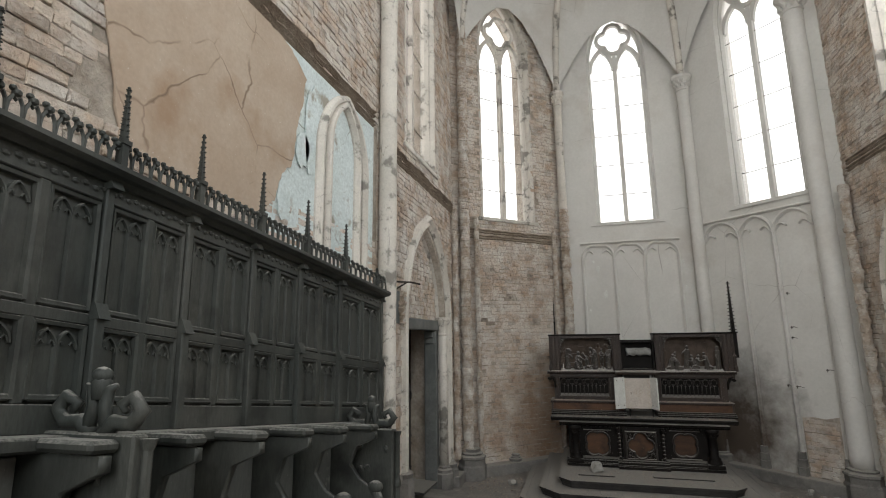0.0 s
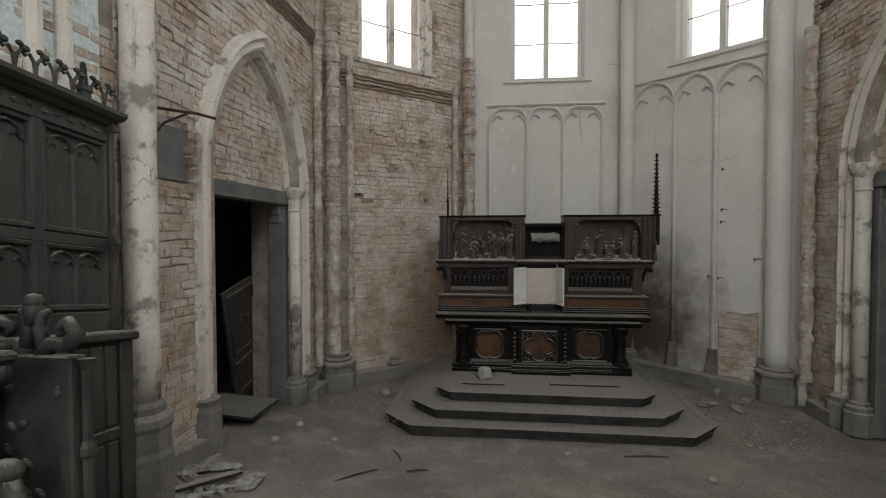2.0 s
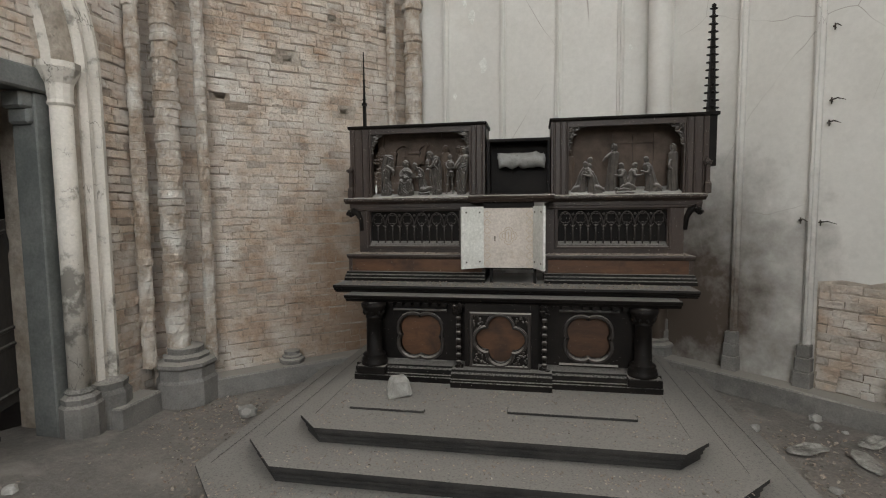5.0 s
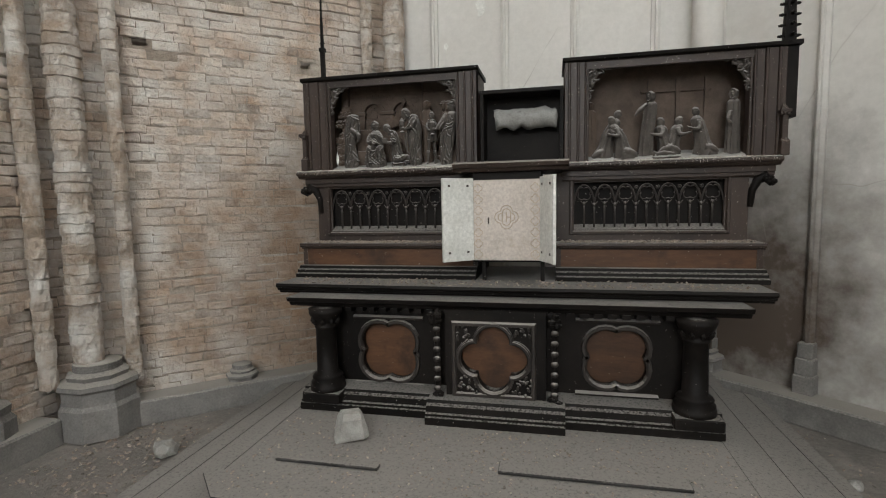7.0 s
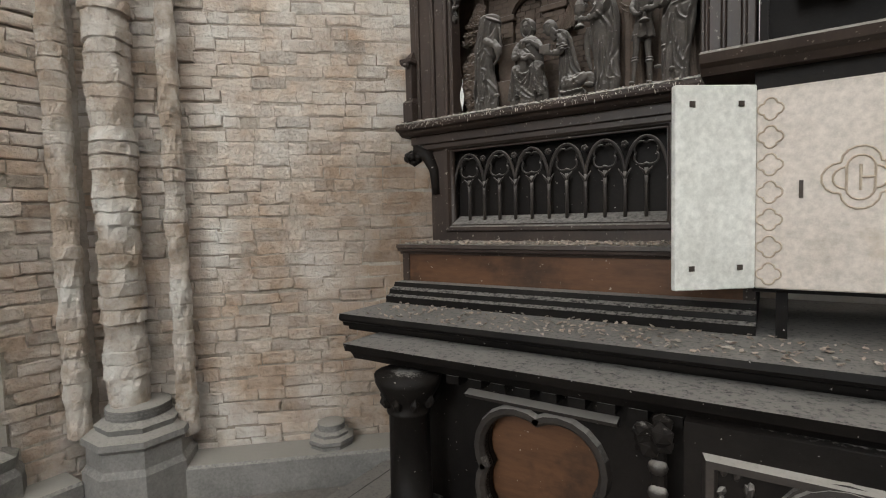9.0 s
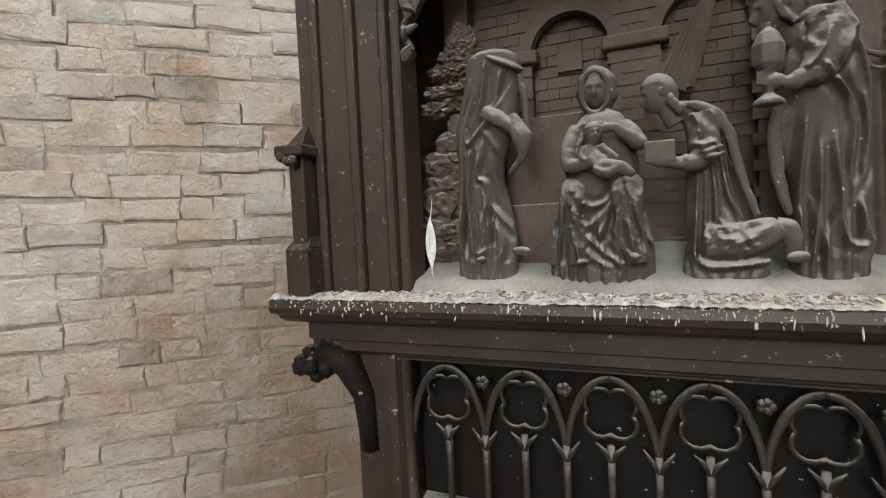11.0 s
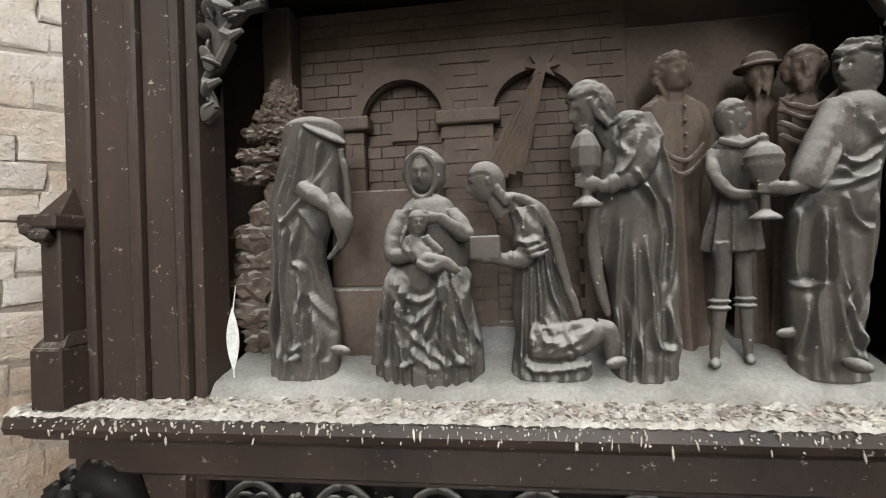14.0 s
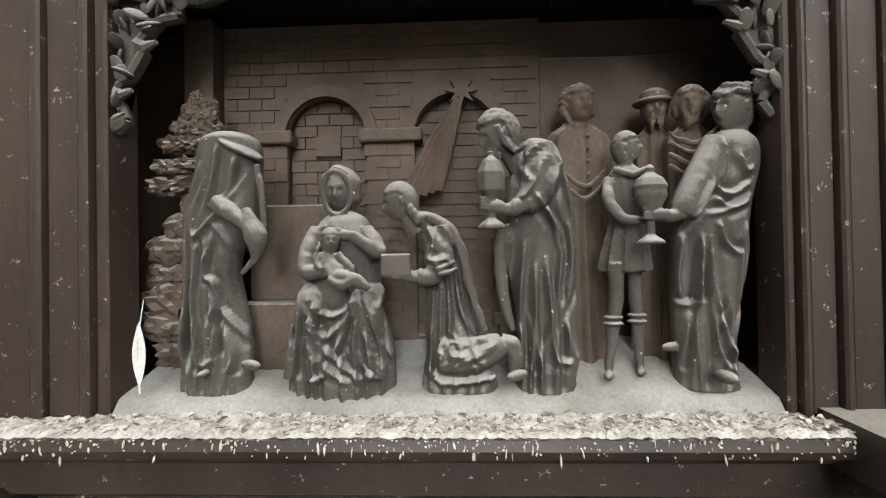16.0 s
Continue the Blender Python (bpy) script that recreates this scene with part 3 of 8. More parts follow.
RIBS = [(-3.5, 6.2, 10.2), (-3.45, 10.15, 9.6), (-1.36, 12.02, 9.05), (1.6, 12.0, 9.0), (3.42, 10.3, 9.6), (3.5, 6.2, 10.2)]


def rib_path(p, n=14, lift=0.0):
    p = Vector(p)
    return [p.lerp(KEY, 0.0) * 1 + Vector(((KEY.x - p.x) * (1 - math.cos(a)), (KEY.y - p.y) * (1 - math.cos(a)), (KEY.z + lift - p.z) * math.sin(a))) for a in [math.pi / 2 * i / n for i in range(n + 1)]]


vault = tagged(new("vault"), "pale ribbed vault over the apse", "vault", "", "structure")
for p in RIBS:
    bm = bmesh.new()
    add_tube(bm, rib_path(p), 0.085, 8)
    part("rib", bm, PAINTSTONE, vault, "", True)
for p, q in zip(RIBS, RIBS[1:]):
    bm = bmesh.new()
    a, b = rib_path(p, 14, 0.1), rib_path(q, 14, 0.1)
    rows_ = []
    for u, v in zip(a, b):
        row = []
        for i in range(9):
            f = i / 8
            c = u.lerp(v, f) + Vector((0, 0, 1.9 * math.sin(math.pi * f) * min(1.0, (u - v).length / 3.2)))
            row.append(bm.verts.new(c))
        rows_.append(row)
    for r0, r1 in zip(rows_, rows_[1:]):
        for i in range(8):
            bm.faces.new((r0[i], r0[i + 1], r1[i + 1], r1[i]))
    part("web", bm, PLASTER, vault, "", True)

# doorways
ARCHMOLD = [(0.0, 0.1), (0.0, -0.02), (0.04, -0.06), (0.08, -0.03), (0.1, -0.03), (0.14, -0.09), (0.19, -0.07), (0.21, -0.02), (0.24, 0.0), (0.24, 0.1)]
INNER = [(-0.16, 0.3), (-0.16, 0.16), (-0.12, 0.1), (-0.08, 0.14), (-0.05, 0.08), (0.0, 0.04), (0.02, 0.1), (0.02, 0.3)]


def doorway(name, m, u0, u1, spring, apex, lintel, foot, label):
    t = tagged(new(name), label, "doorway", "", "structure")
    for prof in (ARCHMOLD, INNER):
        bm = bmesh.new()
        add_sweep(bm, pointed(u0, u1, foot, spring, apex, 14), prof, m)
        part("arch_moulding", bm, PAINTSTONE, t, "peeling pale stone moulding")
    for u, sg in ((u0, 1), (u1, -1)):
        if (name, sg) == ("door_1", 1):
            cc = m @ Vector((u - sg * 0.1, 0.0, 0))
            part("outer_base", add_lathe(bmesh.new(), [(0.17, 0.0), (0.17, foot + 0.33), (0.14, foot + 0.38), (0.155, foot + 0.44), (0.09, foot + 0.48)], cc.x, cc.y, 8), DARKSTONE, t)
            continue
        c = m @ Vector((u + sg * 0.14, 0.02, 0))
        part("jamb_shaft", add_lathe(bmesh.new(), [(0.085, foot + 0.02), (0.082, spring - 0.3)], c.x, c.y, 14), PAINTSTONE, t, "", True)
        part("jamb_capital", add_lathe(bmesh.new(), [(0.085, spring - 0.3), (0.1, spring - 0.28), (0.09, spring - 0.25), (0.1, spring - 0.12), (0.15, spring - 0.02), (0.16, spring), (0.16, spring + 0.05), (0.1, spring + 0.06)], c.x, c.y, 12), PAINTSTONE, t, "carved capital")
        part("jamb_base", add_lathe(bmesh.new(), [(0.17, 0.0), (0.17, foot - 0.12), (0.145, foot - 0.1), (0.15, foot - 0.05), (0.11, foot - 0.02), (0.12, foot), (0.09, foot + 0.03)], c.x, c.y, 8), DARKSTONE, t, "dark stone base")
        cc = m @ Vector((u - sg * 0.12, 0.0, 0))
        part("outer_base", add_lathe(bmesh.new(), [(0.19, 0.0), (0.19, foot - 0.1), (0.16, foot - 0.06), (0.17, foot), (0.1, foot + 0.04)], cc.x, cc.y, 8), DARKSTONE, t)
    bm = laid(plate([p for p in pointed(u0 + 0.02, u1 - 0.02, lintel + 0.18, spring, apex - 0.03, 14)], [], 0.15), m @ Matrix.Translation((0, 0.16, 0)))
    part("tympanum", bm, MORTAR, t, "rough brick tympanum")
    part("lintel", laid(box(u0 + 0.1, u1 - 0.1, 0.08, 0.3, lintel, lintel + 0.19, None, 0.015), m), LEAD, t, "grey painted timber lintel")
    for u, sg in ((u0 + 0.24, 1), (u1 - 0.24, -1)):
        bm = bmesh.new()
        add_box(bm, min(u - sg * 0.1, u + sg * 0.04), max(u - sg * 0.1, u + sg * 0.04), 0.12, 0.36, 0, lintel, None, 0.01)
        add_box(bm, min(u, u + sg * 0.14), max(u, u + sg * 0.14), 0.14, 0.34, lintel - 0.14, lintel, None, 0.02)
        add_box(bm, min(u, u + sg * 0.09), max(u, u + sg * 0.09), 0.14, 0.34, lintel - 0.26, lintel - 0.13, None, 0.02)
        part("door_post", laid(bm, m), LEAD, t)
    return t


door_1 = doorway("door_1", M_LEFT, DOOR_L[0], DOOR_L[1], 3.15, 4.82, 2.95, 0.42, "pointed stone doorway into a dark room")
door_2 = doorway("door_2", M_RIGHT, DOOR_R[0], DOOR_R[1], 3.35, 5.2, 3.1, 0.4, "pointed stone doorway with a closed dark door")
# sacristy behind the left doorway, walls coloured dark to read as unlit
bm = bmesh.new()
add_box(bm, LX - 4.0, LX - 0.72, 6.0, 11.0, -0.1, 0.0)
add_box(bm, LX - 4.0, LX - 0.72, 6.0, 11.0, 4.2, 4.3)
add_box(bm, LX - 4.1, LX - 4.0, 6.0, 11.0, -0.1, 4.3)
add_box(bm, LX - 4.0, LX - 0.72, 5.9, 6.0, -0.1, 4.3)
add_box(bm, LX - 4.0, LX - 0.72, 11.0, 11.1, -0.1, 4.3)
setting("wall_sacristy", bm, BLACKDOOR, "room behind the doorway, its walls coloured dark to read as unlit", "room")
loose = tagged(new("loose_door_panel"), "broken dark panelled door leaf leaning in the doorway", "door panel")
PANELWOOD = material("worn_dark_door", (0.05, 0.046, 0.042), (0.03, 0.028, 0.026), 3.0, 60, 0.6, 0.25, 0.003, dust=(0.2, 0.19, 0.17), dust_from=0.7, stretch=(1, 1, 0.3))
m_loose = pose(-4.42, 8.88, 0.17, 0, -13, 90)
part("leaf", laid(box(0, 0.86, 0, 0.045, 0, 1.6, None, 0.006), m_loose), PANELWOOD, loose)
for z0, z1 in ((0.12, 0.5), (0.68, 1.48)):
    bm = bmesh.new()
    add_sweep(bm, [(0.12, z0), (0.12, z1), (0.76, z1), (0.76, z0)], [(0, 0.0), (0.01, -0.018), (0.03, -0.018), (0.04, 0.0)], m_loose, True)
    part("panel_moulding", bm, PANELWOOD, loose)
bm = bmesh.new()
add_tube(bm, [(0.36, -0.01, 1.16), (0.42, -0.03, 1.14), (0.56, -0.03, 1.12)], 0.01, 6)
add_tube(bm, [(0.36, -0.012, 1.05), (0.37, -0.012, 1.22)], 0.012, 6)
part("latch", laid(bm, m_loose), LEAD, loose, "worn grey metal latch")
tagged(finish("threshold_board", laid(box(0, 1.7, -0.35, 0.35, 0, 0.04, None, 0.006), pose(-3.68, 8.24, 0.3, 0, -3, 178)), PANELWOOD), "loose dark dusty board lying on the threshold", "board")
# closed leaves of the right door
leaves = tagged(new("door_leaves"), "closed dark panelled double door", "door")
for a, b in ((DOOR_R[0] + 0.3, 2.18), (2.2, DOOR_R[1] - 0.3)):
    leaf = part("leaf", laid(box(a, b, 0.24, 0.3, 0.02, 3.1), M_RIGHT), BLACKDOOR, leaves)
    for z0, z1 in ((0.15, 0.9), (1.0, 1.5), (1.6, 2.2), (2.3, 3.0)):
        bm = bmesh.new()
        add_sweep(bm, [(a + 0.1, z0), (a + 0.1, z1), (b - 0.1, z1), (b - 0.1, z0)], [(0, 0.24), (0.01, 0.22), (0.04, 0.22), (0.05, 0.24)], M_RIGHT, True)
        part("panel_moulding", bm, BLACKDOOR, leaf)

# low stone bench along the walls
bench = tagged(new("wall_bench"), "low dusty stone plinth along the walls", "stone plinth", "", "structure")
for m, u0, u1, d, h in ((M_LEFT, 14.4, 15.0, 0.2, 0.32), (M_LEFT, 17.45, 17.95, 0.24, 0.2), (M_FL, 0.45, L_F - 0.1, 0.26, 0.2), (M_BACK, 0.1, L_B - 0.1, 0.2, 0.2), (M_FR, 0.1, L_FR - 0.6, 0.26, 0.2), (M_RIGHT, 0.3, 0.85, 0.2, 0.2)):
    part("plinth_stone", laid(box(u0, u1, -d, 0.0, -0.02, h, None, 0.015), m), DARKSTONE, bench)

# wall cupboard niche (flat grey board as recess), iron bracket above the stalls' end
nb = thing("wall_niche", "small broken niche in the brick wall, its dark-grey recess drawn as a flat board", "niche")
part("board", laid(box(14.16, 14.74, 0.0, 0.03, 3.02, 3.5), M_LEFT @ Matrix.Translation((0, -0.036, 0))), LEAD, nb)
bm = bmesh.new()
for k in range(18):
    ball_c = M_LEFT @ Vector((14.79 + random.uniform(-0.05, 0.06), random.uniform(-0.05, 0), 2.96 + random.random() * 0.6))
    add_box(bm, -0.06, 0.06, -0.05, 0.05, -0.035, 0.035, Matrix.Translation(ball_c) @ Euler((random.random() * 0.5, random.random() * 0.4, random.random())).to_matrix().to_4x4())
part("broken_edge", bm, SHAFTBRICK, nb)
br = thing("iron_bracket", "rusty scrolled iron bracket fixed to the wall", "bracket")
bm = bmesh.new()
add_tube(bm, [(LX - 0.02, 6.15, 3.6), (LX + 0.3, 6.5, 3.6), (LX + 0.4, 6.62, 3.58)], 0.014, 6)
add_tube(bm, [(LX - 0.02, 6.15, 3.34), (LX + 0.1, 6.25, 3.4), (LX + 0.13, 6.3, 3.48), (LX + 0.25, 6.44, 3.59)], 0.012, 6)
part("arm", bm, IRON, br)


# ---- bricks ----
def brick_verts(rng, w, h, d):
    """A worn brick: eight ragged outline points at the wall, at the arris and round the uneven face."""
    j = lambda a: rng.uniform(-a, a)
    out = [(0, 0), (w * 0.5, 0), (w, 0), (w, h * 0.5), (w, h), (w * 0.5, h), (0, h), (0, h * 0.5)]
    edge = [(x + j(0.006), z + j(0.0045)) for x, z in out]
    cx, cz = w / 2, h / 2
    face = [(cx + (x - cx) * (1 - 0.014 / w) + j(0.004), cz + (z - cz) * 0.8 + j(0.004)) for x, z in edge]
    tilt = j(0.004)
    back = [(x, 0.012, z) for x, z in edge]
    arris = [(x, -d * 0.6 + j(0.003), z) for x, z in edge]
    front = [(x, -d + tilt * (x - cx) / w + j(0.0025), z) for x, z in face]
    return front + arris + back


BF = [tuple(range(8))] + [(k, 8 + k, 8 + (k + 1) % 8, (k + 1) % 8) for k in range(8)] + [(8 + k, 16 + k, 16 + (k + 1) % 8, 8 + (k + 1) % 8) for k in range(8)]


def brick_courses(u0, u1, v0, v1, skip, seed, miss=0.008):
    """Courses of uneven bricks: rows of (u, v, width, height)."""
    rng = random.Random(seed)
    v, row = v0, 0
    while v < v1 - 0.03:
        u = u0 - (0.11 if row % 2 else 0.0) - rng.uniform(0, 0.03)
        while u < u1:
            w = rng.choice((0.205, 0.215, 0.185, 0.1, 0.17, 0.235, 0.12))
            a, b = max(u, u0), min(u + w, u1)
            if b - a > 0.04 and not skip((a + b) / 2, v + 0.035) and rng.random() > miss:
                yield a, v + rng.uniform(-0.009, 0.009) + 0.007 * math.sin(a * 1.7 + v), b - a - 0.004, 0.073 + rng.uniform(-0.007, 0.005), rng
            u += w
        v += 0.079
        row += 1


def brick_skin(name, wall, m, u0, u1, v0, v1, skip, seed, mat=BRICK, near=None):
    """Bricks on a wall: those in the stretch near are objects of their own, the rest one joined skin."""
    verts, faces, singles = [], [], []
    for u, v, w, h, rng in brick_courses(u0, u1, v0, v1, skip, seed):
        if near and near[0] < u < near[1] and near[2] < v < near[3] and len(singles) < 300:
            singles.append((u, v, w, h, rng.uniform(0.25, 1.1)))
            continue
        n0 = len(verts)
        d = 0.013 + rng.uniform(-0.009, 0.01)
        verts += [m @ Vector((u + x, y, v + z)) for x, y, z in brick_verts(rng, w, h, d)]
        faces += [tuple(n0 + i for i in f) for f in BF]
    me = bpy.data.meshes.new(name)
    me.from_pydata(verts, [], faces)
    me.materials.append(mat)
    ob = new(name, me)
    ob.parent = wall
    ob["kind"] = "stuff"
    if singles:
        rng = random.Random(99)
        kinds = []
        for k in range(24):
            kw = 0.195 if k < 16 else 0.09
            bm_ = bmesh.new()
            vs = [bm_.verts.new(p) for p in brick_verts(rng, kw, 0.066, 0.011)]
            for f in BF:
                bm_.faces.new([vs[i] for i in f])
            bmesh.ops.recalc_face_normals(bm_, faces=bm_.faces)
            me_ = bpy.data.meshes.new("brick")
            bm_.to_mesh(me_)
            bm_.free()
            me_.materials.append(mat)
            kinds.append((kw, me_))
        for u, v, w, h, d in singles:
            kw, me_ = rng.choice(kinds[:16] if w > 0.14 else kinds[16:])
            b_ = new("brick", me_)
            b_.parent = wall
            b_.matrix_basis = m @ Matrix.Translation((u, 0, v)) @ Matrix.Diagonal((w / kw, d, h / 0.066, 1))
    return ob


def in_arch(u0, u1, spring, apex, pad=0.0):
    a = (u1 - u0) / 2
    h_ = apex - spring
    r = (a * a + h_ * h_) / (2 * a)

    def inside(u, v):
        if not u0 - pad < u < u1 + pad or v > apex + pad:
            return False
        if v < spring:
            return True
        x = abs(u - (u0 + u1) / 2)
        return (x + r - a) ** 2 + (v - spring) ** 2 < (r + pad) ** 2
    return inside


def in_window(w, sill, spring, apex):
    f = in_arch(w[0], w[1], spring, apex, 0.05)
    return lambda u, v: v > sill - 0.06 and f(u, v)


win1, winl = in_window(W1, SILL, 9.9, 11.45), in_window(W_LEFT[0], 6.0, 10.6, 12.3)
door_l = in_arch(DOOR_L[0] - 0.2, DOOR_L[1] + 0.2, 3.15, 4.97, 0.02)
door_r = in_arch(DOOR_R[0] - 0.2, DOOR_R[1] + 0.2, 3.35, 5.35, 0.02)
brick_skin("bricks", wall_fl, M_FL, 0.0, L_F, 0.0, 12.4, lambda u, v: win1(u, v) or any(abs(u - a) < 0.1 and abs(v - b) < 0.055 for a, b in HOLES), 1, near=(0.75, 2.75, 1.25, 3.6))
wr = in_window((1.5, 3.5), 6.5, 10.4, 12.2)
niche_ = lambda u, v: 14.14 < u < 14.84 and 3.0 < v < 3.55
brick_skin("bricks", wall_left, M_LEFT, 13.9, 18.1, 0.1, 12.4, lambda u, v: winl(u, v) or door_l(u, v) or niche_(u, v), 2)
brick_skin("bricks", wall_left, M_LEFT, 5.0, 13.9, 3.3, 9.0, lambda u, v: u > 9.75 + 0.06 * math.sin(v * 7) + 0.05 * math.sin(v * 19) and 4.1 < v < 5.72, 3)
brick_skin("bricks", wall_right, M_RIGHT, 0.0, 7.0, 0.1, 12.4, lambda u, v: wr(u, v) or door_r(u, v), 4)
for dname, dw, m, u0, u1, v0, spring, apex in (("bricks", door_1, M_LEFT, DOOR_L[0], DOOR_L[1], 3.15, 3.15, 4.8), ("bricks", door_2, M_RIGHT, DOOR_R[0], DOOR_R[1], 3.3, 3.35, 5.15)):
    ins = in_arch(u0 + 0.16, u1 - 0.16, spring, apex - 0.15)
    brick_skin(dname, dw, m @ Matrix.Translation((0, 0.16, 0)), u0, u1, v0, apex, lambda u, v, f=ins: not f(u, v), 6)
brick_skin("bricks", laid_ob, M_FR @ Matrix.Translation((0, -0.008, 0)), 1.78, 2.34, 0.05, 1.24, lambda u, v: False, 7)

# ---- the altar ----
# the dust tone also carries the figures' lit tops, the base their dark recesses
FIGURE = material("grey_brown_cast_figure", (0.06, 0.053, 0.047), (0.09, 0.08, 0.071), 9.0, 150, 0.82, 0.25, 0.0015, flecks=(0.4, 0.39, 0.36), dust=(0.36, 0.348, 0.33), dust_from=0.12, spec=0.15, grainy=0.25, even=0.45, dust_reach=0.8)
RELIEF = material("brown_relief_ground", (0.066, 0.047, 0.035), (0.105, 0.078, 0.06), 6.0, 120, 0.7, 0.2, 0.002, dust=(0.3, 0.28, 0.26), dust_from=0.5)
DUSTY = material("caked_dust", (0.38, 0.37, 0.345), (0.25, 0.24, 0.22), 7.0, 160, 0.95, 0.7, 0.004)
DROPPINGS = material("white_droppings", (0.62, 0.59, 0.53), (0.5, 0.46, 0.4), 30.0, 200, 0.9, 0.5, 0.002)
CHIPS = material("paint_chips_and_husks", (0.2, 0.175, 0.15), (0.36, 0.33, 0.29), 40.0, 200, 0.9, 0.4, 0.002, vary=0.5)
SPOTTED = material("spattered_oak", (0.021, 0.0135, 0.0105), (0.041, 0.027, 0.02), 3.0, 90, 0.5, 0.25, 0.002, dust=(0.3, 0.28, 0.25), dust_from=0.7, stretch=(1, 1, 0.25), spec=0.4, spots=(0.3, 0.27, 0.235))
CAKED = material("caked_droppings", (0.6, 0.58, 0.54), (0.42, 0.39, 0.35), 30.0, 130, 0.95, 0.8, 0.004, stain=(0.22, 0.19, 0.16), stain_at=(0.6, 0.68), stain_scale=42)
# pale upward tone puts the light that tracery catches into its dust
LITDUSTTRIM = material("dusty_lit_trim", (0.022, 0.018, 0.0155), (0.04, 0.033, 0.028), 5.0, 90, 0.6, 0.2, 0.002, dust=(0.3, 0.28, 0.255), dust_from=0.3, even=0.7, dust_reach=0.6)
I3 = Matrix.Identity(4)


def moulding_x(bm, x0, x1, profile, m=I3):
    """A straight moulding along x from a closed profile of (y, z)."""
    a = [bm.verts.new(m @ Vector((x0, y, z))) for y, z in profile]
    b = [bm.verts.new(m @ Vector((x1, y, z))) for y, z in profile]
    n = len(profile)
    for i in range(n):
        bm.faces.new((a[i], a[(i + 1) % n], b[(i + 1) % n], b[i]))
    bm.faces.new(a[::-1])
    bm.faces.new(b)


def stepped_edge(y, z0, z1, back, out):
    """Profile of a moulded edge whose steps come forward towards the top."""
    h = z1 - z0
    return [(back, z0), (y + out, z0), (y + out * 0.95, z0 + h * 0.2), (y + out * 0.45, z0 + h * 0.3), (y + out * 0.4, z0 + h * 0.5),
            (y + out * 0.1, z0 + h * 0.62), (y, z0 + h * 0.75), (y + 0.006, z1), (back, z1)]


def altar_steps():
    t = thing("altar_steps", "three dark stone altar steps thick with dust", "steps")
    for k, (x0, x1, y0, c) in enumerate(((-2.27, 1.95, 8.42, 0.4), (-1.95, 1.62, 8.66, 0.36), (-1.62, 1.32, 9.0, 0.2))):
        z0, z1 = k * 0.127 + (0 if k else -0.05), (k + 1) * 0.127
        bm = bmesh.new()
        h = 0.127
        loop = [(x0, 11.7), (x0, y0 + c), (x0 + c, y0), (x1 - c, y0), (x1, y0 + c), (x1, 11.7)]
        prof = [(0.0, z1), (0.0, z1 - h * 0.2), (0.02, z1 - h * 0.28), (0.02, z1 - h * 0.42), (0.032, z1 - h * 0.5), (0.032, z1 - h * 0.68), (0.045, z1 - h * 0.76), (0.045, z0), (0.1, z0), (0.1, z1)]
        m = Matrix(((1, 0, 0, 0), (0, 0, 1, 0), (0, 1, 0, 0), (0, 0, 0, 1)))
        add_sweep(bm, loop, prof, m)
        part("step_edge", bm, STEPSTONE, t)
        q = 0.07
        inner = plate([(x0 + q, 11.68), (x1 - q, 11.68), (x1 - q, y0 + c + q * 0.5), (x1 - c - q * 0.5, y0 + q), (x0 + c + q * 0.5, y0 + q), (x0 + q, y0 + c + q * 0.5)], [], 0.1)
        for v in inner.verts:
            v.co = Vector((v.co.x, v.co.z, z1 - 0.004 - v.co.y))
        part("step_slab", inner, STEPSTONE, t)
    return t


altar_steps()
ALTAR = thing("altar", "blackened carved oak altar with reliefs, dusty and broken", "altar")


def apart_(name, bm, mat=ALTARWOOD, label="", smooth=False):
    return part(name, bm, mat, ALTAR, label, smooth)


# plinth
bm = bmesh.new()
for x0, x1, y, e in ((-1.5, 1.24, 10.06, 0.0), (-0.57, 0.32, 9.97, 0.003)):
    moulding_x(bm, x0, x1, [(11.4 - 30 * e, 0.372 + e), (y, 0.372 + e), (y, 0.425), (y + 0.015, 0.43), (y + 0.015, 0.445), (y + 0.035, 0.45), (y + 0.04, 0.49), (y + 0.07, 0.5), (y + 0.08, 0.515 + e), (11.4 - 30 * e, 0.515 + e)])
apart_("plinth", bm, ALTARWOOD, "dusty moulded plinth")
# body
apart_("body", box(-1.46, 1.2, 10.4, 11.4, 0.5, 1.12), ALTARWOOD)
bm = plate(rect(-1.3, 1.06, 0.52, 1.1), [foil(-0.915, 0.75, 0.23, 4, 9, 0.56, math.pi / 4), foil(0.65, 0.775, 0.215, 4, 9, 0.56, math.pi / 4)], 0.05)
apart_("front_panelling", laid(bm, Matrix.Translation((0, 10.31, 0))))
for cx, cz, r in ((-0.915, 0.75, 0.23), (0.65, 0.775, 0.215)):
    bm = plate([(cx + 1.1 * (u - cx), cz + 1.1 * (v - cz)) for u, v in foil(cx, cz, r, 4, 9, 0.56, math.pi / 4)], [], 0.012)
    apart_("inset_panel", laid(bm, Matrix.Translation((0, 10.37, 0))), BROWNWOOD, "worn brown inset panel")
    bm = bmesh.new()
    add_sweep(bm, foil(cx, cz, r, 4, 9, 0.56, math.pi / 4), [(0, 10.3), (-0.012, 10.285), (-0.03, 10.285), (-0.036, 10.31), (-0.02, 10.33), (0, 10.33)], I3, True)
    apart_("panel_moulding", bm, LITDUSTTRIM)
    for dz in (-0.245, 0.25):
        bm = bmesh.new()
        moulding_x(bm, cx - 0.26, cx + 0.26, [(10.31, cz + dz - 0.014), (10.285, cz + dz - 0.01), (10.275, cz + dz + 0.004), (10.31, cz + dz + 0.014)])
        apart_("panel_fillet", bm, LITDUSTTRIM)
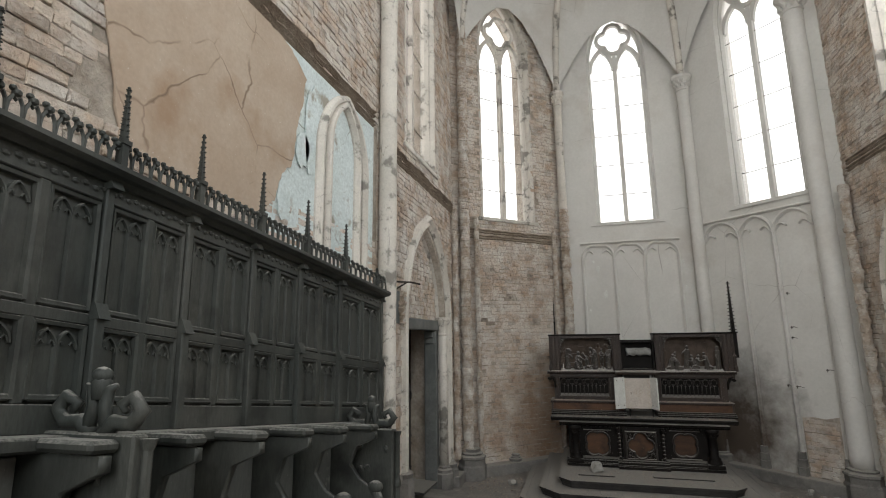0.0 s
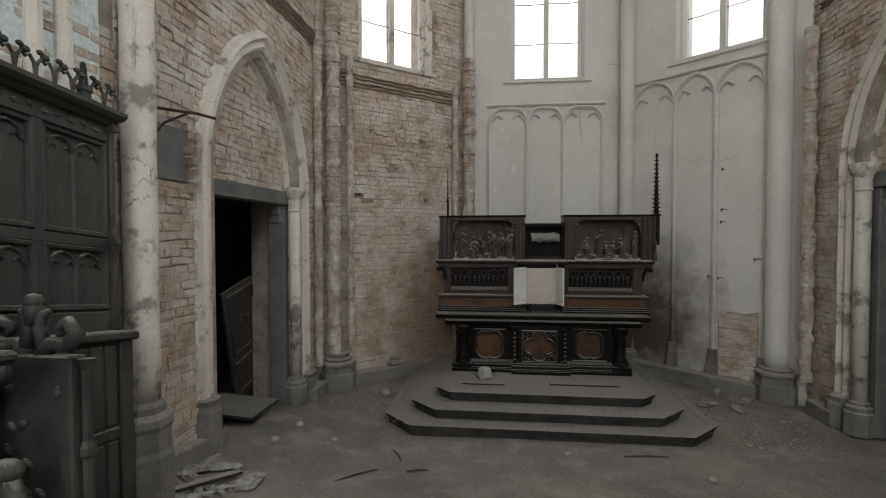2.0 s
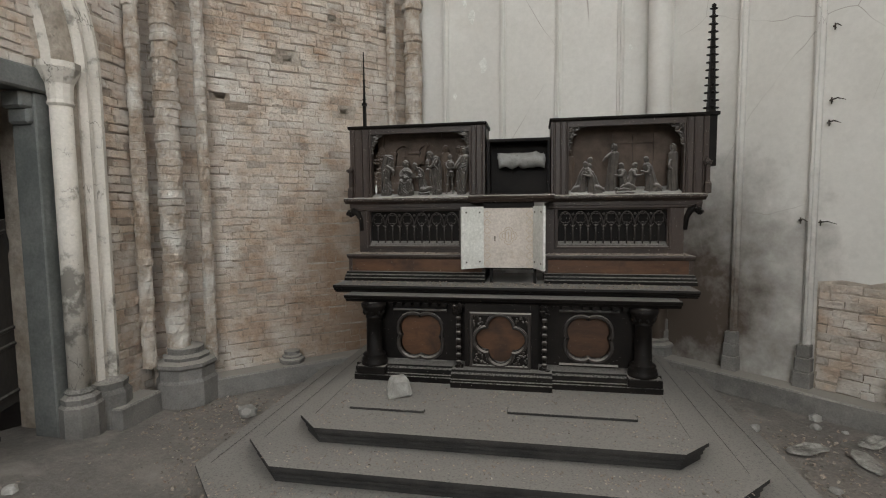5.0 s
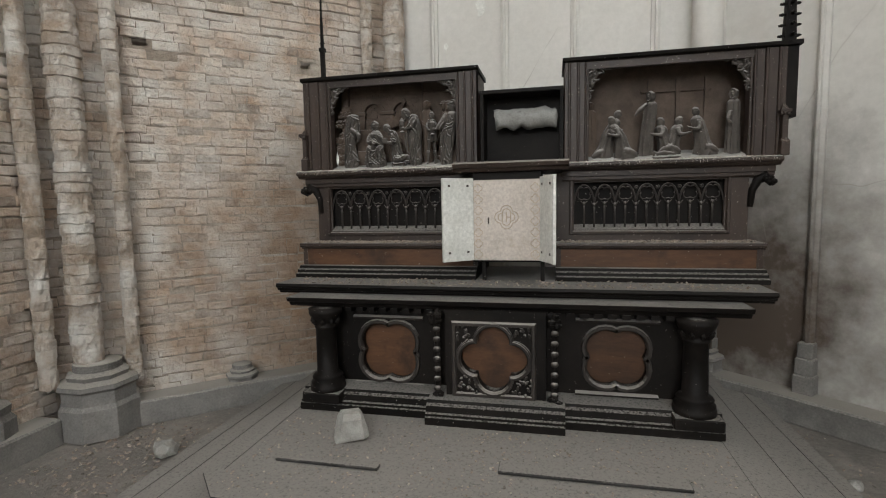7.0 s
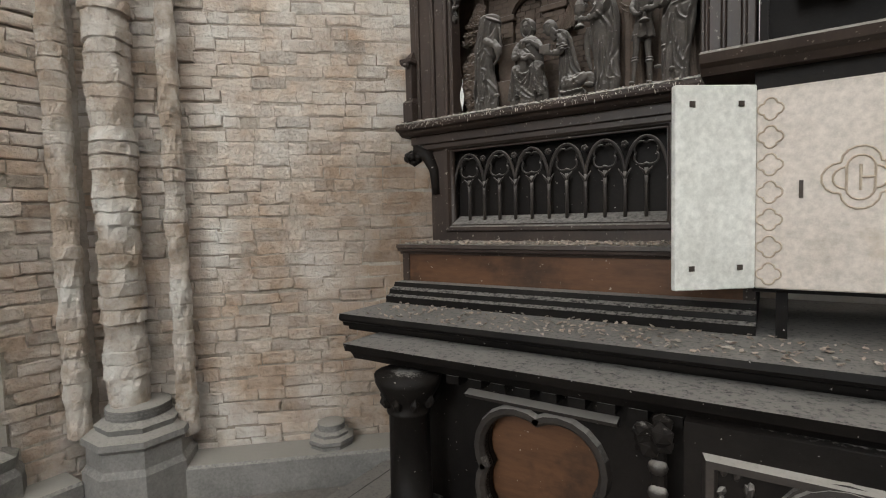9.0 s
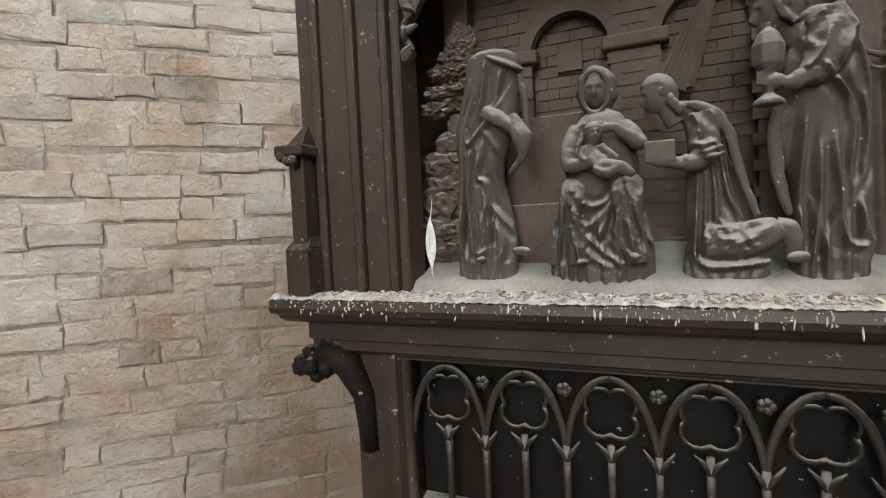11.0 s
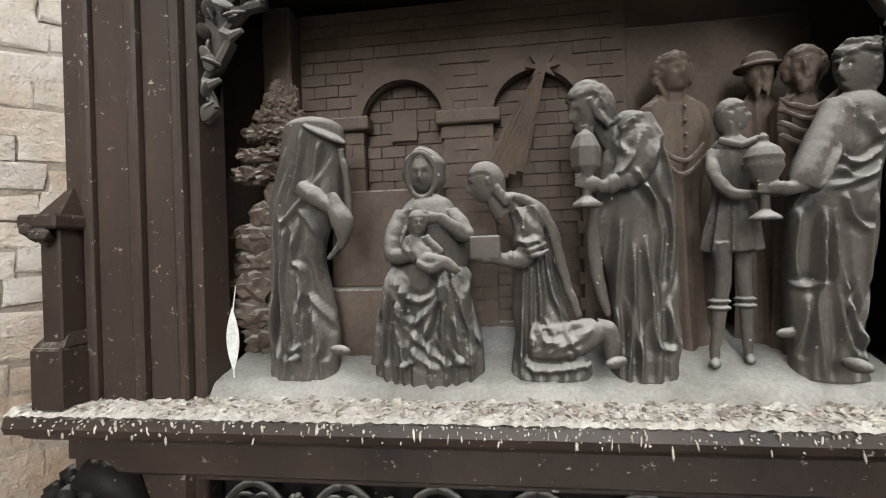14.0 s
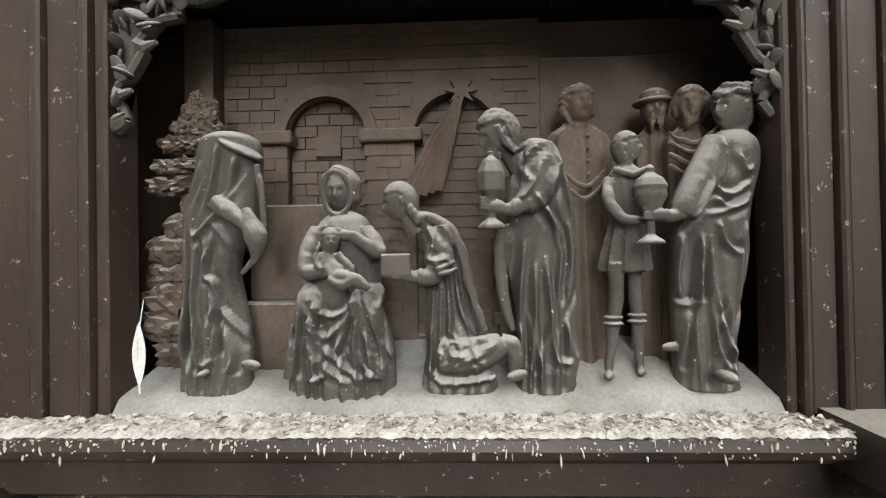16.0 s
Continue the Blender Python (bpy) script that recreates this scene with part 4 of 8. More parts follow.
# projecting middle bay with the quatrefoil
bm = plate(rect(-0.46, 0.2, 0.5, 1.1), [foil(-0.14, 0.775, 0.225, 4, 12, 0.49)], 0.17)
apart_("centre_bay", laid(bm, Matrix.Translation((0, 10.15, 0))))
apart_("quatrefoil_panel", laid(plate(rect(-0.38, 0.12, 0.49, 0.98), [], 0.02), Matrix.Translation((0, 10.24, 0))), BROWNWOOD, "scratched brown panel behind the quatrefoil")
for off, y in ((0.0, 10.14), (-0.022, 10.152)):
    bm = bmesh.new()
    add_sweep(bm, foil(-0.14, 0.775, 0.225 - 0.5 * off, 4, 12, 0.49), [(0.004, y), (-0.006, y - 0.014), (-0.018, y - 0.012), (-0.022, y + 0.004), (-0.01, y + 0.02), (0.004, y + 0.02)], I3, True)
    apart_("quatrefoil_moulding", bm, LITDUSTTRIM, "dusty lobed moulding")
bm = bmesh.new()
add_sweep(bm, [(-0.42, 0.51), (-0.42, 1.03), (0.14, 1.03), (0.14, 0.51)], [(0, 10.15), (-0.01, 10.13), (-0.028, 10.13), (-0.034, 10.15)], I3, True)
apart_("bay_frame", bm, LITDUSTTRIM)
# carved leaves in the corners of the bay
random.seed(3)
for sx in (-1, 1):
    for sz in (-1, 1):
        bm = bmesh.new()
        for k in range(16):
            u, v = random.uniform(0.09, 0.25), random.uniform(0.1, 0.24)
            if u + v < 0.3:
                continue
            c = Vector((-0.13 + sx * u, 10.145, 0.775 + sz * v))
            bmesh.ops.create_icosphere(bm, subdivisions=1, radius=0.022, matrix=Matrix.Translation(c) @ Euler((random.random() * 3, random.random() * 3, random.random() * 3)).to_matrix().to_4x4() @ Matrix.Diagonal((1, 0.5, 0.45, 1)))
        apart_("carved_foliage", bm, LITDUSTTRIM)
# columns at the ends and beaded shafts beside the bay
for x, y in ((-1.33, 10.16), (1.09, 10.16)):
    bm = add_lathe(bmesh.new(), [(0.125, 0.5), (0.125, 0.54), (0.115, 0.545), (0.12, 0.565), (0.1, 0.585), (0.11, 0.6), (0.1, 0.615), (0.075, 0.625), (0.07, 0.95), (0.078, 0.955), (0.078, 0.965), (0.07, 0.972),
                                 (0.08, 1.0), (0.1, 1.03), (0.115, 1.06), (0.118, 1.09)], x, y, 18)
    apart_("column", bm, ALTARWOOD, "black turned column", True)
    bm = bmesh.new()
    for k in range(18):
        a = 2 * math.pi * (k % 9) / 9 + (k // 9) * 0.35
        c = Vector((x + 0.085 * math.cos(a), y + 0.085 * math.sin(a), 1.0 + 0.04 * (k // 9)))
        bmesh.ops.create_icosphere(bm, subdivisions=1, radius=0.026, matrix=Matrix.Translation(c) @ Euler((0, 0.5, a)).to_matrix().to_4x4() @ Matrix.Diagonal((0.8, 0.6, 1.1, 1)))
    apart_("capital_leaves", bm)
    apart_("column_pedestal", box(x - 0.14, x + 0.14, y - 0.13, y + 0.2, 0.44, 0.51, None, 0.008))
for x in (-0.52, 0.255):
    bm = add_lathe(bmesh.new(), [(0.02, 0.5), (0.02, 1.06)], x, 10.16, 8)
    apart_("beaded_shaft", bm)
    for k in range(7):
        bm = bmesh.new()
        bmesh.ops.create_icosphere(bm, subdivisions=2, radius=0.026, matrix=Matrix.Translation((x, 10.145, 0.56 + k * 0.068)) @ Matrix.Diagonal((1, 0.9, 0.8, 1)))
        apart_("rosette", bm, LITDUSTTRIM, "", True)
    for z, r in ((0.5, 0.055), (1.05, 0.06)):
        bm = bmesh.new()
        for k in range(9):
            c = Vector((x + random.uniform(-0.03, 0.03), 10.14 + random.uniform(-0.04, 0.01), z + random.uniform(-0.04, 0.04)))
            bmesh.ops.create_icosphere(bm, subdivisions=1, radius=r * 0.5, matrix=Matrix.Translation(c) @ Matrix.Diagonal((1, 0.8, random.uniform(0.5, 1.2), 1)))
        apart_("leaf_corbel", bm)
# entablature and mensa
bm = bmesh.new()
moulding_x(bm, -1.62, 1.4, [(11.4, 1.09), (10.2, 1.09), (10.18, 1.12), (10.15, 1.13), (10.14, 1.16), (11.4, 1.16)])
apart_("entablature", bm)
for k in range(28):
    x = -1.2 + k * 0.085
    apart_("dentil", box(x, x + 0.05, 10.2, 10.3, 1.06, 1.088))
bm = bmesh.new()
moulding_x(bm, -1.79, 1.58, stepped_edge(10.29, 1.155, 1.232, 11.4, 0.06))
apart_("mensa", bm, ALTARWOOD, "altar table slab with grey dust")
# gradines over the table
GRAD = [(-1.78, -0.33), (0.27, 1.64)]
for x0, x1 in GRAD:
    bm = bmesh.new()
    moulding_x(bm, x0 - 0.01, x1 + 0.01, [(11.4, 1.23), (10.6, 1.23), (10.6, 1.262), (10.625, 1.27), (10.63, 1.29), (10.66, 1.3), (10.67, 1.32), (11.4, 1.32)])
    apart_("gradine_foot", bm, ALTARWOOD, "moulded foot with grey dust")
    apart_("gradine_board", box(x0 + 0.02, x1 - 0.02, 10.74, 11.3, 1.32, 1.455), BROWNWOOD, "brown varnished board")
    for x in (x0 + 0.012, x1 - 0.012):
        apart_("gradine_end", box(x - 0.018, x + 0.018, 10.732, 10.8, 1.32, 1.455), SPOTTED)
    bm = bmesh.new()
    moulding_x(bm, x0 - 0.02, x1 + 0.02, [(11.3, 1.45), (10.735, 1.45), (10.73, 1.462), (10.71, 1.466), (10.708, 1.478), (10.7, 1.482), (10.702, 1.498), (11.3, 1.498)])
    apart_("gradine_ledge", bm, SPOTTED, "spattered dusty ledge")
# arcaded predella under each relief
BAYS = {"l": (-1.72, -0.34, -1.6, -0.62), "r": (0.27, 1.6, 0.4, 1.45)}


def ogee_pair(bm, xa, xb, zs, zt, y):
    """One light of the blind arcade: a pointed arch of two thin ribs with a foil circle above the shaft."""
    xm, h = (xa + xb) / 2, zt - zs
    for sx, xe in ((-1, xa), (1, xb)):
        pts = []
        for i in range(9):
            f = i / 8
            pts.append((xe + (xm - xe) * (0.15 * f + 0.85 * (1 - math.cos(f * math.pi / 2))), y, zs + h * math.sin(f * math.pi / 2)))
        add_tube(bm, pts, [0.0065 - 0.0015 * abs(i - 4) / 4 for i in range(9)], 6, 1.3)
    c = (xm, zs + h * 0.56)
    ring = foil(c[0], c[1], h * 0.36, 4, 6, 0.52, math.pi / 4)
    add_tube(bm, [(u, y + 0.002, v) for u, v in ring + ring[:1]], 0.0042, 5)


for key, (x0, x1, p0, p1) in BAYS.items():
    apart_("predella_board", box(x0, x1, 10.98, 11.3, 1.49, 2.02), ALTARWOOD)
    bm = plate(rect(x0, x1, 1.49, 2.02), [rect(p0, p1, 1.585, 1.945)], 0.07)
    apart_("predella_frame", laid(bm, Matrix.Translation((0, 10.9, 0))), SPOTTED, "spattered brown oak frame")
    bm = bmesh.new()
    add_sweep(bm, [(p0, 1.585), (p0, 1.945), (p1, 1.945), (p1, 1.585)], [(0.004, 10.9), (0.012, 10.884), (0.028, 10.884), (0.036, 10.9)], I3, True)
    apart_("frame_bead", bm, SPOTTED)
    bm = bmesh.new()
    moulding_x(bm, p0 + 0.002, p1 - 0.002, [(10.975, 1.586), (10.89, 1.586), (10.975, 1.625)])
    apart_("sloping_sill", bm, STEPSTONE, "dusty sloping sill")
    n = round((p1 - p0) / 0.152)
    w = (p1 - p0) / n
    for k in range(n):
        bm = bmesh.new()
        ogee_pair(bm, p0 + k * w, p0 + (k + 1) * w, 1.775, 1.925, 10.935)
        apart_("arcade_arch", bm, LITDUSTTRIM, "small pierced tracery arch", True)
    for k in range(2 * n + 1):
        x = p0 + k * w / 2
        if 0 < k < 2 * n:
            bm = bmesh.new()
            zt = 1.79 if k % 2 == 0 else 1.8
            add_tube(bm, [(x, 10.935, 1.6), (x, 10.935, zt)], 0.0075, 6)
            for s in (-1, 1):
                add_tube(bm, [(x, 10.933, zt - 0.03), (x + s * 0.012, 10.93, zt - 0.01), (x + s * 0.026, 10.928, zt + (0.004 if k % 2 else 0.012))], [0.006, 0.005, 0.002], 5)
            apart_("arcade_shaft", bm, LITDUSTTRIM, "", True)
        if k % 2 == 0 and 0 < k < 2 * n:
            bm = bmesh.new()
            for j in range(5):
                a = 2 * math.pi * j / 5
                bmesh.ops.create_icosphere(bm, subdivisions=1, radius=0.0085, matrix=Matrix.Translation((x + 0.008 * math.cos(a), 10.928, 1.9 + 0.007 * math.sin(a))))
            apart_("arcade_rosette", bm, LITDUSTTRIM, "", True)
    # shelf above, with leaf corbel at the outer end
    s0, s1 = (x0 - 0.13, x1 + 0.02) if key == "l" else (x0 - 0.0, x1 + 0.17)
    bm = bmesh.new()
    moulding_x(bm, s0 + 0.04, s1 - 0.02, [(11.3, 1.955), (10.888, 1.955), (10.875, 1.965), (10.875, 1.985), (10.862, 1.99), (10.862, 2.035), (11.3, 2.035)])
    apart_("shelf_frieze", bm, SPOTTED)
    bm = bmesh.new()
    moulding_x(bm, s0, s1, [(11.3, 2.03), (10.84, 2.03), (10.82, 2.04), (10.812, 2.05), (10.79, 2.056), (10.785, 2.068), (10.79, 2.082), (10.8, 2.09), (11.3, 2.092)])
    apart_("shelf", bm, SPOTTED, "shelf edge spattered white")
    xo = s0 + 0.06 if key == "l" else s1 - 0.06
    sg = 1 if key == "l" else -1
    bm = bmesh.new()
    add_tube(bm, [(xo + sg * 0.1, 10.9, 1.74), (xo + sg * 0.09, 10.9, 1.86), (xo + sg * 0.06, 10.89, 1.93), (xo, 10.88, 1.965)], [0.02, 0.026, 0.034, 0.04], 8)
    for j in range(12):
        bmesh.ops.create_icosphere(bm, subdivisions=1, radius=0.021, matrix=Matrix.Translation((xo - sg * 0.005 + random.uniform(-0.04, 0.03), 10.87 + random.uniform(-0.03, 0.02), 1.935 + random.uniform(-0.035, 0.02))))
    apart_("leaf_bracket", bm, ALTARWOOD, "carved leaf bracket", True)

# relief boxes
BOXES = {"l": (-1.79, -0.335, -1.56, -0.505), "r": (0.325, 1.79, 0.5, 1.57)}
for key, (x0, x1, i0, i1) in BOXES.items():
    zt = 2.852
    apart_("box_back", box(x0 + 0.02, x1 - 0.02, 11.14, 11.3, 2.09, zt - 0.03), RELIEF)
    for a, b in ((x0, x0 + 0.03), (x1 - 0.03, x1)):
        apart_("box_side", box(a, b, 10.86, 11.3, 2.09, zt - 0.03), SPOTTED)
    bm = bmesh.new()
    moulding_x(bm, x0 - 0.015, x1 + 0.015, [(11.3, zt - 0.03), (10.85, zt - 0.03), (10.835, zt - 0.02), (10.83, zt), (11.3, zt + 0.004)])
    apart_("box_top", bm, ALTARWOOD, "flat box top with moulded edge")
    apart_("box_head", box(x0 + 0.03, x1 - 0.03, 10.866, 10.9, zt - 0.085, zt - 0.03), SPOTTED)
    # clustered mouldings each side of the opening
    for sg, edge, inner in ((1, x0, i0), (-1, x1, i1)):
        w = abs(inner - edge)
        steps_ = [(0.0, 0.16, 10.85), (0.16, 0.24, 10.842), (0.24, 0.52, 10.853), (0.52, 0.6, 10.846), (0.6, 0.84, 10.86), (0.84, 0.91, 10.853), (0.91, 1.0, 10.87)]
        for a, b, y in steps_:
            xa, xb = edge + sg * w * a, edge + sg * w * b
            bm = bmesh.new()
            add_box(bm, min(xa, xb), max(xa, xb), y, 10.95, 2.092, zt - 0.031, None, 0.004)
            apart_("jamb_moulding", bm, SPOTTED)
        # carved leaf spandrel in the upper corner
        arc = [(inner + sg * 0.17 * (1 - math.cos(a)), 2.55 + 0.23 * math.sin(a)) for a in [math.pi / 2 * i / 10 for i in range(11)]]
        cusp = [(u + sg * 0.016 * math.sin(k * 2.1), v - 0.014 * abs(math.sin(k * 1.57))) for k, (u, v) in enumerate(arc)]
        bm = laid(plate(cusp + [(inner - sg * 0.004, 2.785)], [], 0.02), Matrix.Translation((0, 10.9, 0)))
        for a, b in zip(cusp, cusp[1:]):
            add_tube(bm, [(a[0], 10.895, a[1]), (b[0], 10.895, b[1])], 0.0075, 6)
        for c in (cusp[2], cusp[5]):
            add_tube(bm, [(c[0], 10.895, c[1]), (c[0] + sg * 0.02, 10.885, c[1] - 0.012), (c[0] + sg * 0.042, 10.88, c[1] - 0.006)], [0.01, 0.009, 0.004], 6)
        for j in range(90):
            u, v = random.uniform(0.0, 0.13), random.uniform(0.56, 0.77)
            au = 0.17 * (1 - math.cos(math.asin(min(1.0, max(0.0, (v - 0.55) / 0.23)))))
            if u > au + 0.008:
                continue
            mm = Matrix.Translation((inner + sg * u, 10.89 + random.uniform(-0.016, 0.006), 2 + v)) @ Euler((random.random() * 3, random.random() * 3, random.random() * 3)).to_matrix().to_4x4()
            bmesh.ops.create_icosphere(bm, subdivisions=2, radius=random.uniform(0.011, 0.018), matrix=mm @ Matrix.Diagonal((1.2, 0.8, 0.3, 1)))
        apart_("leaf_spandrel", bm, FIGURE, "carved grey leaf spandrel")
    # ground of the relief, sloping up to the back, and dust along the edge
    bm = bmesh.new()
    nx_, ny_ = 60, 12
    g = [[bm.verts.new((i0 + 0.002 + (i1 - i0 - 0.004) * i / nx_, 10.868 + 0.27 * j / ny_, (2.1 if j else 2.085) + 0.078 * (j / ny_) ** 0.8 + 0.006 * noise.fractal(Vector((i * 0.3, j * 0.5, 7)), 1, 2, 3))) for i in range(nx_ + 1)] for j in range(ny_ + 1)]
    for j in range(ny_):
        for i in range(nx_):
            bm.faces.new((g[j][i], g[j][i + 1], g[j + 1][i + 1], g[j + 1][i]))
    apart_("relief_ground", bm, DUSTY, "dust-covered sloping ground", True)

    bm = bmesh.new()
    sx0, sx1 = (x0 - 0.06, x1 + 0.01) if key == "l" else (x0 - 0.02, x1 - 0.03)
    nx_, ny_ = 260, 12
    g = []
    for j in range(ny_ + 1):
        row = []
        for i in range(nx_ + 1):
            x, y = sx0 + (sx1 - sx0) * i / nx_, 10.791 + 0.085 * j / ny_
            h = abs(noise.fractal(Vector((x * 45, y * 45, 2)), 1, 2, 4)) * 0.009 + abs(noise.noise(Vector((x * 16, y * 20, 9)))) * 0.008
            row.append(bm.verts.new((x, y - (0.004 if j == 0 else 0) , 2.0885 + (h if j else -0.004 * random.random()))))
        g.append(row)
    for j in range(ny_):
        for i in range(nx_):
            bm.faces.new((g[j][i], g[j][i + 1], g[j + 1][i + 1], g[j + 1][i]))
    apart_("dropping_crust", bm, CAKED, "white caked bird droppings on the shelf")

# broken niche between the boxes and the tabernacle below it
apart_("niche_back", box(-0.33, 0.32, 11.2, 11.3, 2.1, 2.72), ALTARWOOD)
for z0, z1 in ((2.66, 2.69), (2.1, 2.13)):
    apart_("niche_board", box(-0.33, 0.32, 10.98, 11.25, z0, z1, None, 0.004))
for x in (-0.325, 0.295):
    apart_("niche_side", box(x, x + 0.025, 10.98, 11.25, 2.13, 2.66))
bm = bmesh.new()
pts = [(-0.215 + 0.024 * i, 11.1, 2.475 + 0.006 * math.sin(i * 0.9)) for i in range(21)]
add_tube(bm, pts, [0.078 + 0.004 * math.sin(i * 1.3) for i in range(21)], 24)
for v in bm.verts:
    v.co += Vector((0.02, 0.015, 0.02)) * noise.noise(v.co * 14)
# grey base carries the niche's shade over a pale torn paper board
SHADEPAPER = material("shade_grey_paper", (0.3, 0.3, 0.285), (0.2, 0.195, 0.185), 7.0, 90, 0.95, 0.5, 0.006, stain=(0.1, 0.09, 0.08), stain_at=(0.6, 0.7), stain_scale=9)
tagged(finish("cloth_roll", bm, SHADEPAPER, None, "", True), "pale torn paper board in the empty niche, built as a roll, greyed for shade", "cloth roll")
bm = bmesh.new()
moulding_x(bm, -0.47, 0.35, [(11.2, 2.03), (10.56, 2.03), (10.545, 2.05), (10.52, 2.06), (10.51, 2.085), (10.54, 2.1), (11.2, 2.11)])
apart_("tabernacle_cornice", bm, SPOTTED)
TAB = thing("tabernacle", "open tabernacle safe with pale doors and dusty cream front", "tabernacle")
part("casing", box(-0.33, 0.16, 10.6, 11.2, 1.37, 2.03), ALTARWOOD, TAB)
front = part("safe_front", box(-0.325, 0.155, 10.565, 10.6, 1.385, 1.97, None, 0.004), CREAM, TAB, "cream front with faded ornament")
ORN = material("faded_ornament_paint", (0.4, 0.33, 0.25), (0.45, 0.38, 0.3), 8.0, 60, 0.7, 0.1, 0.001)
for side in (-1, 1):
    for k in range(7):
        bm = bmesh.new()
        add_tube(bm, [(u, 10.563, v) for u, v in (lambda f: f + f[:1])(foil(-0.085 + side * 0.205, 1.43 + 0.08 * k, 0.032, 4, 5, 0.5))], 0.0028, 4)
        part("border_rosette", bm, ORN, front)
bm = bmesh.new()
for r in (0.085, 0.06):
    add_tube(bm, [(u, 10.563, v) for u, v in (lambda f: f + f[:1])(foil(-0.085, 1.7, r, 4, 7, 0.5))], 0.003, 4)
for dx in (-0.03, 0.0, 0.03):
    add_tube(bm, [(-0.085 + dx, 10.562, 1.665), (-0.085 + dx, 10.562, 1.735)], 0.0035, 4)
add_tube(bm, [(-0.085, 10.562, 1.7), (-0.055, 10.562, 1.7)], 0.0035, 4)
part("medallion", bm, ORN, front)
part("keyhole", box(-0.22, -0.21, 10.559, 10.566, 1.65, 1.7), IRON, front)
for name, hinge, ang in (("door_leaf", -0.33, 148), ("door_leaf", 0.16, 30)):
    m = pose(hinge, 10.575, 0, 0, 0, ang + 180 if hinge > 0 else ang + 30)
    if hinge < 0:
        m = pose(hinge, 10.575, 0, 0, 0, 180 + 38)
    else:
        m = pose(hinge, 10.575, 0, 0, 0, -68)
    leaf = part("door_leaf", box(0.0, 0.25, -0.012, 0.012, 1.385, 1.985, m, 0.003), WHITEPAINT, TAB, "chalky white open door leaf")
    for z in (1.45, 1.93):
        for u in (0.05, 0.2):
            bm = box(u - 0.008, u + 0.008, -0.016, 0.016, z - 0.008, z + 0.008, m)
            part("bolt", bm, IRON, leaf)
for x in (-0.27, 0.155):
    part("foot", box(x, x + 0.03, 10.6, 10.63, 1.23, 1.375), ALTARWOOD, TAB)


def pinnacle(x, y, z0, z1, w, name="pinnacle", mat=ALTARWOOD, n=9):
    """A slender crocketed spire on a square shaft."""
    bm = bmesh.new()
    zb = z0 + (z1 - z0) * 0.34
    add_box(bm, x - w, x + w, y - w, y + w, z0, zb)
    add_box(bm, x - w * 1.4, x + w * 1.4, y - w * 1.4, y + w * 1.4, zb - 0.03, zb)
    vs = [bm.verts.new((x + sx * w * 0.72, y + sy * w * 0.72, zb)) for sx, sy in ((-1, -1), (1, -1), (1, 1), (-1, 1))]
    top = [bm.verts.new((x + sx * w * 0.2, y + sy * w * 0.2, z1)) for sx, sy in ((-1, -1), (1, -1), (1, 1), (-1, 1))]
    for i in range(4):
        bm.faces.new((vs[i], vs[(i + 1) % 4], top[(i + 1) % 4], top[i]))
    bm.faces.new(top)
    for k in range(n):
        f = (k + 0.6) / n
        r = w * (0.85 * (1 - f) + 0.32)
        for sx, sy in ((-1, 0), (1, 0), (0, 1), (0, -1)):
            c = Vector((x + sx * r, y + sy * r, zb + (z1 - zb) * f))
            bmesh.ops.create_icosphere(bm, subdivisions=1, radius=0.42 * w, matrix=Matrix.Translation(c) @ Euler((0, 0, math.atan2(sy, sx))).to_matrix().to_4x4() @ Matrix.Diagonal((1.3, 0.8, 0.6, 1)))
    bmesh.ops.create_icosphere(bm, subdivisions=1, radius=0.5 * w, matrix=Matrix.Translation((x, y, z1)))
    return bm


apart_("spire", pinnacle(1.81, 10.9, 2.35, 3.84, 0.046, n=14), ALTARWOOD, "tall crocketed spire")
apart_("spire", pinnacle(-1.66, 10.98, 2.85, 3.66, 0.016, n=8), ALTARWOOD, "thin broken spire")
# little buttress at each end of the boxes
for sx, x in ((-1, -1.775), (1, 1.775)):
    bm = bmesh.new()
    add_box(bm, x - 0.028, x + 0.028, 10.79, 10.86, 2.092, 2.19, None, 0.004)
    for a, b, z in ((0.028, 0.016, 2.19), (0.022, 0.014, 2.395)):
        v = [bm.verts.new((x + sx2 * a, 10.825 + sy2 * a, z)) for sx2, sy2 in ((-1, -1), (1, -1), (1, 1), (-1, 1))]
        t = [bm.verts.new((x + sx2 * b * 0.3, 10.85 + sy2 * b * 0.2, z + 0.05)) for sx2, sy2 in ((-1, -1), (1, -1), (1, 1), (-1, 1))]
        for i in range(4):
            bm.faces.new((v[i], v[(i + 1) % 4], t[(i + 1) % 4], t[i]))
        bm.faces.new(t)
    add_box(bm, x - 0.018, x + 0.018, 10.805, 10.86, 2.19, 2.385, None, 0.003)
    add_box(bm, x - 0.038, x + 0.03, 10.785, 10.86, 2.375, 2.398, None, 0.004)
    for j in range(6):
        bmesh.ops.create_icosphere(bm, subdivisions=1, radius=0.012, matrix=Matrix.Translation((x + random.uniform(-0.03, 0.02), 10.79 + random.uniform(-0.01, 0.02), 2.37 + random.uniform(-0.012, 0.01))))
    apart_("buttress", bm, SPOTTED, "small spattered buttress")

# ---- carved figures in the relief boxes ----
VOXEL = [0.0018]
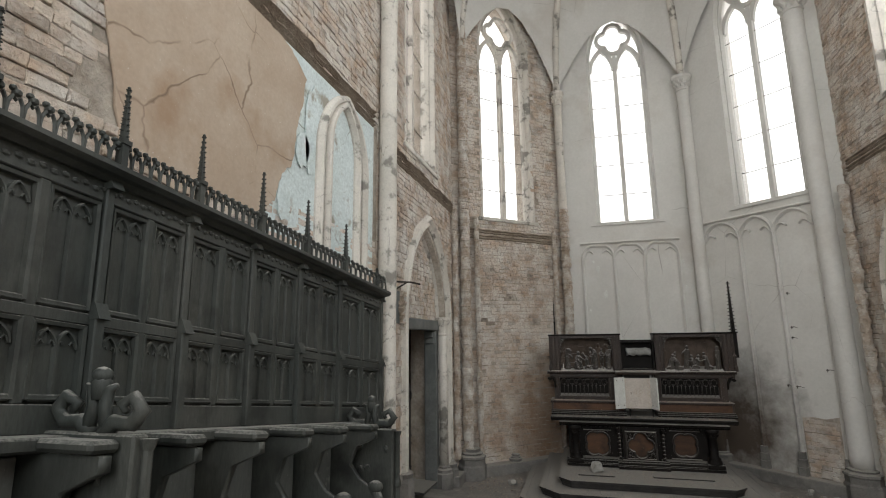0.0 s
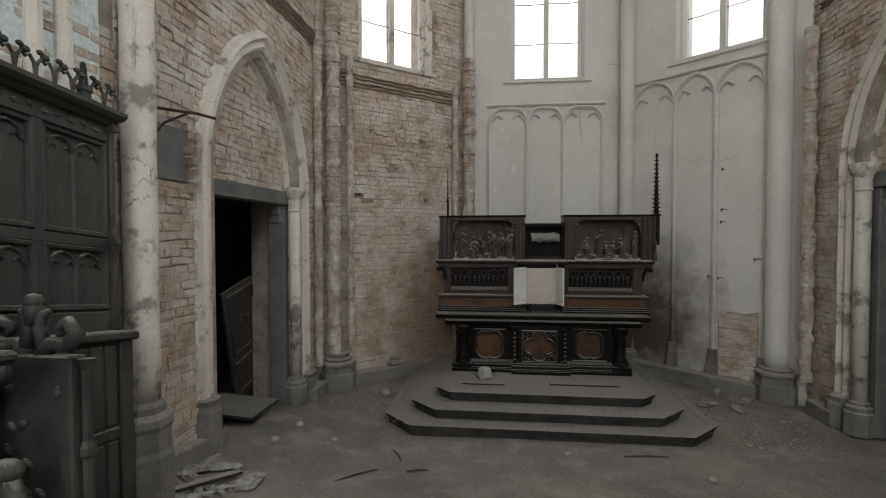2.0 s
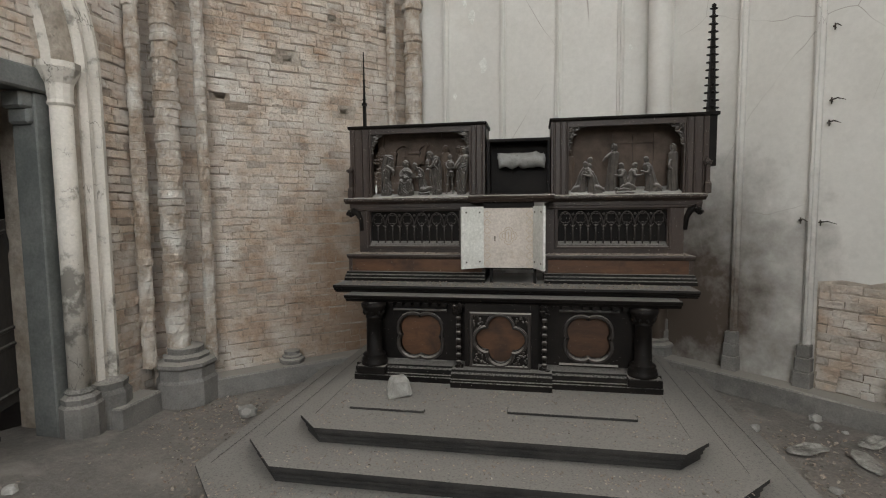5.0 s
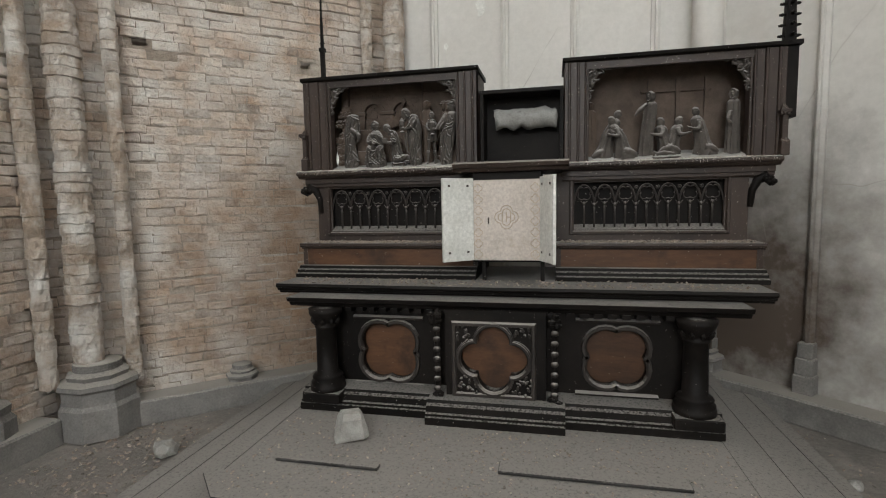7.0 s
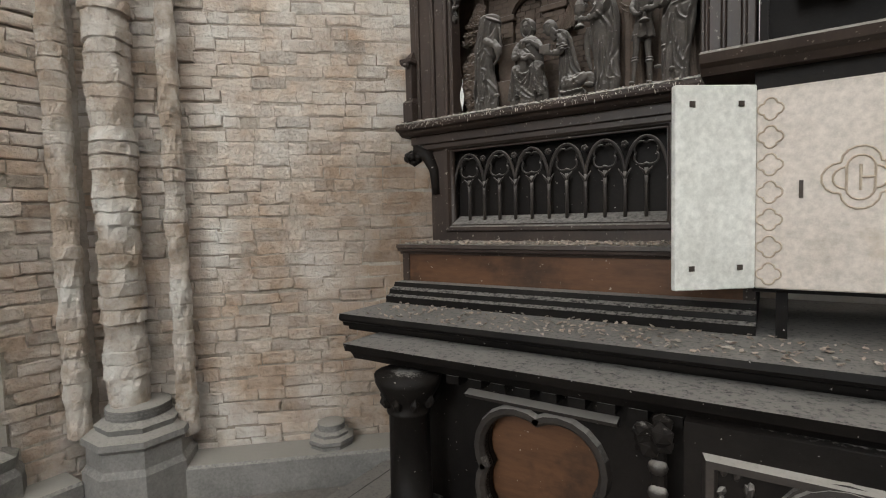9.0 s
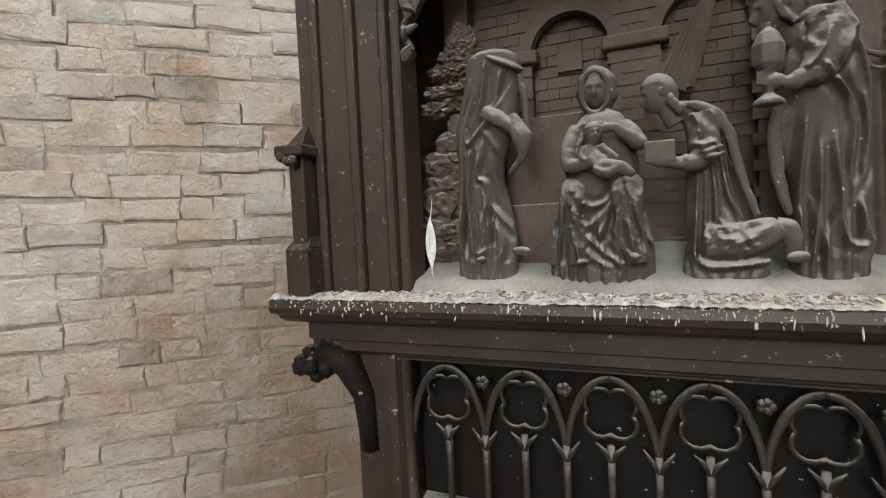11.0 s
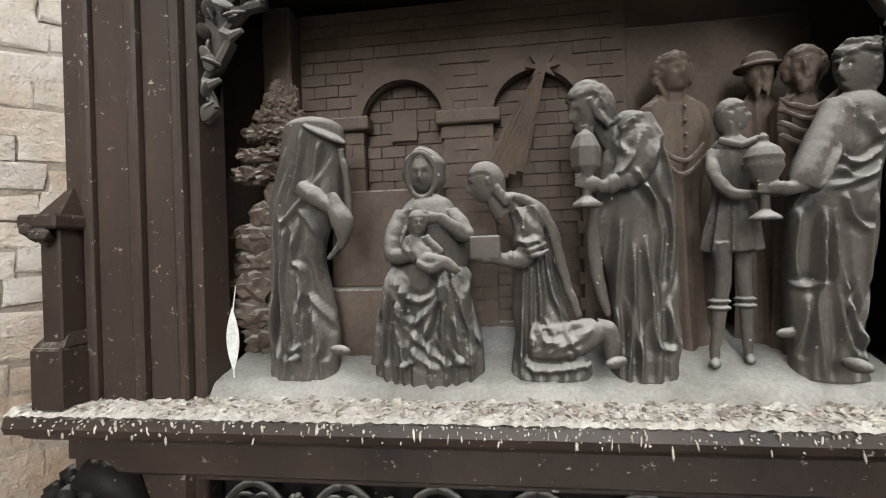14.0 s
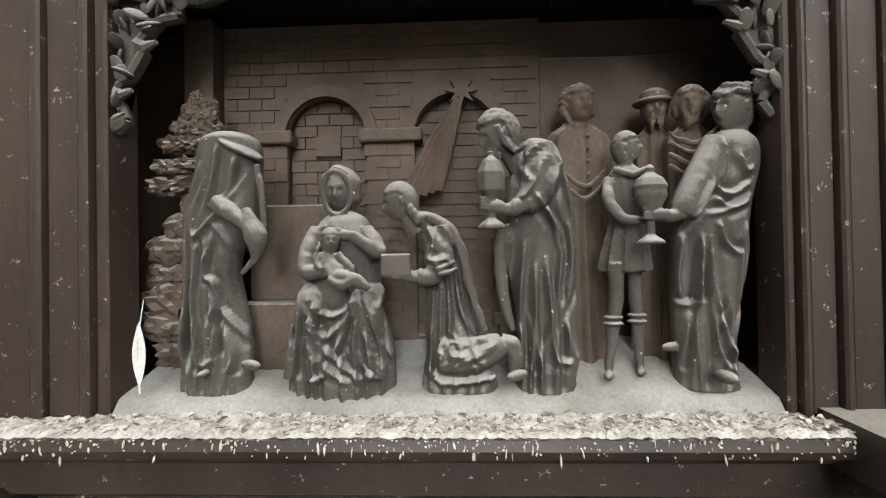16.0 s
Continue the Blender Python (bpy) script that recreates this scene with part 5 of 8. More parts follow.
def smooth_at(rows, f):
    """Values of rows of numbers, at f from 0 to 1 along them, by smooth steps."""
    n = len(rows) - 1
    i = min(int(f * n), n - 1)
    t = f * n - i
    p0, p1, p2, p3 = rows[max(i - 1, 0)], rows[i], rows[i + 1], rows[min(i + 2, n)]
    return [0.5 * (2 * b + (c - a) * t + (2 * a - 5 * b + 4 * c - d) * t * t + (3 * b - a - 3 * c + d) * t ** 3) for a, b, c, d in zip(p0, p1, p2, p3)]


def drape(bm, rows, folds=7, depth=0.13, top=0.25, seed=0, n=96, lean=0.0, nz=48):
    """A robe: rows from the hem up of (z, x, y, half width, half depth), with hanging folds that are deepest at the hem."""
    rings = []
    for j in range(nz + 1):
        f = j / nz
        z, cx, cy, rx, ry = smooth_at(rows, f)
        amp = depth * ((1 - f) * (1 - top) + top)
        rx, ry = rx * (0.93 - 0.07 * (1 - f) ** 2), ry * 0.97
        ring = []
        for i in range(n):
            a = 2 * math.pi * i / n
            sway = noise.noise(Vector((math.cos(a) * 1.1, math.sin(a) * 1.1, f * 1.1 + seed * 3.7)))
            p1 = 1.25 * folds * a + seed * 1.7 + lean * f * 5 + 1.6 * sway
            p2 = (2 * folds + 1) * a + seed * 0.9 - lean * f * 3 + 2 * sway
            ridge = 1 - abs(math.sin(p1 / 2)) * 1.5
            small = 1 - abs(math.sin(p2 / 2)) * 1.5
            fade = 0.55 + 0.45 * noise.noise(Vector((math.cos(a) * 2, math.sin(a) * 2, f * 2.2 + seed)))
            k = 1 + amp * (1.25 * ridge + 0.55 * small * fade) + 0.05 * sway
            ring.append(bm.verts.new((cx + rx * k * math.cos(a), cy + ry * k * math.sin(a), z + 0.003 * ridge * (1 - f))))
        rings.append(ring)
    for p, q in zip(rings, rings[1:]):
        for i in range(n):
            bm.faces.new((p[i], p[(i + 1) % n], q[(i + 1) % n], q[i]))
    bm.faces.new(rings[0][::-1])
    bm.faces.new(rings[-1])


def ball(bm, c, r, scale=(1, 1, 1), turn=(0, 0, 0), sub=2, rough=0.0):
    m = Matrix.Translation(c) @ Euler([radians(a) for a in turn]).to_matrix().to_4x4() @ Matrix.Diagonal((*scale, 1))
    vs = bmesh.ops.create_icosphere(bm, subdivisions=sub, radius=r)["verts"]
    for v in vs:
        if rough:
            v.co *= 1 + rough * noise.noise(v.co / r * 3.1 + Vector(c) * 40)
        v.co = m @ v.co
    return vs


def head(bm, c, yaw=0, tilt=0, r=0.029, beard=0.0, hair=0.0, hood=False, hat=False, roll=0):
    """yaw 0 looks out of the box, 90 to the viewer's right; tilt above 0 looks down."""
    r *= 0.9
    m = Matrix.Translation(c) @ Euler((radians(tilt), radians(roll), radians(yaw))).to_matrix().to_4x4()
    add_tube(bm, [m @ Vector((0, 0.1 * r, -0.6 * r)), m @ Vector((0, 0.45 * r, -2.1 * r))], [0.5 * r, 0.62 * r], 10)
    for v in bmesh.ops.create_icosphere(bm, subdivisions=4, radius=1.0)["verts"]:
        p = v.co.copy()
        q = p.copy()
        front = max(0.0, -p.y)
        q.x *= 0.80 - 0.16 * max(0, -p.z) * front
        q.y *= 0.95
        q.z *= 1.18
        side = abs(p.x)
        if front > 0.3:
            nose = math.exp(-(side / 0.13) ** 2) * math.exp(-((p.z + 0.05) / 0.22) ** 2)
            tip = math.exp(-(side / 0.16) ** 2) * math.exp(-((p.z + 0.2) / 0.1) ** 2)
            sock = math.exp(-((side - 0.32) / 0.17) ** 2) * math.exp(-((p.z - 0.1) / 0.13) ** 2)
            brow = math.exp(-((side - 0.28) / 0.25) ** 2) * math.exp(-((p.z - 0.3) / 0.09) ** 2)
            mouth = math.exp(-(side / 0.22) ** 2) * math.exp(-((p.z + 0.47) / 0.05) ** 2)
            lips = math.exp(-(side / 0.2) ** 2) * (math.exp(-((p.z + 0.4) / 0.05) ** 2) + math.exp(-((p.z + 0.55) / 0.05) ** 2))
            chin = math.exp(-(side / 0.25) ** 2) * math.exp(-((p.z + 0.75) / 0.16) ** 2)
            q.y -= 0.24 * nose + 0.22 * tip - 0.2 * sock + 0.1 * brow - 0.09 * mouth + 0.08 * lips + 0.14 * chin
        v.co = m @ (q * r)
    for s in (-1, 1):
        if not hood:
            ball(bm, m @ Vector((s * 0.79 * r, 0.02 * r, -0.02 * r)), r * 0.2, (0.5, 0.9, 1.4))
    if hair:
        for v in bmesh.ops.create_icosphere(bm, subdivisions=4, radius=1.0)["verts"]:
            p = v.co.copy()
            cut = p.z < 0.35 - 0.2 * p.y and p.y < 0.0
            k = 1.04 + hair * 0.28 * (1 - abs(noise.noise(p * 4.2 + Vector(c) * 60))) if not cut else 0.7
            q = Vector((p.x * 0.86 * k, p.y * 1.0 * k + 0.05, p.z * 1.2 * k))
            if p.z < -0.2 and p.y > 0:
                q.z *= 1.1
            v.co = m @ (q * r)
    if beard:
        for k in range(22):
            a = random.uniform(-1.2, 1.2)
            z = random.uniform(-1.0 - beard, -0.45)
            ball(bm, m @ (Vector((0.55 * math.sin(a) * (1 + 0.5 * (z + 0.5)), -0.75 * math.cos(a) - 0.15, z)) * r), r * 0.2, (0.7, 0.7, 1.5), (0, 0, 0), 1)
    if hood:
        for v in bmesh.ops.create_icosphere(bm, subdivisions=4, radius=1.0)["verts"]:
            p = v.co.copy()
            open_ = p.y < -0.25 and math.hypot(p.x / 0.74, (p.z + 0.05) / 0.92) < 1
            k = 1.26 + 0.05 * math.sin(p.z * 9 + p.x * 5) if not open_ else 0.4
            v.co = m @ (Vector((p.x * 0.95 * k, p.y * k + 0.15, p.z * 1.2 * k)) * r)
        ring = [m @ (Vector((0.8 * math.sin(2 * math.pi * i / 24), -0.72 - 0.1 * math.cos(4 * math.pi * i / 24), 1.25 * math.cos(2 * math.pi * i / 24) - 0.05)) * r) for i in range(25)]
        add_tube(bm, ring, 0.16 * r, 6)
    if hat:
        add_lathe(bm, [(1.35 * r, 0.42 * r), (1.45 * r, 0.55 * r), (1.0 * r, 0.75 * r), (0.9 * r, 1.15 * r), (0.5 * r, 1.45 * r), (0.05 * r, 1.5 * r)], 0, 0, 16, m)


def limb(bm, pts, radii, n=10):
    rows = [(*p, r) for p, r in zip(pts, radii)]
    fine = [smooth_at(rows, i / 20) for i in range(21)]
    before = len(bm.verts)
    add_tube(bm, [f[:3] for f in fine], [f[3] * 0.7 for f in fine], n + 6)
    bm.verts.ensure_lookup_table()
    for v in bm.verts[before:]:
        p = v.co
        v.co = p + Vector((0.5, -0.4, 0.5)) * 0.0045 * noise.noise(Vector((p.x * 55 + p.z * 60, p.y * 50, p.z * 30 - p.x * 50)))


def hand_(bm, c, d, r=0.011):
    """A palm with four fingers reaching along d."""
    c, d = Vector(c), Vector(d).normalized()
    ball(bm, c, r, (1.1, 0.8, 0.9))
    for k in range(4):
        o = Vector((0, 0.1, 1)) * (k - 1.5) * r * 0.42
        add_tube(bm, [c + o, c + o + d * r * 1.2, c + o + d * r * 2.1 + Vector((0, -0.2, -0.3)) * r * 0.4], [r * 0.26, r * 0.24, r * 0.15], 5)


def foot_(bm, x, y, z, yaw=0, r=0.016):
    a, r = radians(yaw), r * 0.72
    ball(bm, (x + 0.6 * r * math.sin(a), y - 0.6 * r * math.cos(a), z + r * 0.3), r, (0.62, 1.5, 0.6), (0, 0, yaw))


def statue(bm, label, mat=FIGURE, group="relief figures"):
    ob = tagged(finish("statue", bm, mat, None, "", True), label, "statue", group)
    blend = ob.modifiers.new("blend", "REMESH")
    blend.mode, blend.voxel_size, blend.use_smooth_shade = "VOXEL", VOXEL[0], True
    soft = ob.modifiers.new("soften", "SMOOTH")
    soft.factor, soft.iterations = 0.5, 1
    return ob


def standing(x, y, z0, h, w, yaw, label, mat=FIGURE, seed=1, lean=0.0, folds=7, shoulder=None, **face):
    """A robed standing figure of height h."""
    bm = bmesh.new()
    d = w * 0.62
    s = shoulder or w * 0.82
    hd = h * 0.068
    top = z0 + h - hd * 2.5
    rows = [(z0 - 0.012, x, y, w * 1.05, d * 1.05), (z0 + 0.12 * h, x, y, w * 0.92, d * 0.95), (z0 + 0.32 * h, x + 0.2 * lean, y, w * 0.86, d * 0.9), (z0 + 0.52 * h, x + 0.5 * lean, y, w * 0.82, d * 0.85),
            (z0 + 0.68 * h, x + 0.8 * lean, y, s * 1.02, d * 0.9), (top - 0.03 * h, x + lean, y, s, d * 0.82), (top + 0.01, x + lean, y, s * 0.55, d * 0.55), (top + 0.025, x + lean, y, s * 0.3, d * 0.4)]
    drape(bm, rows, folds, 0.17, 0.3, seed, 96, 0.5)
    a = radians(yaw)
    head(bm, (x + lean * 1.1 + 0.012 * math.sin(a), y - 0.008 - 0.008 * math.cos(a), z0 + h - hd * 1.15), yaw, r=hd * 0.92, **face)
    if face.get("hair", 0) > 0.4:
        curl = random.Random(seed)
        for k in range(60):
            u, v = curl.uniform(-1.5, 1.5), curl.uniform(0.0, 1.4) if k % 2 else curl.uniform(-0.6, 0.4)
            if k % 2 == 0:
                u = math.copysign(curl.uniform(1.1, 1.7), u)
            ball(bm, (x + lean * 1.1 + hd * 0.86 * math.sin(u) * max(0.35, math.cos(v)), y - 0.006 - hd * 0.6 * math.cos(u) * math.cos(v), z0 + h - hd * 1.05 + hd * 0.95 * math.sin(v)), hd * 0.24, (1, 1, 0.8), (0, curl.uniform(-40, 40), 0), 1)
    return bm


def robe(bm, rows, depth=0.042, n=120, nz=150, back=10.938, seed=0):
    """A cloaked body: rows from the hem up of (z, middle, half width)."""
    rings = []
    for j in range(nz + 1):
        z, cx, rx = smooth_at([(rows[0][0] - 0.022, rows[0][1], rows[0][2] * 1.06)] + rows, j / nz)
        ry = min(depth, max(rx, 0.004) * 0.95)
        ring = []
        for i in range(n):
            a = 2 * math.pi * i / n
            k = 1 + 0.05 * noise.noise(Vector((math.cos(a) * 2.2, math.sin(a) * 2.2, z * 9 + seed)))
            c, s = math.cos(a), math.sin(a)
            ring.append(bm.verts.new((cx + rx * k * c, back + ry * k * math.copysign(abs(s) ** 0.85, s), z)))
        rings.append(ring)
    for p, q in zip(rings, rings[1:]):
        for i in range(n):
            bm.faces.new((p[i], p[(i + 1) % n], q[(i + 1) % n], q[i]))
    bm.faces.new(rings[0][::-1])
    bm.faces.new(rings[-1])


def pleat(bm, line, high=0.0105, wide=0.0042):
    """Carves a fold along a line of (x, z) into the cloth: a rounded ridge with a hollow beside it, dying out at both ends."""
    fine = np.array([smooth_at(line, i / 160) for i in range(161)])
    co = np.array([v.co[:] for v in bm.verts])
    flat = co[:, [0, 2]]
    gap = flat[:, None, :] - fine[None, :, :]
    dist = np.sqrt((gap ** 2).sum(2))
    near = dist.argmin(1)
    d = dist[np.arange(len(co)), near]
    run = np.gradient(fine, axis=0)[near]
    off = gap[np.arange(len(co)), near]
    side = np.sign(run[:, 0] * off[:, 1] - run[:, 1] * off[:, 0])
    s = d * side
    fade = np.clip(np.minimum(near, 160 - near) / 28 + 0.12, 0, 1)
    push = fade * high * (np.exp(-(s / wide) ** 2) - 0.75 * np.exp(-((s - 2.1 * wide) / (1.5 * wide)) ** 2) - 0.3 * np.exp(-((s + 2.2 * wide) / (1.6 * wide)) ** 2))
    front = co[:, 1] < 10.945
    for i in np.nonzero(front & (np.abs(push) > 2e-4))[0]:
        bm.verts[i].co.y -= push[i]


def gather(bm, rows, count, seed):
    """Small pleats that rise from the hem and run out upwards."""
    r = random.Random(seed)
    (z0, x0, w0), (z1, x1, w1) = rows[0], rows[3]
    for k in range(count):
        f = -0.85 + 1.7 * (k + 0.5) / count + r.uniform(-0.08, 0.08)
        top = z0 + (z1 - z0) * r.uniform(0.6, 1.5)
        pleat(bm, [(x0 + f * w0 * 1.02, z0 - 0.022), (x0 + f * w0 + r.uniform(-0.006, 0.006), z0 + 0.3 * (top - z0)), (x1 + f * w1 * 0.9 + r.uniform(-0.01, 0.01), top)], 0.006, 0.0032)


def crosswise(bm, pts, r, turn=(0, 0, 0)):
    """Short sleeve cuff rolls."""
    for p in pts:
        ball(bm, p, r, (0.5, 1, 1), turn)


random.seed(11)
# veiled woman whose face is lost, holding a jug
bm = bmesh.new()
rows = [(2.123, -1.422, 0.056), (2.169, -1.421, 0.057), (2.24, -1.424, 0.049), (2.294, -1.428, 0.044), (2.339, -1.424, 0.047), (2.385, -1.414, 0.057), (2.431, -1.406, 0.053), (2.469, -1.398, 0.051), (2.497, -1.396, 0.049), (2.514, -1.396, 0.043), (2.523, -1.398, 0.03), (2.527, -1.401, 0.016)]
cloth = robe(bm, rows)
bm.verts.ensure_lookup_table()
gather(bm, rows, 7, 1)
pleat(bm, [(-1.431, 2.471), (-1.454, 2.381), (-1.455, 2.293), (-1.463, 2.155)])
pleat(bm, [(-1.424, 2.448), (-1.445, 2.386), (-1.44, 2.354), (-1.41, 2.382), (-1.389, 2.407), (-1.357, 2.455)])
pleat(bm, [(-1.405, 2.367), (-1.424, 2.297), (-1.41, 2.279), (-1.407, 2.24), (-1.418, 2.206)])
pleat(bm, [(-1.41, 2.379), (-1.385, 2.336), (-1.363, 2.287)])
pleat(bm, [(-1.402, 2.24), (-1.357, 2.178)])
pleat(bm, [(-1.438, 2.345), (-1.442, 2.24), (-1.432, 2.155), (-1.411, 2.159)])
pleat(bm, [(-1.417, 2.275), (-1.407, 2.206), (-1.412, 2.163)])
pleat(bm, [(-1.375, 2.279), (-1.366, 2.214), (-1.353, 2.172)])
pleat(bm, [(-1.336, 2.468), (-1.333, 2.414), (-1.345, 2.344), (-1.365, 2.296)])
pleat(bm, [(-1.4, 2.498), (-1.408, 2.443), (-1.42, 2.398)])
pleat(bm, [(-1.373, 2.479), (-1.385, 2.429), (-1.41, 2.389)])
pleat(bm, [(-1.455, 2.24), (-1.46, 2.172), (-1.45, 2.13)])
pleat(bm, [(-1.392, 2.206), (-1.382, 2.163), (-1.39, 2.134)])
ball(bm, (-1.369, 10.91, 2.494), 0.031, (1.3, 0.9, 0.22), (10, 28, 0))
limb(bm, [(-1.404, 10.905, 2.407), (-1.382, 10.893, 2.394), (-1.359, 10.885, 2.376), (-1.348, 10.883, 2.367)], [0.022, 0.021, 0.015, 0.011])
crosswise(bm, [(-1.378, 10.892, 2.39), (-1.384, 10.893, 2.395)], 0.0155, (0, 35, 0))
hand_(bm, (-1.344, 10.882, 2.365), (0.9, -0.2, -0.5), 0.01)
limb(bm, [(-1.353, 10.89, 2.396), (-1.344, 10.886, 2.369), (-1.336, 10.885, 2.351), (-1.335, 10.886, 2.334), (-1.34, 10.887, 2.31)], [0.01, 0.021, 0.026, 0.018, 0.006])
limb(bm, [(-1.341, 10.905, 2.467), (-1.334, 10.903, 2.425), (-1.332, 10.905, 2.38), (-1.342, 10.907, 2.327), (-1.367, 10.905, 2.294)], [0.007, 0.008, 0.008, 0.009, 0.005])
foot_(bm, *(-1.352, 10.885, 2.15), 60, 0.02)
foot_(bm, *(-1.417, 10.89, 2.137), -10, 0.014)
statue(bm, "grey veiled woman figure with broken-off face, holding a jug")

# seated mother with a child on her lap
bm = bmesh.new()
rows = [(2.113, -1.219, 0.086), (2.16, -1.22, 0.083), (2.203, -1.221, 0.075), (2.238, -1.222, 0.066), (2.255, -1.219, 0.06), (2.286, -1.214, 0.059), (2.318, -1.216, 0.058), (2.344, -1.214, 0.051), (2.367, -1.214, 0.042), (2.382, -1.212, 0.032), (2.391, -1.213, 0.017)]
cloth = robe(bm, rows, depth=0.05)
for knee, shin, ankle in (((-1.256, 10.9, 2.245), (-1.255, 10.902, 2.196), (-1.248, 10.9, 2.129)), ((-1.174, 10.9, 2.245), (-1.171, 10.902, 2.195), (-1.164, 10.9, 2.129))):
    limb(bm, [(knee[0], 10.935, knee[2] + 0.012), knee, shin, ankle], [0.035, 0.036, 0.033, 0.032], 18)
bm.verts.ensure_lookup_table()
gather(bm, rows, 9, 2)
pleat(bm, [(-1.267, 2.263), (-1.233, 2.228), (-1.206, 2.233), (-1.186, 2.262)])
pleat(bm, [(-1.268, 2.252), (-1.241, 2.195), (-1.213, 2.21), (-1.191, 2.242)])
pleat(bm, [(-1.26, 2.23), (-1.244, 2.184), (-1.214, 2.151), (-1.178, 2.12)])
pleat(bm, [(-1.196, 2.234), (-1.21, 2.192), (-1.221, 2.167)])
pleat(bm, [(-1.272, 2.239), (-1.281, 2.172), (-1.29, 2.128)])
pleat(bm, [(-1.161, 2.238), (-1.152, 2.188), (-1.129, 2.145)])
pleat(bm, [(-1.186, 2.226), (-1.194, 2.171), (-1.188, 2.128)])
pleat(bm, [(-1.248, 2.239), (-1.256, 2.188), (-1.249, 2.13)])
pleat(bm, [(-1.244, 2.37), (-1.264, 2.333), (-1.271, 2.29), (-1.269, 2.264)])
pleat(bm, [(-1.171, 2.367), (-1.154, 2.323), (-1.143, 2.272), (-1.155, 2.228)])
pleat(bm, [(-1.215, 2.359), (-1.24, 2.333), (-1.249, 2.299)])
pleat(bm, [(-1.148, 2.213), (-1.136, 2.155)])
pleat(bm, [(-1.173, 2.204), (-1.165, 2.163), (-1.173, 2.13)])
pleat(bm, [(-1.247, 2.163), (-1.226, 2.138), (-1.198, 2.12)])
head(bm, (-1.218, 10.93, 2.425), -4, 10, 0.031, hood=True)
limb(bm, [(-1.251, 10.92, 2.362), (-1.261, 10.9, 2.329), (-1.259, 10.885, 2.298), (-1.233, 10.872, 2.297), (-1.209, 10.868, 2.299)], [0.019, 0.02, 0.019, 0.015, 0.01])
hand_(bm, (-1.205, 10.868, 2.299), (1, -0.2, 0), 0.011)
limb(bm, [(-1.177, 10.92, 2.361), (-1.155, 10.9, 2.328), (-1.163, 10.885, 2.331), (-1.184, 10.875, 2.349), (-1.194, 10.873, 2.351)], [0.019, 0.02, 0.017, 0.012, 0.009])
hand_(bm, (-1.198, 10.873, 2.351), (-0.9, -0.2, 0.3), 0.01)
limb(bm, [(-1.223, 10.88, 2.331), (-1.222, 10.873, 2.31), (-1.215, 10.866, 2.289)], [0.015, 0.019, 0.02], 14)
limb(bm, [(-1.212, 10.862, 2.289), (-1.19, 10.853, 2.288), (-1.17, 10.852, 2.278), (-1.162, 10.855, 2.27)], [0.015, 0.014, 0.011, 0.008])
limb(bm, [(-1.217, 10.86, 2.285), (-1.197, 10.85, 2.278), (-1.183, 10.85, 2.284), (-1.172, 10.853, 2.272)], [0.014, 0.013, 0.011, 0.007])
limb(bm, [(-1.21, 10.872, 2.322), (-1.194, 10.866, 2.307), (-1.184, 10.862, 2.298)], [0.009, 0.008, 0.005])
limb(bm, [(-1.233, 10.874, 2.323), (-1.238, 10.868, 2.307), (-1.23, 10.862, 2.299)], [0.009, 0.008, 0.006])
head(bm, (-1.22, 10.872, 2.343), 18, 5, 0.0185, hair=0.08)
foot_(bm, *(-1.165, 10.868, 2.138), 15, 0.017)
foot_(bm, *(-1.243, 10.872, 2.131), -10, 0.014)
limb(bm, [(-1.296, 10.905, 2.128), (-1.292, 10.905, 2.17), (-1.29, 10.91, 2.212)], [0.012, 0.008, 0.004])
statue(bm, "grey seated mother figure holding a small child")

# kneeling bald king offering a casket
bm = bmesh.new()
rows = [(2.124, -1.035, 0.057), (2.147, -1.046, 0.043), (2.168, -1.043, 0.043), (2.202, -1.05, 0.039), (2.245, -1.052, 0.036), (2.288, -1.055, 0.03), (2.332, -1.059, 0.026), (2.359, -1.066, 0.025), (2.375, -1.076, 0.023), (2.384, -1.083, 0.019), (2.39, -1.09, 0.008)]
cloth = robe(bm, rows)
limb(bm, [(-1.059, 10.915, 2.16), (-1.027, 10.905, 2.157), (-0.994, 10.905, 2.169), (-0.969, 10.908, 2.181)], [0.045, 0.043, 0.036, 0.024], 18)
limb(bm, [(-0.972, 10.91, 2.181), (-0.955, 10.91, 2.175), (-0.949, 10.91, 2.152), (-0.953, 10.908, 2.132)], [0.022, 0.02, 0.017, 0.012])
limb(bm, [(-1.072, 10.9, 2.129), (-1.036, 10.895, 2.124), (-0.98, 10.9, 2.129)], [0.01, 0.012, 0.008])
limb(bm, [(-1.066, 10.912, 2.358), (-1.063, 10.9, 2.326), (-1.063, 10.893, 2.304)], [0.03, 0.031, 0.03], 16)
bm.verts.ensure_lookup_table()
gather(bm, rows, 6, 3)
pleat(bm, [(-1.062, 2.373), (-1.034, 2.329), (-1.016, 2.253), (-0.997, 2.202)])
pleat(bm, [(-1.069, 2.296), (-1.075, 2.204), (-1.078, 2.134)])
pleat(bm, [(-1.052, 2.304), (-1.049, 2.212), (-1.056, 2.163)])
pleat(bm, [(-1.04, 2.308), (-1.029, 2.228), (-1.001, 2.183)])
pleat(bm, [(-1.081, 2.145), (-1.06, 2.122), (-0.979, 2.13)])
pleat(bm, [(-1.081, 2.313), (-1.065, 2.31), (-1.047, 2.314)])
pleat(bm, [(-1.081, 2.365), (-1.069, 2.339), (-1.077, 2.313)])
pleat(bm, [(-1.06, 2.287), (-1.063, 2.204), (-1.066, 2.155)])
pleat(bm, [(-1.026, 2.287), (-1.013, 2.22), (-0.99, 2.183)])
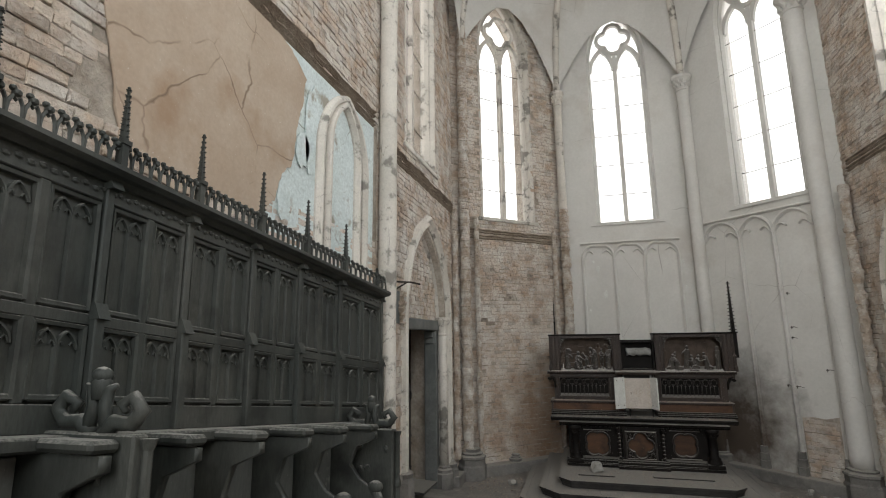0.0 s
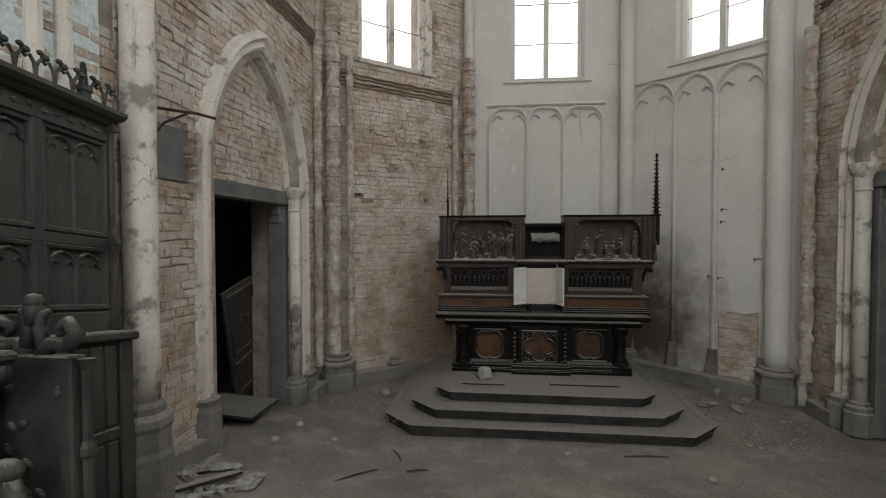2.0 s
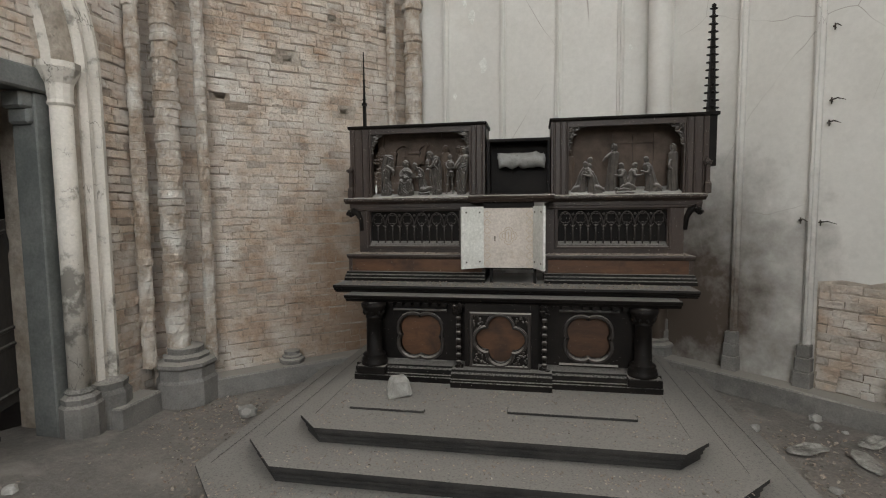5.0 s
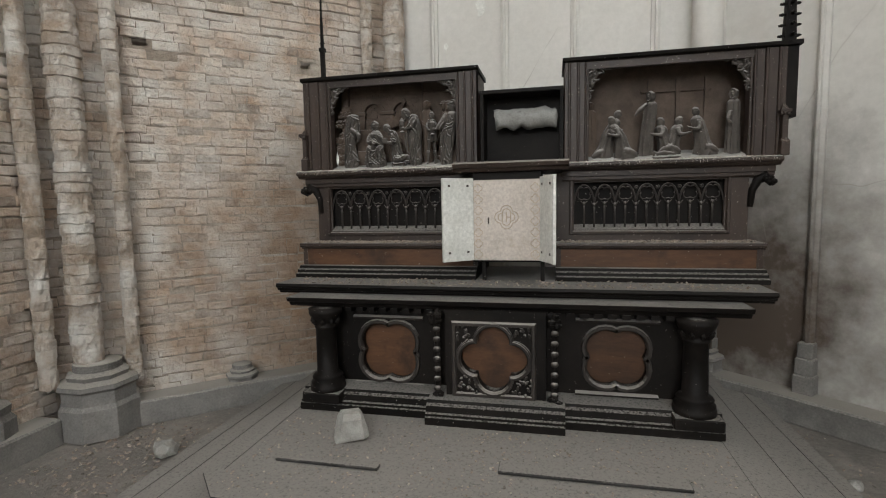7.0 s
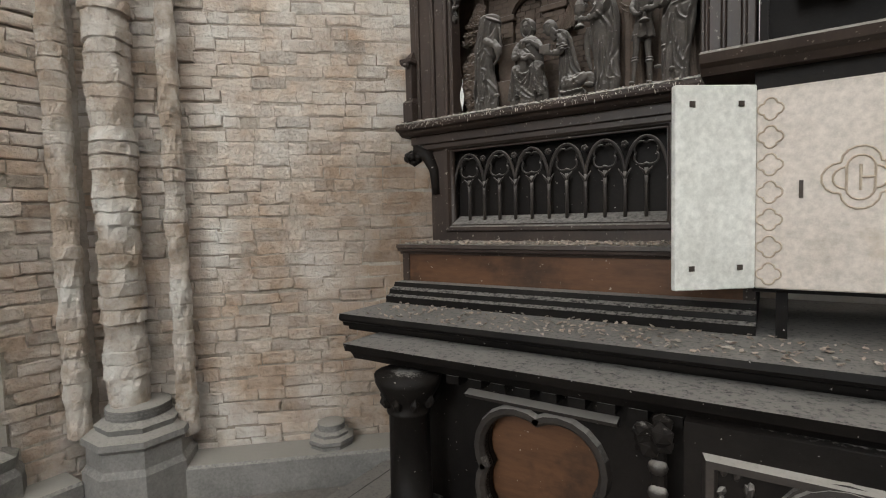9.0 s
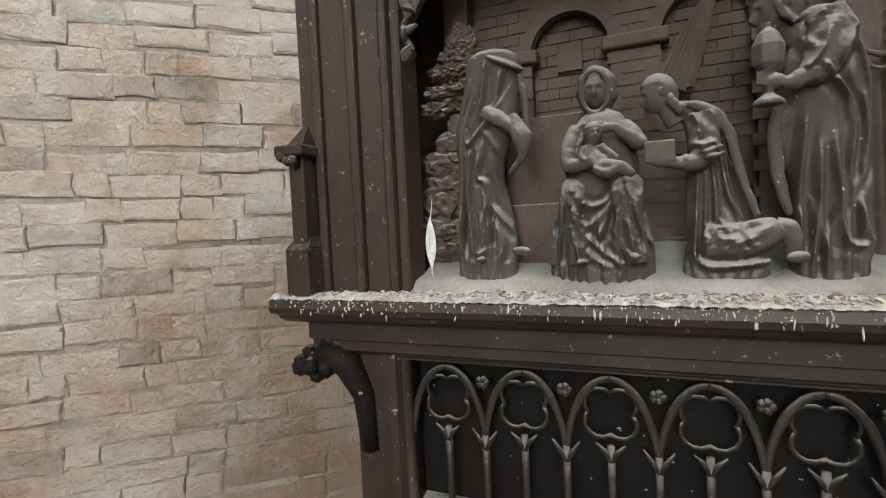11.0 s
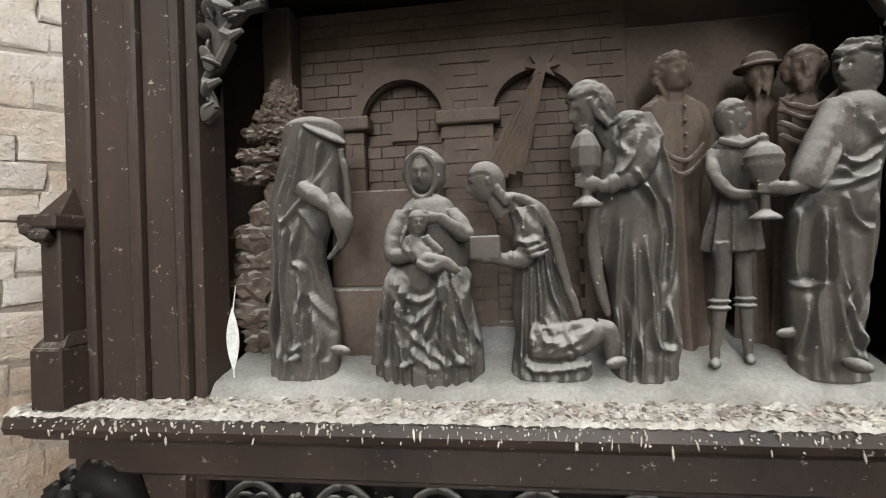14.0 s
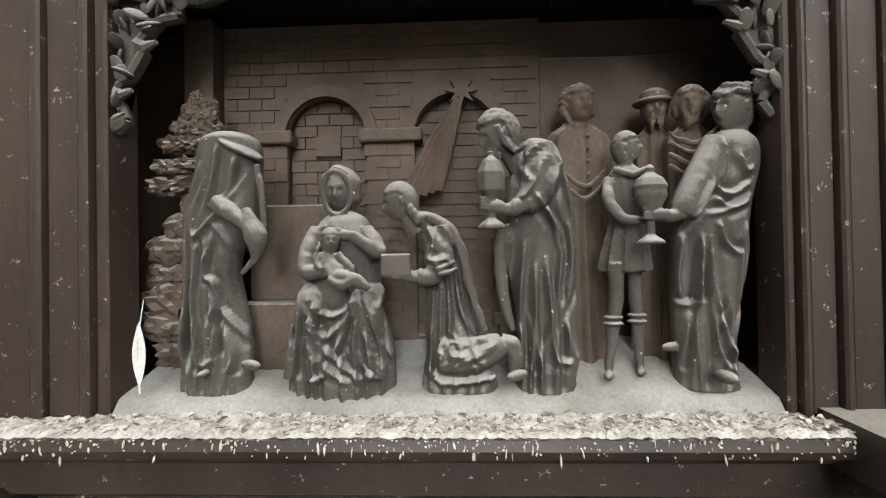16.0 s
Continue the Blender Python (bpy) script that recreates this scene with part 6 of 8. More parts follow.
pleat(bm, [(-1.049, 2.167), (-1.019, 2.163), (-0.979, 2.183)])
pleat(bm, [(-1.044, 2.355), (-1.031, 2.304), (-1.023, 2.262)])
limb(bm, [(-1.063, 10.893, 2.306), (-1.072, 10.888, 2.287), (-1.093, 10.883, 2.286), (-1.117, 10.876, 2.289)], [0.024, 0.021, 0.016, 0.012])
crosswise(bm, [(-1.089, 10.884, 2.286)], 0.014)
hand_(bm, (-1.124, 10.874, 2.29), (-1, -0.1, 0.35), 0.011)
for k in range(3):
    limb(bm, [(x + 0.004 * k, y - 0.002, z - 0.009 * k) for x, y, z in ((-1.083, 10.9, 2.315), (-1.065, 10.872, 2.308), (-1.044, 10.9, 2.316))], [0.004, 0.0055, 0.004], 8)
add_box(bm, (-1.146, 10.868, 2.306)[0], (-1.103, 10.868, 2.305)[0], 10.866, 10.886, (-1.123, 10.868, 2.288)[2], (-1.123, 10.868, 2.322)[2], None, 0.002)
head(bm, (-1.124, 10.935, 2.406), -80, 16, 0.03, hair=0.12)
for k in range(6):
    ball(bm, ((-1.101, 10.93, 2.392)[0] + 0.006 * (k % 3) - 0.006, 10.918 + 0.004 * (k // 3), (-1.101, 10.93, 2.392)[2] - 0.008 * (k % 3)), 0.007, (1, 1, 1.5))
limb(bm, [(-1.082, 10.92, 2.381), (-1.052, 10.91, 2.366), (-1.03, 10.905, 2.33), (-1.013, 10.905, 2.253), (-0.995, 10.908, 2.198)], [0.01, 0.012, 0.011, 0.01, 0.007])
statue(bm, "grey kneeling bald king figure offering a casket")

# standing bearded king with a covered cup
bm = bmesh.new()
rows = [(2.122, -0.902, 0.047), (2.159, -0.896, 0.047), (2.201, -0.9, 0.046), (2.244, -0.9, 0.048), (2.287, -0.904, 0.053), (2.33, -0.906, 0.054), (2.374, -0.905, 0.054), (2.419, -0.906, 0.049), (2.463, -0.906, 0.037), (2.486, -0.906, 0.029), (2.499, -0.909, 0.019), (2.504, -0.913, 0.009)]
cloth = robe(bm, rows)
limb(bm, [(-0.905, 10.915, 2.483), (-0.906, 10.9, 2.44), (-0.921, 10.89, 2.408), (-0.938, 10.884, 2.392)], [0.036, 0.042, 0.035, 0.024], 18)
bm.verts.ensure_lookup_table()
gather(bm, rows, 8, 4)
pleat(bm, [(-0.911, 2.489), (-0.937, 2.457), (-0.927, 2.426)])
pleat(bm, [(-0.886, 2.473), (-0.868, 2.42), (-0.856, 2.301), (-0.881, 2.226)])
pleat(bm, [(-0.88, 2.455), (-0.899, 2.387), (-0.88, 2.335), (-0.891, 2.211)])
pleat(bm, [(-0.934, 2.336), (-0.942, 2.236), (-0.938, 2.134)])
pleat(bm, [(-0.903, 2.31), (-0.898, 2.236), (-0.89, 2.158), (-0.858, 2.151)])
pleat(bm, [(-0.919, 2.302), (-0.919, 2.203), (-0.91, 2.13)])
pleat(bm, [(-0.873, 2.219), (-0.864, 2.17), (-0.854, 2.153)])
pleat(bm, [(-0.954, 2.354), (-0.96, 2.294), (-0.957, 2.236), (-0.948, 2.195)])
pleat(bm, [(-0.922, 2.409), (-0.893, 2.369), (-0.885, 2.323)])
pleat(bm, [(-0.906, 2.465), (-0.923, 2.422), (-0.949, 2.396)])
pleat(bm, [(-0.869, 2.369), (-0.863, 2.31), (-0.874, 2.252)])
pleat(bm, [(-0.93, 2.228), (-0.924, 2.171), (-0.929, 2.13)])
limb(bm, [(-0.93, 10.886, 2.398), (-0.95, 10.876, 2.388), (-0.968, 10.872, 2.384)], [0.02, 0.016, 0.011])
crosswise(bm, [(-0.946, 10.877, 2.39), (-0.951, 10.876, 2.388)], 0.0145)
hand_(bm, (-0.976, 10.87, 2.389), (-0.8, -0.2, 0.25), 0.0125)
x, y, z = (-0.984, 10.872, 2.418)
add_lathe(bm, [(0.021, z - 0.062), (0.019, z - 0.055), (0.007, z - 0.046), (0.006, z - 0.02), (0.012, z - 0.012), (0.02, z - 0.004), (0.021, z + 0.022), (0.013, z + 0.04), (0.004, z + 0.048), (0.005, z + 0.055)], x, y, 6)
limb(bm, [(-0.965, 10.92, 2.365), (-0.97, 10.918, 2.304), (-0.962, 10.918, 2.235), (-0.951, 10.92, 2.198)], [0.012, 0.014, 0.012, 0.005])
head(bm, (-0.969, 10.925, 2.509), -72, 22, 0.034, beard=0.6, hair=0.6)
for k in range(7):
    limb(bm, [(a - 0.003 * k, b - 0.004 * k + 0.01, c - 0.002 * k) for a, b, c in ((-0.955, 10.915, 2.53), (-0.941, 10.915, 2.503), (-0.928, 10.915, 2.489))], [0.006, 0.007, 0.004], 6)
foot_(bm, *(-0.944, 10.885, 2.132), -45, 0.021)
statue(bm, "grey bearded standing king figure with a covered cup")

# attendants behind
bm = standing(-0.825, 11.035, 2.13, 0.487, 0.05, 10, "", seed=4, shoulder=0.055, hair=0.7)
for z in (2.46, 2.44):
    limb(bm, [(-0.862, 10.99, z), (-0.825, 10.98, z - 0.03), (-0.79, 10.99, z)], [0.004, 0.006, 0.004], 6)
for k in range(5):
    ball(bm, (-0.815, 10.998, 2.52 - 0.022 * k), 0.0045, sub=1)
statue(bm, "brown youth figure standing against the relief's ground", RELIEF)
bm = standing(-0.692, 11.045, 2.14, 0.465, 0.045, -10, "", seed=6, beard=0.35, hat=True)
statue(bm, "brown hooded man figure standing at the back", RELIEF)
bm = standing(-0.648, 11.0, 2.125, 0.475, 0.052, -22, "", seed=7, beard=0.4, hair=0.5)
for k, z in enumerate((2.515, 2.50, 2.48, 2.46)):
    limb(bm, [(-0.695, 10.97, z), (-0.66, 10.945, z - 0.022), (-0.615, 10.95, z + 0.012)], [0.005, 0.007, 0.005], 6)
statue(bm, "brown bearded man figure in a draped cloak", RELIEF)

# page boy with bare knees
bm = bmesh.new()
drape(bm, [(2.288, -0.772, 10.95, 0.044, 0.032), (2.33, -0.77, 10.95, 0.036, 0.029), (2.37, -0.768, 10.95, 0.03, 0.026), (2.42, -0.768, 10.95, 0.034, 0.026), (2.445, -0.768, 10.95, 0.028, 0.022), (2.46, -0.768, 10.95, 0.013, 0.013)], 7, 0.16, 0.1, 3, 48)
for x, dx, y in ((-0.792, -0.012, 10.935), (-0.755, 0.008, 10.962)):
    limb(bm, [(x, y, 2.3), (x, y - 0.004, 2.25), (x + dx * 0.5, y, 2.2), (x + dx, y + 0.004, 2.13)], [0.018, 0.0155, 0.0145, 0.009])
    for z in (2.215, 2.205):
        ball(bm, (x + dx * 0.4, y, z), 0.0165, (1, 1, 0.25))
    foot_(bm, x + dx, y, 2.12, -20, 0.017)
limb(bm, [(-0.798, 10.94, 2.435), (-0.804, 10.92, 2.4), (-0.785, 10.905, 2.37), (-0.745, 10.9, 2.368)], [0.014, 0.013, 0.011, 0.007])
limb(bm, [(-0.738, 10.94, 2.43), (-0.735, 10.915, 2.405), (-0.752, 10.905, 2.4)], [0.013, 0.011, 0.007])
hand_(bm, (-0.738, 10.898, 2.37), (1, -0.1, 0), 0.009)
hand_(bm, (-0.758, 10.903, 2.402), (-1, 0, 0.2), 0.009)
head(bm, (-0.768, 10.945, 2.487), 68, -6, 0.023, hair=0.5)
add_tube(bm, [(-0.795, 10.925, 2.45), (-0.768, 10.918, 2.44), (-0.742, 10.925, 2.45)], 0.006, 6)
statue(bm, "grey page boy figure in a short tunic")

# man at the end of the group holding a lidded urn, seen partly from behind
bm = bmesh.new()
rows = [(2.126, -0.658, 0.045), (2.167, -0.66, 0.045), (2.233, -0.658, 0.049), (2.283, -0.652, 0.054), (2.326, -0.648, 0.056), (2.369, -0.644, 0.053), (2.412, -0.636, 0.052), (2.455, -0.622, 0.047), (2.486, -0.615, 0.039), (2.501, -0.612, 0.027), (2.509, -0.612, 0.016), (2.514, -0.612, 0.008)]
cloth = robe(bm, rows)
limb(bm, [(-0.645, 10.915, 2.487), (-0.674, 10.9, 2.433), (-0.699, 10.888, 2.389), (-0.709, 10.885, 2.372)], [0.03, 0.034, 0.034, 0.026], 18)
bm.verts.ensure_lookup_table()
gather(bm, rows, 7, 5)
pleat(bm, [(-0.643, 2.487), (-0.642, 2.448), (-0.654, 2.41)])
pleat(bm, [(-0.657, 2.416), (-0.632, 2.404), (-0.601, 2.423)])
pleat(bm, [(-0.656, 2.401), (-0.631, 2.385), (-0.599, 2.406)])
pleat(bm, [(-0.666, 2.373), (-0.641, 2.379), (-0.6, 2.395)])
pleat(bm, [(-0.651, 2.364), (-0.643, 2.331), (-0.62, 2.312)])
pleat(bm, [(-0.661, 2.427), (-0.687, 2.382), (-0.707, 2.345)])
pleat(bm, [(-0.725, 2.242), (-0.7, 2.236), (-0.68, 2.24)])
pleat(bm, [(-0.673, 2.34), (-0.678, 2.282), (-0.68, 2.24)])
pleat(bm, [(-0.662, 2.34), (-0.66, 2.266), (-0.645, 2.201), (-0.628, 2.158)])
pleat(bm, [(-0.689, 2.232), (-0.701, 2.17), (-0.708, 2.132)])
pleat(bm, [(-0.659, 2.234), (-0.656, 2.17), (-0.634, 2.135)])
pleat(bm, [(-0.607, 2.363), (-0.619, 2.306), (-0.62, 2.233)])
pleat(bm, [(-0.62, 2.465), (-0.61, 2.439), (-0.598, 2.447)])
pleat(bm, [(-0.697, 2.349), (-0.704, 2.283), (-0.702, 2.244)])
limb(bm, [(-0.704, 10.885, 2.38), (-0.724, 10.88, 2.372), (-0.738, 10.878, 2.374)], [0.018, 0.014, 0.011])
hand_(bm, (-0.745, 10.877, 2.374), (-1, -0.1, 0.1), 0.011)
x, y, z = (-0.754, 10.885, 2.392)
add_lathe(bm, [(0.021, z - 0.062), (0.019, z - 0.057), (0.006, z - 0.048), (0.006, z - 0.02), (0.016, z - 0.006), (0.024, z + 0.01), (0.0225, z + 0.02), (0.025, z + 0.024), (0.019, z + 0.036), (0.006, z + 0.045), (0.007, z + 0.052), (0.002, z + 0.058)], x, y, 16)
head(bm, (-0.615, 10.93, 2.542), -60, 6, 0.034, hair=0.35)
for k in range(26):
    a, b = random.uniform(-1.3, 1.2), random.uniform(0.1, 1.2)
    p = (-0.612, 10.925, 2.544)
    ball(bm, (p[0] + 0.031 * math.sin(a), p[1] - 0.022 * math.cos(a) * math.cos(b), p[2] + 0.012 + 0.022 * math.sin(b)), 0.007, (1, 1, 0.7), (0, random.uniform(-40, 40), 0), 1)
foot_(bm, *(-0.663, 10.875, 2.131), 10, 0.023)
foot_(bm, *(-0.704, 10.93, 2.165), -70, 0.018)
statue(bm, "grey robed man figure holding a lidded urn")

# rocks, tree, throne, stable wall with arches and star
def relief_thing(name, bm, label, cat, mat=RELIEF, smooth=False):
    return tagged(finish(name, bm, mat, None, "", smooth), label, cat)


ROCKS = thing("rock_stack", "stacked brown stones at the edge of the relief", "rocks")
for k, (x, z, w) in enumerate(((-1.575, 2.15, 0.05), (-1.58, 2.2, 0.052), (-1.582, 2.245, 0.052), (-1.585, 2.29, 0.05), (-1.58, 2.335, 0.047), (-1.567, 2.375, 0.04), (-1.552, 2.41, 0.03))):
    for e in (-0.5, 0.5):
        bm = bmesh.new()
        ball(bm, (x + 0.075 + e * w + random.uniform(-0.008, 0.008), 11.0 + random.uniform(-0.01, 0.01), z), w * 0.66, (1.3, 0.8, 0.85 * 0.05 / w), (0, random.uniform(-8, 8), 0), 3, 0.5)
        part("stone", bm, RELIEF, ROCKS)
bm = bmesh.new()
add_tube(bm, [(-1.53, 11.05, 2.38), (-1.535, 11.05, 2.6)], 0.012, 7)
for k, (x, z, w) in enumerate(((-1.56, 2.45, 0.062), (-1.555, 2.485, 0.055), (-1.553, 2.52, 0.048), (-1.545, 2.55, 0.036), (-1.54, 2.575, 0.026), (-1.537, 2.595, 0.02))):
    for j in range(4):
        ball(bm, (x + (j - 1.5) * w * 0.45, 11.03 + random.uniform(-0.012, 0.008), z + random.uniform(-0.004, 0.006)), w * 0.5, (1.1, 0.9, 0.8 * 0.04 / w), (0, random.uniform(-18, 18), 0), 3, 0.7)
bmesh.ops.translate(bm, verts=bm.verts, vec=(0.065, -0.03, 0))
relief_thing("carved_tree", bm, "carved tree with layered foliage beside the stones", "carved tree", RELIEF)
bm = bmesh.new()
add_box(bm, -1.41, -1.27, 10.98, 11.1, 2.12, 2.24, None, 0.003)
add_box(bm, -1.405, -1.24, 11.03, 11.1, 2.24, 2.415, None, 0.003)
relief_thing("throne_block", bm, "plain block seat behind the mother figure", "seat", RELIEF)

WALLR = thing("stable_wall", "brown carved brick wall with two blind arches", "relief wall")
ARCHES = [(-1.36, -1.205, 2.55, 2.637), (-1.115, -0.96, 2.55, 2.637)]
holes = [pointed(a, b, 2.16, s, t, 8) for a, b, s, t in ARCHES]
for h in holes:
    r0 = (h[-1][0] - h[0][0]) / 2
    for i, (u, v) in enumerate(h):
        if v > 2.55:
            um = (h[0][0] + h[-1][0]) / 2
            a = math.pi * (1 - (i - 1) / (len(h) - 3))
            h[i] = (um + r0 * math.cos(a), 2.55 + r0 * 1.05 * math.sin(a))
bm = plate(rect(-1.53, -0.88, 2.14, 2.775), holes, 0.03)
part("wall_slab", laid(bm, Matrix.Translation((0, 11.1, 0))), RELIEF, WALLR)
bm = bmesh.new()
for row in range(26):
    z = 2.16 + row * 0.0236
    x = -1.475 - (row % 2) * 0.024
    while x < -0.9:
        xa, xb = max(x, -1.475), min(x + 0.046, -0.885)
        inside = any(a - 0.012 < (xa + xb) / 2 < b + 0.012 and z < t + 0.03 for a, b, s, t in ARCHES)
        if xb - xa > 0.012:
            y = 11.133 if inside else 11.097
            add_box(bm, xa + 0.0009, xb - 0.0009, y - random.uniform(0, 0.002), y + (0.004 if inside else 0.016), z + 0.0009, z + 0.0224)
        x += 0.048
part("carved_bricks", bm, RELIEF, WALLR)["kind"] = "stuff"
for h in holes:
    bm = bmesh.new()
    add_sweep(bm, [p for p in h if p[1] > 2.54], [(0.0, 11.088), (0.0, 11.12), (0.022, 11.12), (0.022, 11.086)], I3)
    part("arch_ring", bm, RELIEF, WALLR)
for xa, xb in ((-1.42, -1.345), (-1.22, -1.1)):
    part("impost", box(xa, xb, 11.08, 11.12, 2.54, 2.565, None, 0.003), RELIEF, WALLR)
part("corner_post", box(-1.535, -1.48, 11.05, 11.13, 2.14, 2.775, None, 0.004), RELIEF, WALLR)
bm = bmesh.new()
star = []
for i in range(16):
    a, r = math.pi * i / 8, 0.03 if i % 2 == 0 else 0.012
    star.append((-1.025 + r * math.sin(a), 2.63 + r * math.cos(a)))
bm = laid(plate(star, [], 0.012), Matrix.Translation((0, 11.07, 0)))
for k in range(6):
    f = k / 5 - 0.5
    add_tube(bm, [(-1.03 + 0.008 * f, 11.075, 2.615), (-1.065 + 0.04 * f, 11.07, 2.53), (-1.105 + 0.07 * f, 11.07, 2.43 + 0.02 * f)], [0.004, 0.006, 0.008], 6)
part("star_with_rays", bm, RELIEF, WALLR)
part("side_wall", box(-0.88, -0.575, 11.11, 11.135, 2.14, 2.7, None, 0.003), RELIEF, WALLR)
part("window_opening", box(-1.31, -1.26, 11.118, 11.124, 2.52, 2.56), RELIEF, WALLR)

# the left relief stands a little wider and higher in its box
SPREAD = Matrix.Translation((-1.565 + 1.56 * 1.075, 0, 2.112 - 2.1 * 1.04)) @ Matrix.Diagonal((1.075, 1, 1.04, 1))
for ob in [o for o in scene.objects if o.type == "MESH" and (o.name.split(".")[0] in ("statue", "rock_stack", "carved_tree", "throne_block") or o.parent in (WALLR, ROCKS))]:
    ob.data.transform(SPREAD)

VOXEL[0] = 0.0036
# figures of the other relief
bm = standing(0.52, 11.04, 2.14, 0.42, 0.06, 15, "", RELIEF, 21, hair=0.5)
statue(bm, "brown figure standing at the side of the nativity", RELIEF)


def kneeler(x, y, z0, h, sg, label, seed, lean=0.05, mat=FIGURE, **face):
    """A kneeling figure that faces along sg."""
    bm = bmesh.new()
    drape(bm, [(z0 - 0.01, x - sg * 0.03, y, 0.09, 0.045), (z0 + 0.1 * h, x - sg * 0.03, y, 0.08, 0.045), (z0 + 0.3 * h, x - sg * 0.01, y, 0.055, 0.042), (z0 + 0.55 * h, x + sg * 0.01, y, 0.047, 0.038),
               (z0 + 0.74 * h, x + sg * lean, y, 0.045, 0.035), (z0 + 0.83 * h, x + sg * lean * 1.2, y, 0.024, 0.024)], 6, 0.2, 0.3, seed, 56, sg * 0.6)
    limb(bm, [(x + sg * lean * 0.8, y - 0.03, z0 + 0.72 * h), (x + sg * 0.03, y - 0.05, z0 + 0.55 * h), (x + sg * 0.085, y - 0.05, z0 + 0.58 * h)], [0.024, 0.022, 0.01])
    hand_(bm, (x + sg * 0.09, y - 0.05, z0 + 0.58 * h), (sg, 0, 0.4))
    head(bm, (x + sg * lean * 1.5, y - 0.01, z0 + 0.92 * h), sg * 75, 15, 0.028, **face)
    limb(bm, [(x - sg * 0.02, y - 0.03, z0 + 0.06), (x - sg * 0.07, y - 0.03, z0 + 0.05), (x - sg * 0.11, y - 0.03, z0 + 0.02)], [0.036, 0.03, 0.015])
    return statue(bm, label, mat, "relief figures")


kneeler(0.64, 10.96, 2.11, 0.36, 1, "grey crouching figure of the nativity relief", 31, hair=0.5)
kneeler(0.74, 10.93, 2.11, 0.31, -1, "grey kneeling figure with bent head", 32, hair=0.4)
bm = standing(0.92, 10.98, 2.12, 0.48, 0.06, -50, "", FIGURE, 33, lean=0.03, hood=True)
limb(bm, [(0.91, 10.94, 2.5), (0.86, 10.91, 2.46), (0.83, 10.91, 2.42)], [0.024, 0.02, 0.01])
statue(bm, "grey hooded man figure leaning over the manger")
for k, x in enumerate((1.05, 1.12)):
    kneeler(x, 11.0, 2.13, 0.27, 1 if k else -1, "grey small praying angel figure", 40 + k, 0.02, hair=0.6)
kneeler(1.29, 10.95, 2.12, 0.34, -1, "grey kneeling crowned figure in a long cloak", 45, 0.03, hair=0.3)
bm = standing(1.5, 10.96, 2.11, 0.47, 0.055, -35, "", FIGURE, 47, hood=True)
limb(bm, [(1.47, 10.92, 2.42), (1.45, 10.9, 2.36), (1.48, 10.895, 2.33)], [0.022, 0.02, 0.01])
statue(bm, "grey veiled standing figure of the nativity relief")
bm = bmesh.new()
limb(bm, [(0.98, 10.9, 2.135), (1.03, 10.89, 2.145), (1.1, 10.89, 2.135)], [0.014, 0.02, 0.012])
head(bm, (0.965, 10.9, 2.145), 30, 0, 0.015, hair=0.2)
for k in range(10):
    ball(bm, (0.96 + 0.018 * k, 10.9 + random.uniform(-0.02, 0.02), 2.11), 0.022, (1.4, 1, 0.5), (0, random.uniform(-20, 20), 0), 2, 0.4)
statue(bm, "grey infant figure lying on straw")
bm = laid(plate(pointed(0.52, 0.85, 2.16, 2.5, 2.66, 8), [], 0.02), Matrix.Translation((0, 11.115, 0)))
boards = thing("stable_boards", "brown carved stable boards behind the nativity", "relief wall")
part("arch_panel", bm, RELIEF, boards)
part("beam", box(0.9, 1.4, 11.12, 11.137, 2.62, 2.64), RELIEF, boards)
for k in range(3):
    part("board", box(0.95 + 0.2 * k, 0.98 + 0.2 * k, 11.115, 11.138, 2.15, 2.72), RELIEF, boards)

# droppings and husks along the shelf, and a feather
random.seed(5)


def scatter(name, x0, x1, y0, y1, z, count, size, mat, label, cat, lift=0.0):
    bm = bmesh.new()
    for k in range(count):
        x, y = random.uniform(x0, x1), random.uniform(y0, y1)
        s = size * random.uniform(0.5, 1.5)
        m = Matrix.Translation((x, y, z + lift * random.random() + 0.2 * s)) @ Euler((random.uniform(-0.5, 0.5), random.uniform(-0.5, 0.5), random.random() * 6.3)).to_matrix().to_4x4()
        pts = [bm.verts.new(m @ Vector((s * random.uniform(0.6, 1.2) * math.cos(a), s * 0.6 * math.sin(a), random.uniform(-0.15, 0.25) * s))) for a in (0, 1.2, 2.4, 3.7, 5.0)]
        low = [bm.verts.new(v.co - Vector((0, 0, 0.18 * s))) for v in pts]
        bm.faces.new(pts)
        bm.faces.new(low[::-1])
        for i in range(5):
            bm.faces.new((pts[i], low[i], low[(i + 1) % 5], pts[(i + 1) % 5]))
    ob = finish(name, bm, mat)
    return tagged(ob, label, cat, "", "stuff")


for a, b in ((-1.84, -0.36), (0.3, 1.72)):
    scatter("droppings", a, b, 10.79, 10.865, 2.089, 1700, 0.0045, DROPPINGS, "white bird droppings caked along the shelf", "droppings", 0.006)
    scatter("husks", a, b, 10.795, 10.87, 2.089, 600, 0.005, CHIPS, "grey husks and feathers littering the shelf", "litter", 0.008)
bm = bmesh.new()
for k in range(560):
    x = random.choice((random.uniform(-1.85, -0.34), random.uniform(0.28, 1.74)))
    l = random.uniform(0.002, 0.022) * random.random() ** 3
    z = 2.084 - 0.024 * random.random() ** 1.8
    w = random.uniform(0.0006, 0.0022)
    bmesh.ops.create_icosphere(bm, subdivisions=1, radius=1.0, matrix=Matrix.Translation((x, 10.786, z - l / 2)) @ Euler((0, random.uniform(-0.3, 0.3), 0)).to_matrix().to_4x4() @ Matrix.Diagonal((w, 0.0025, l / 2 + 0.0012, 1)))
tagged(finish("dropping_streaks", bm, DROPPINGS), "white streaks running down the shelf edge", "droppings", "", "stuff")
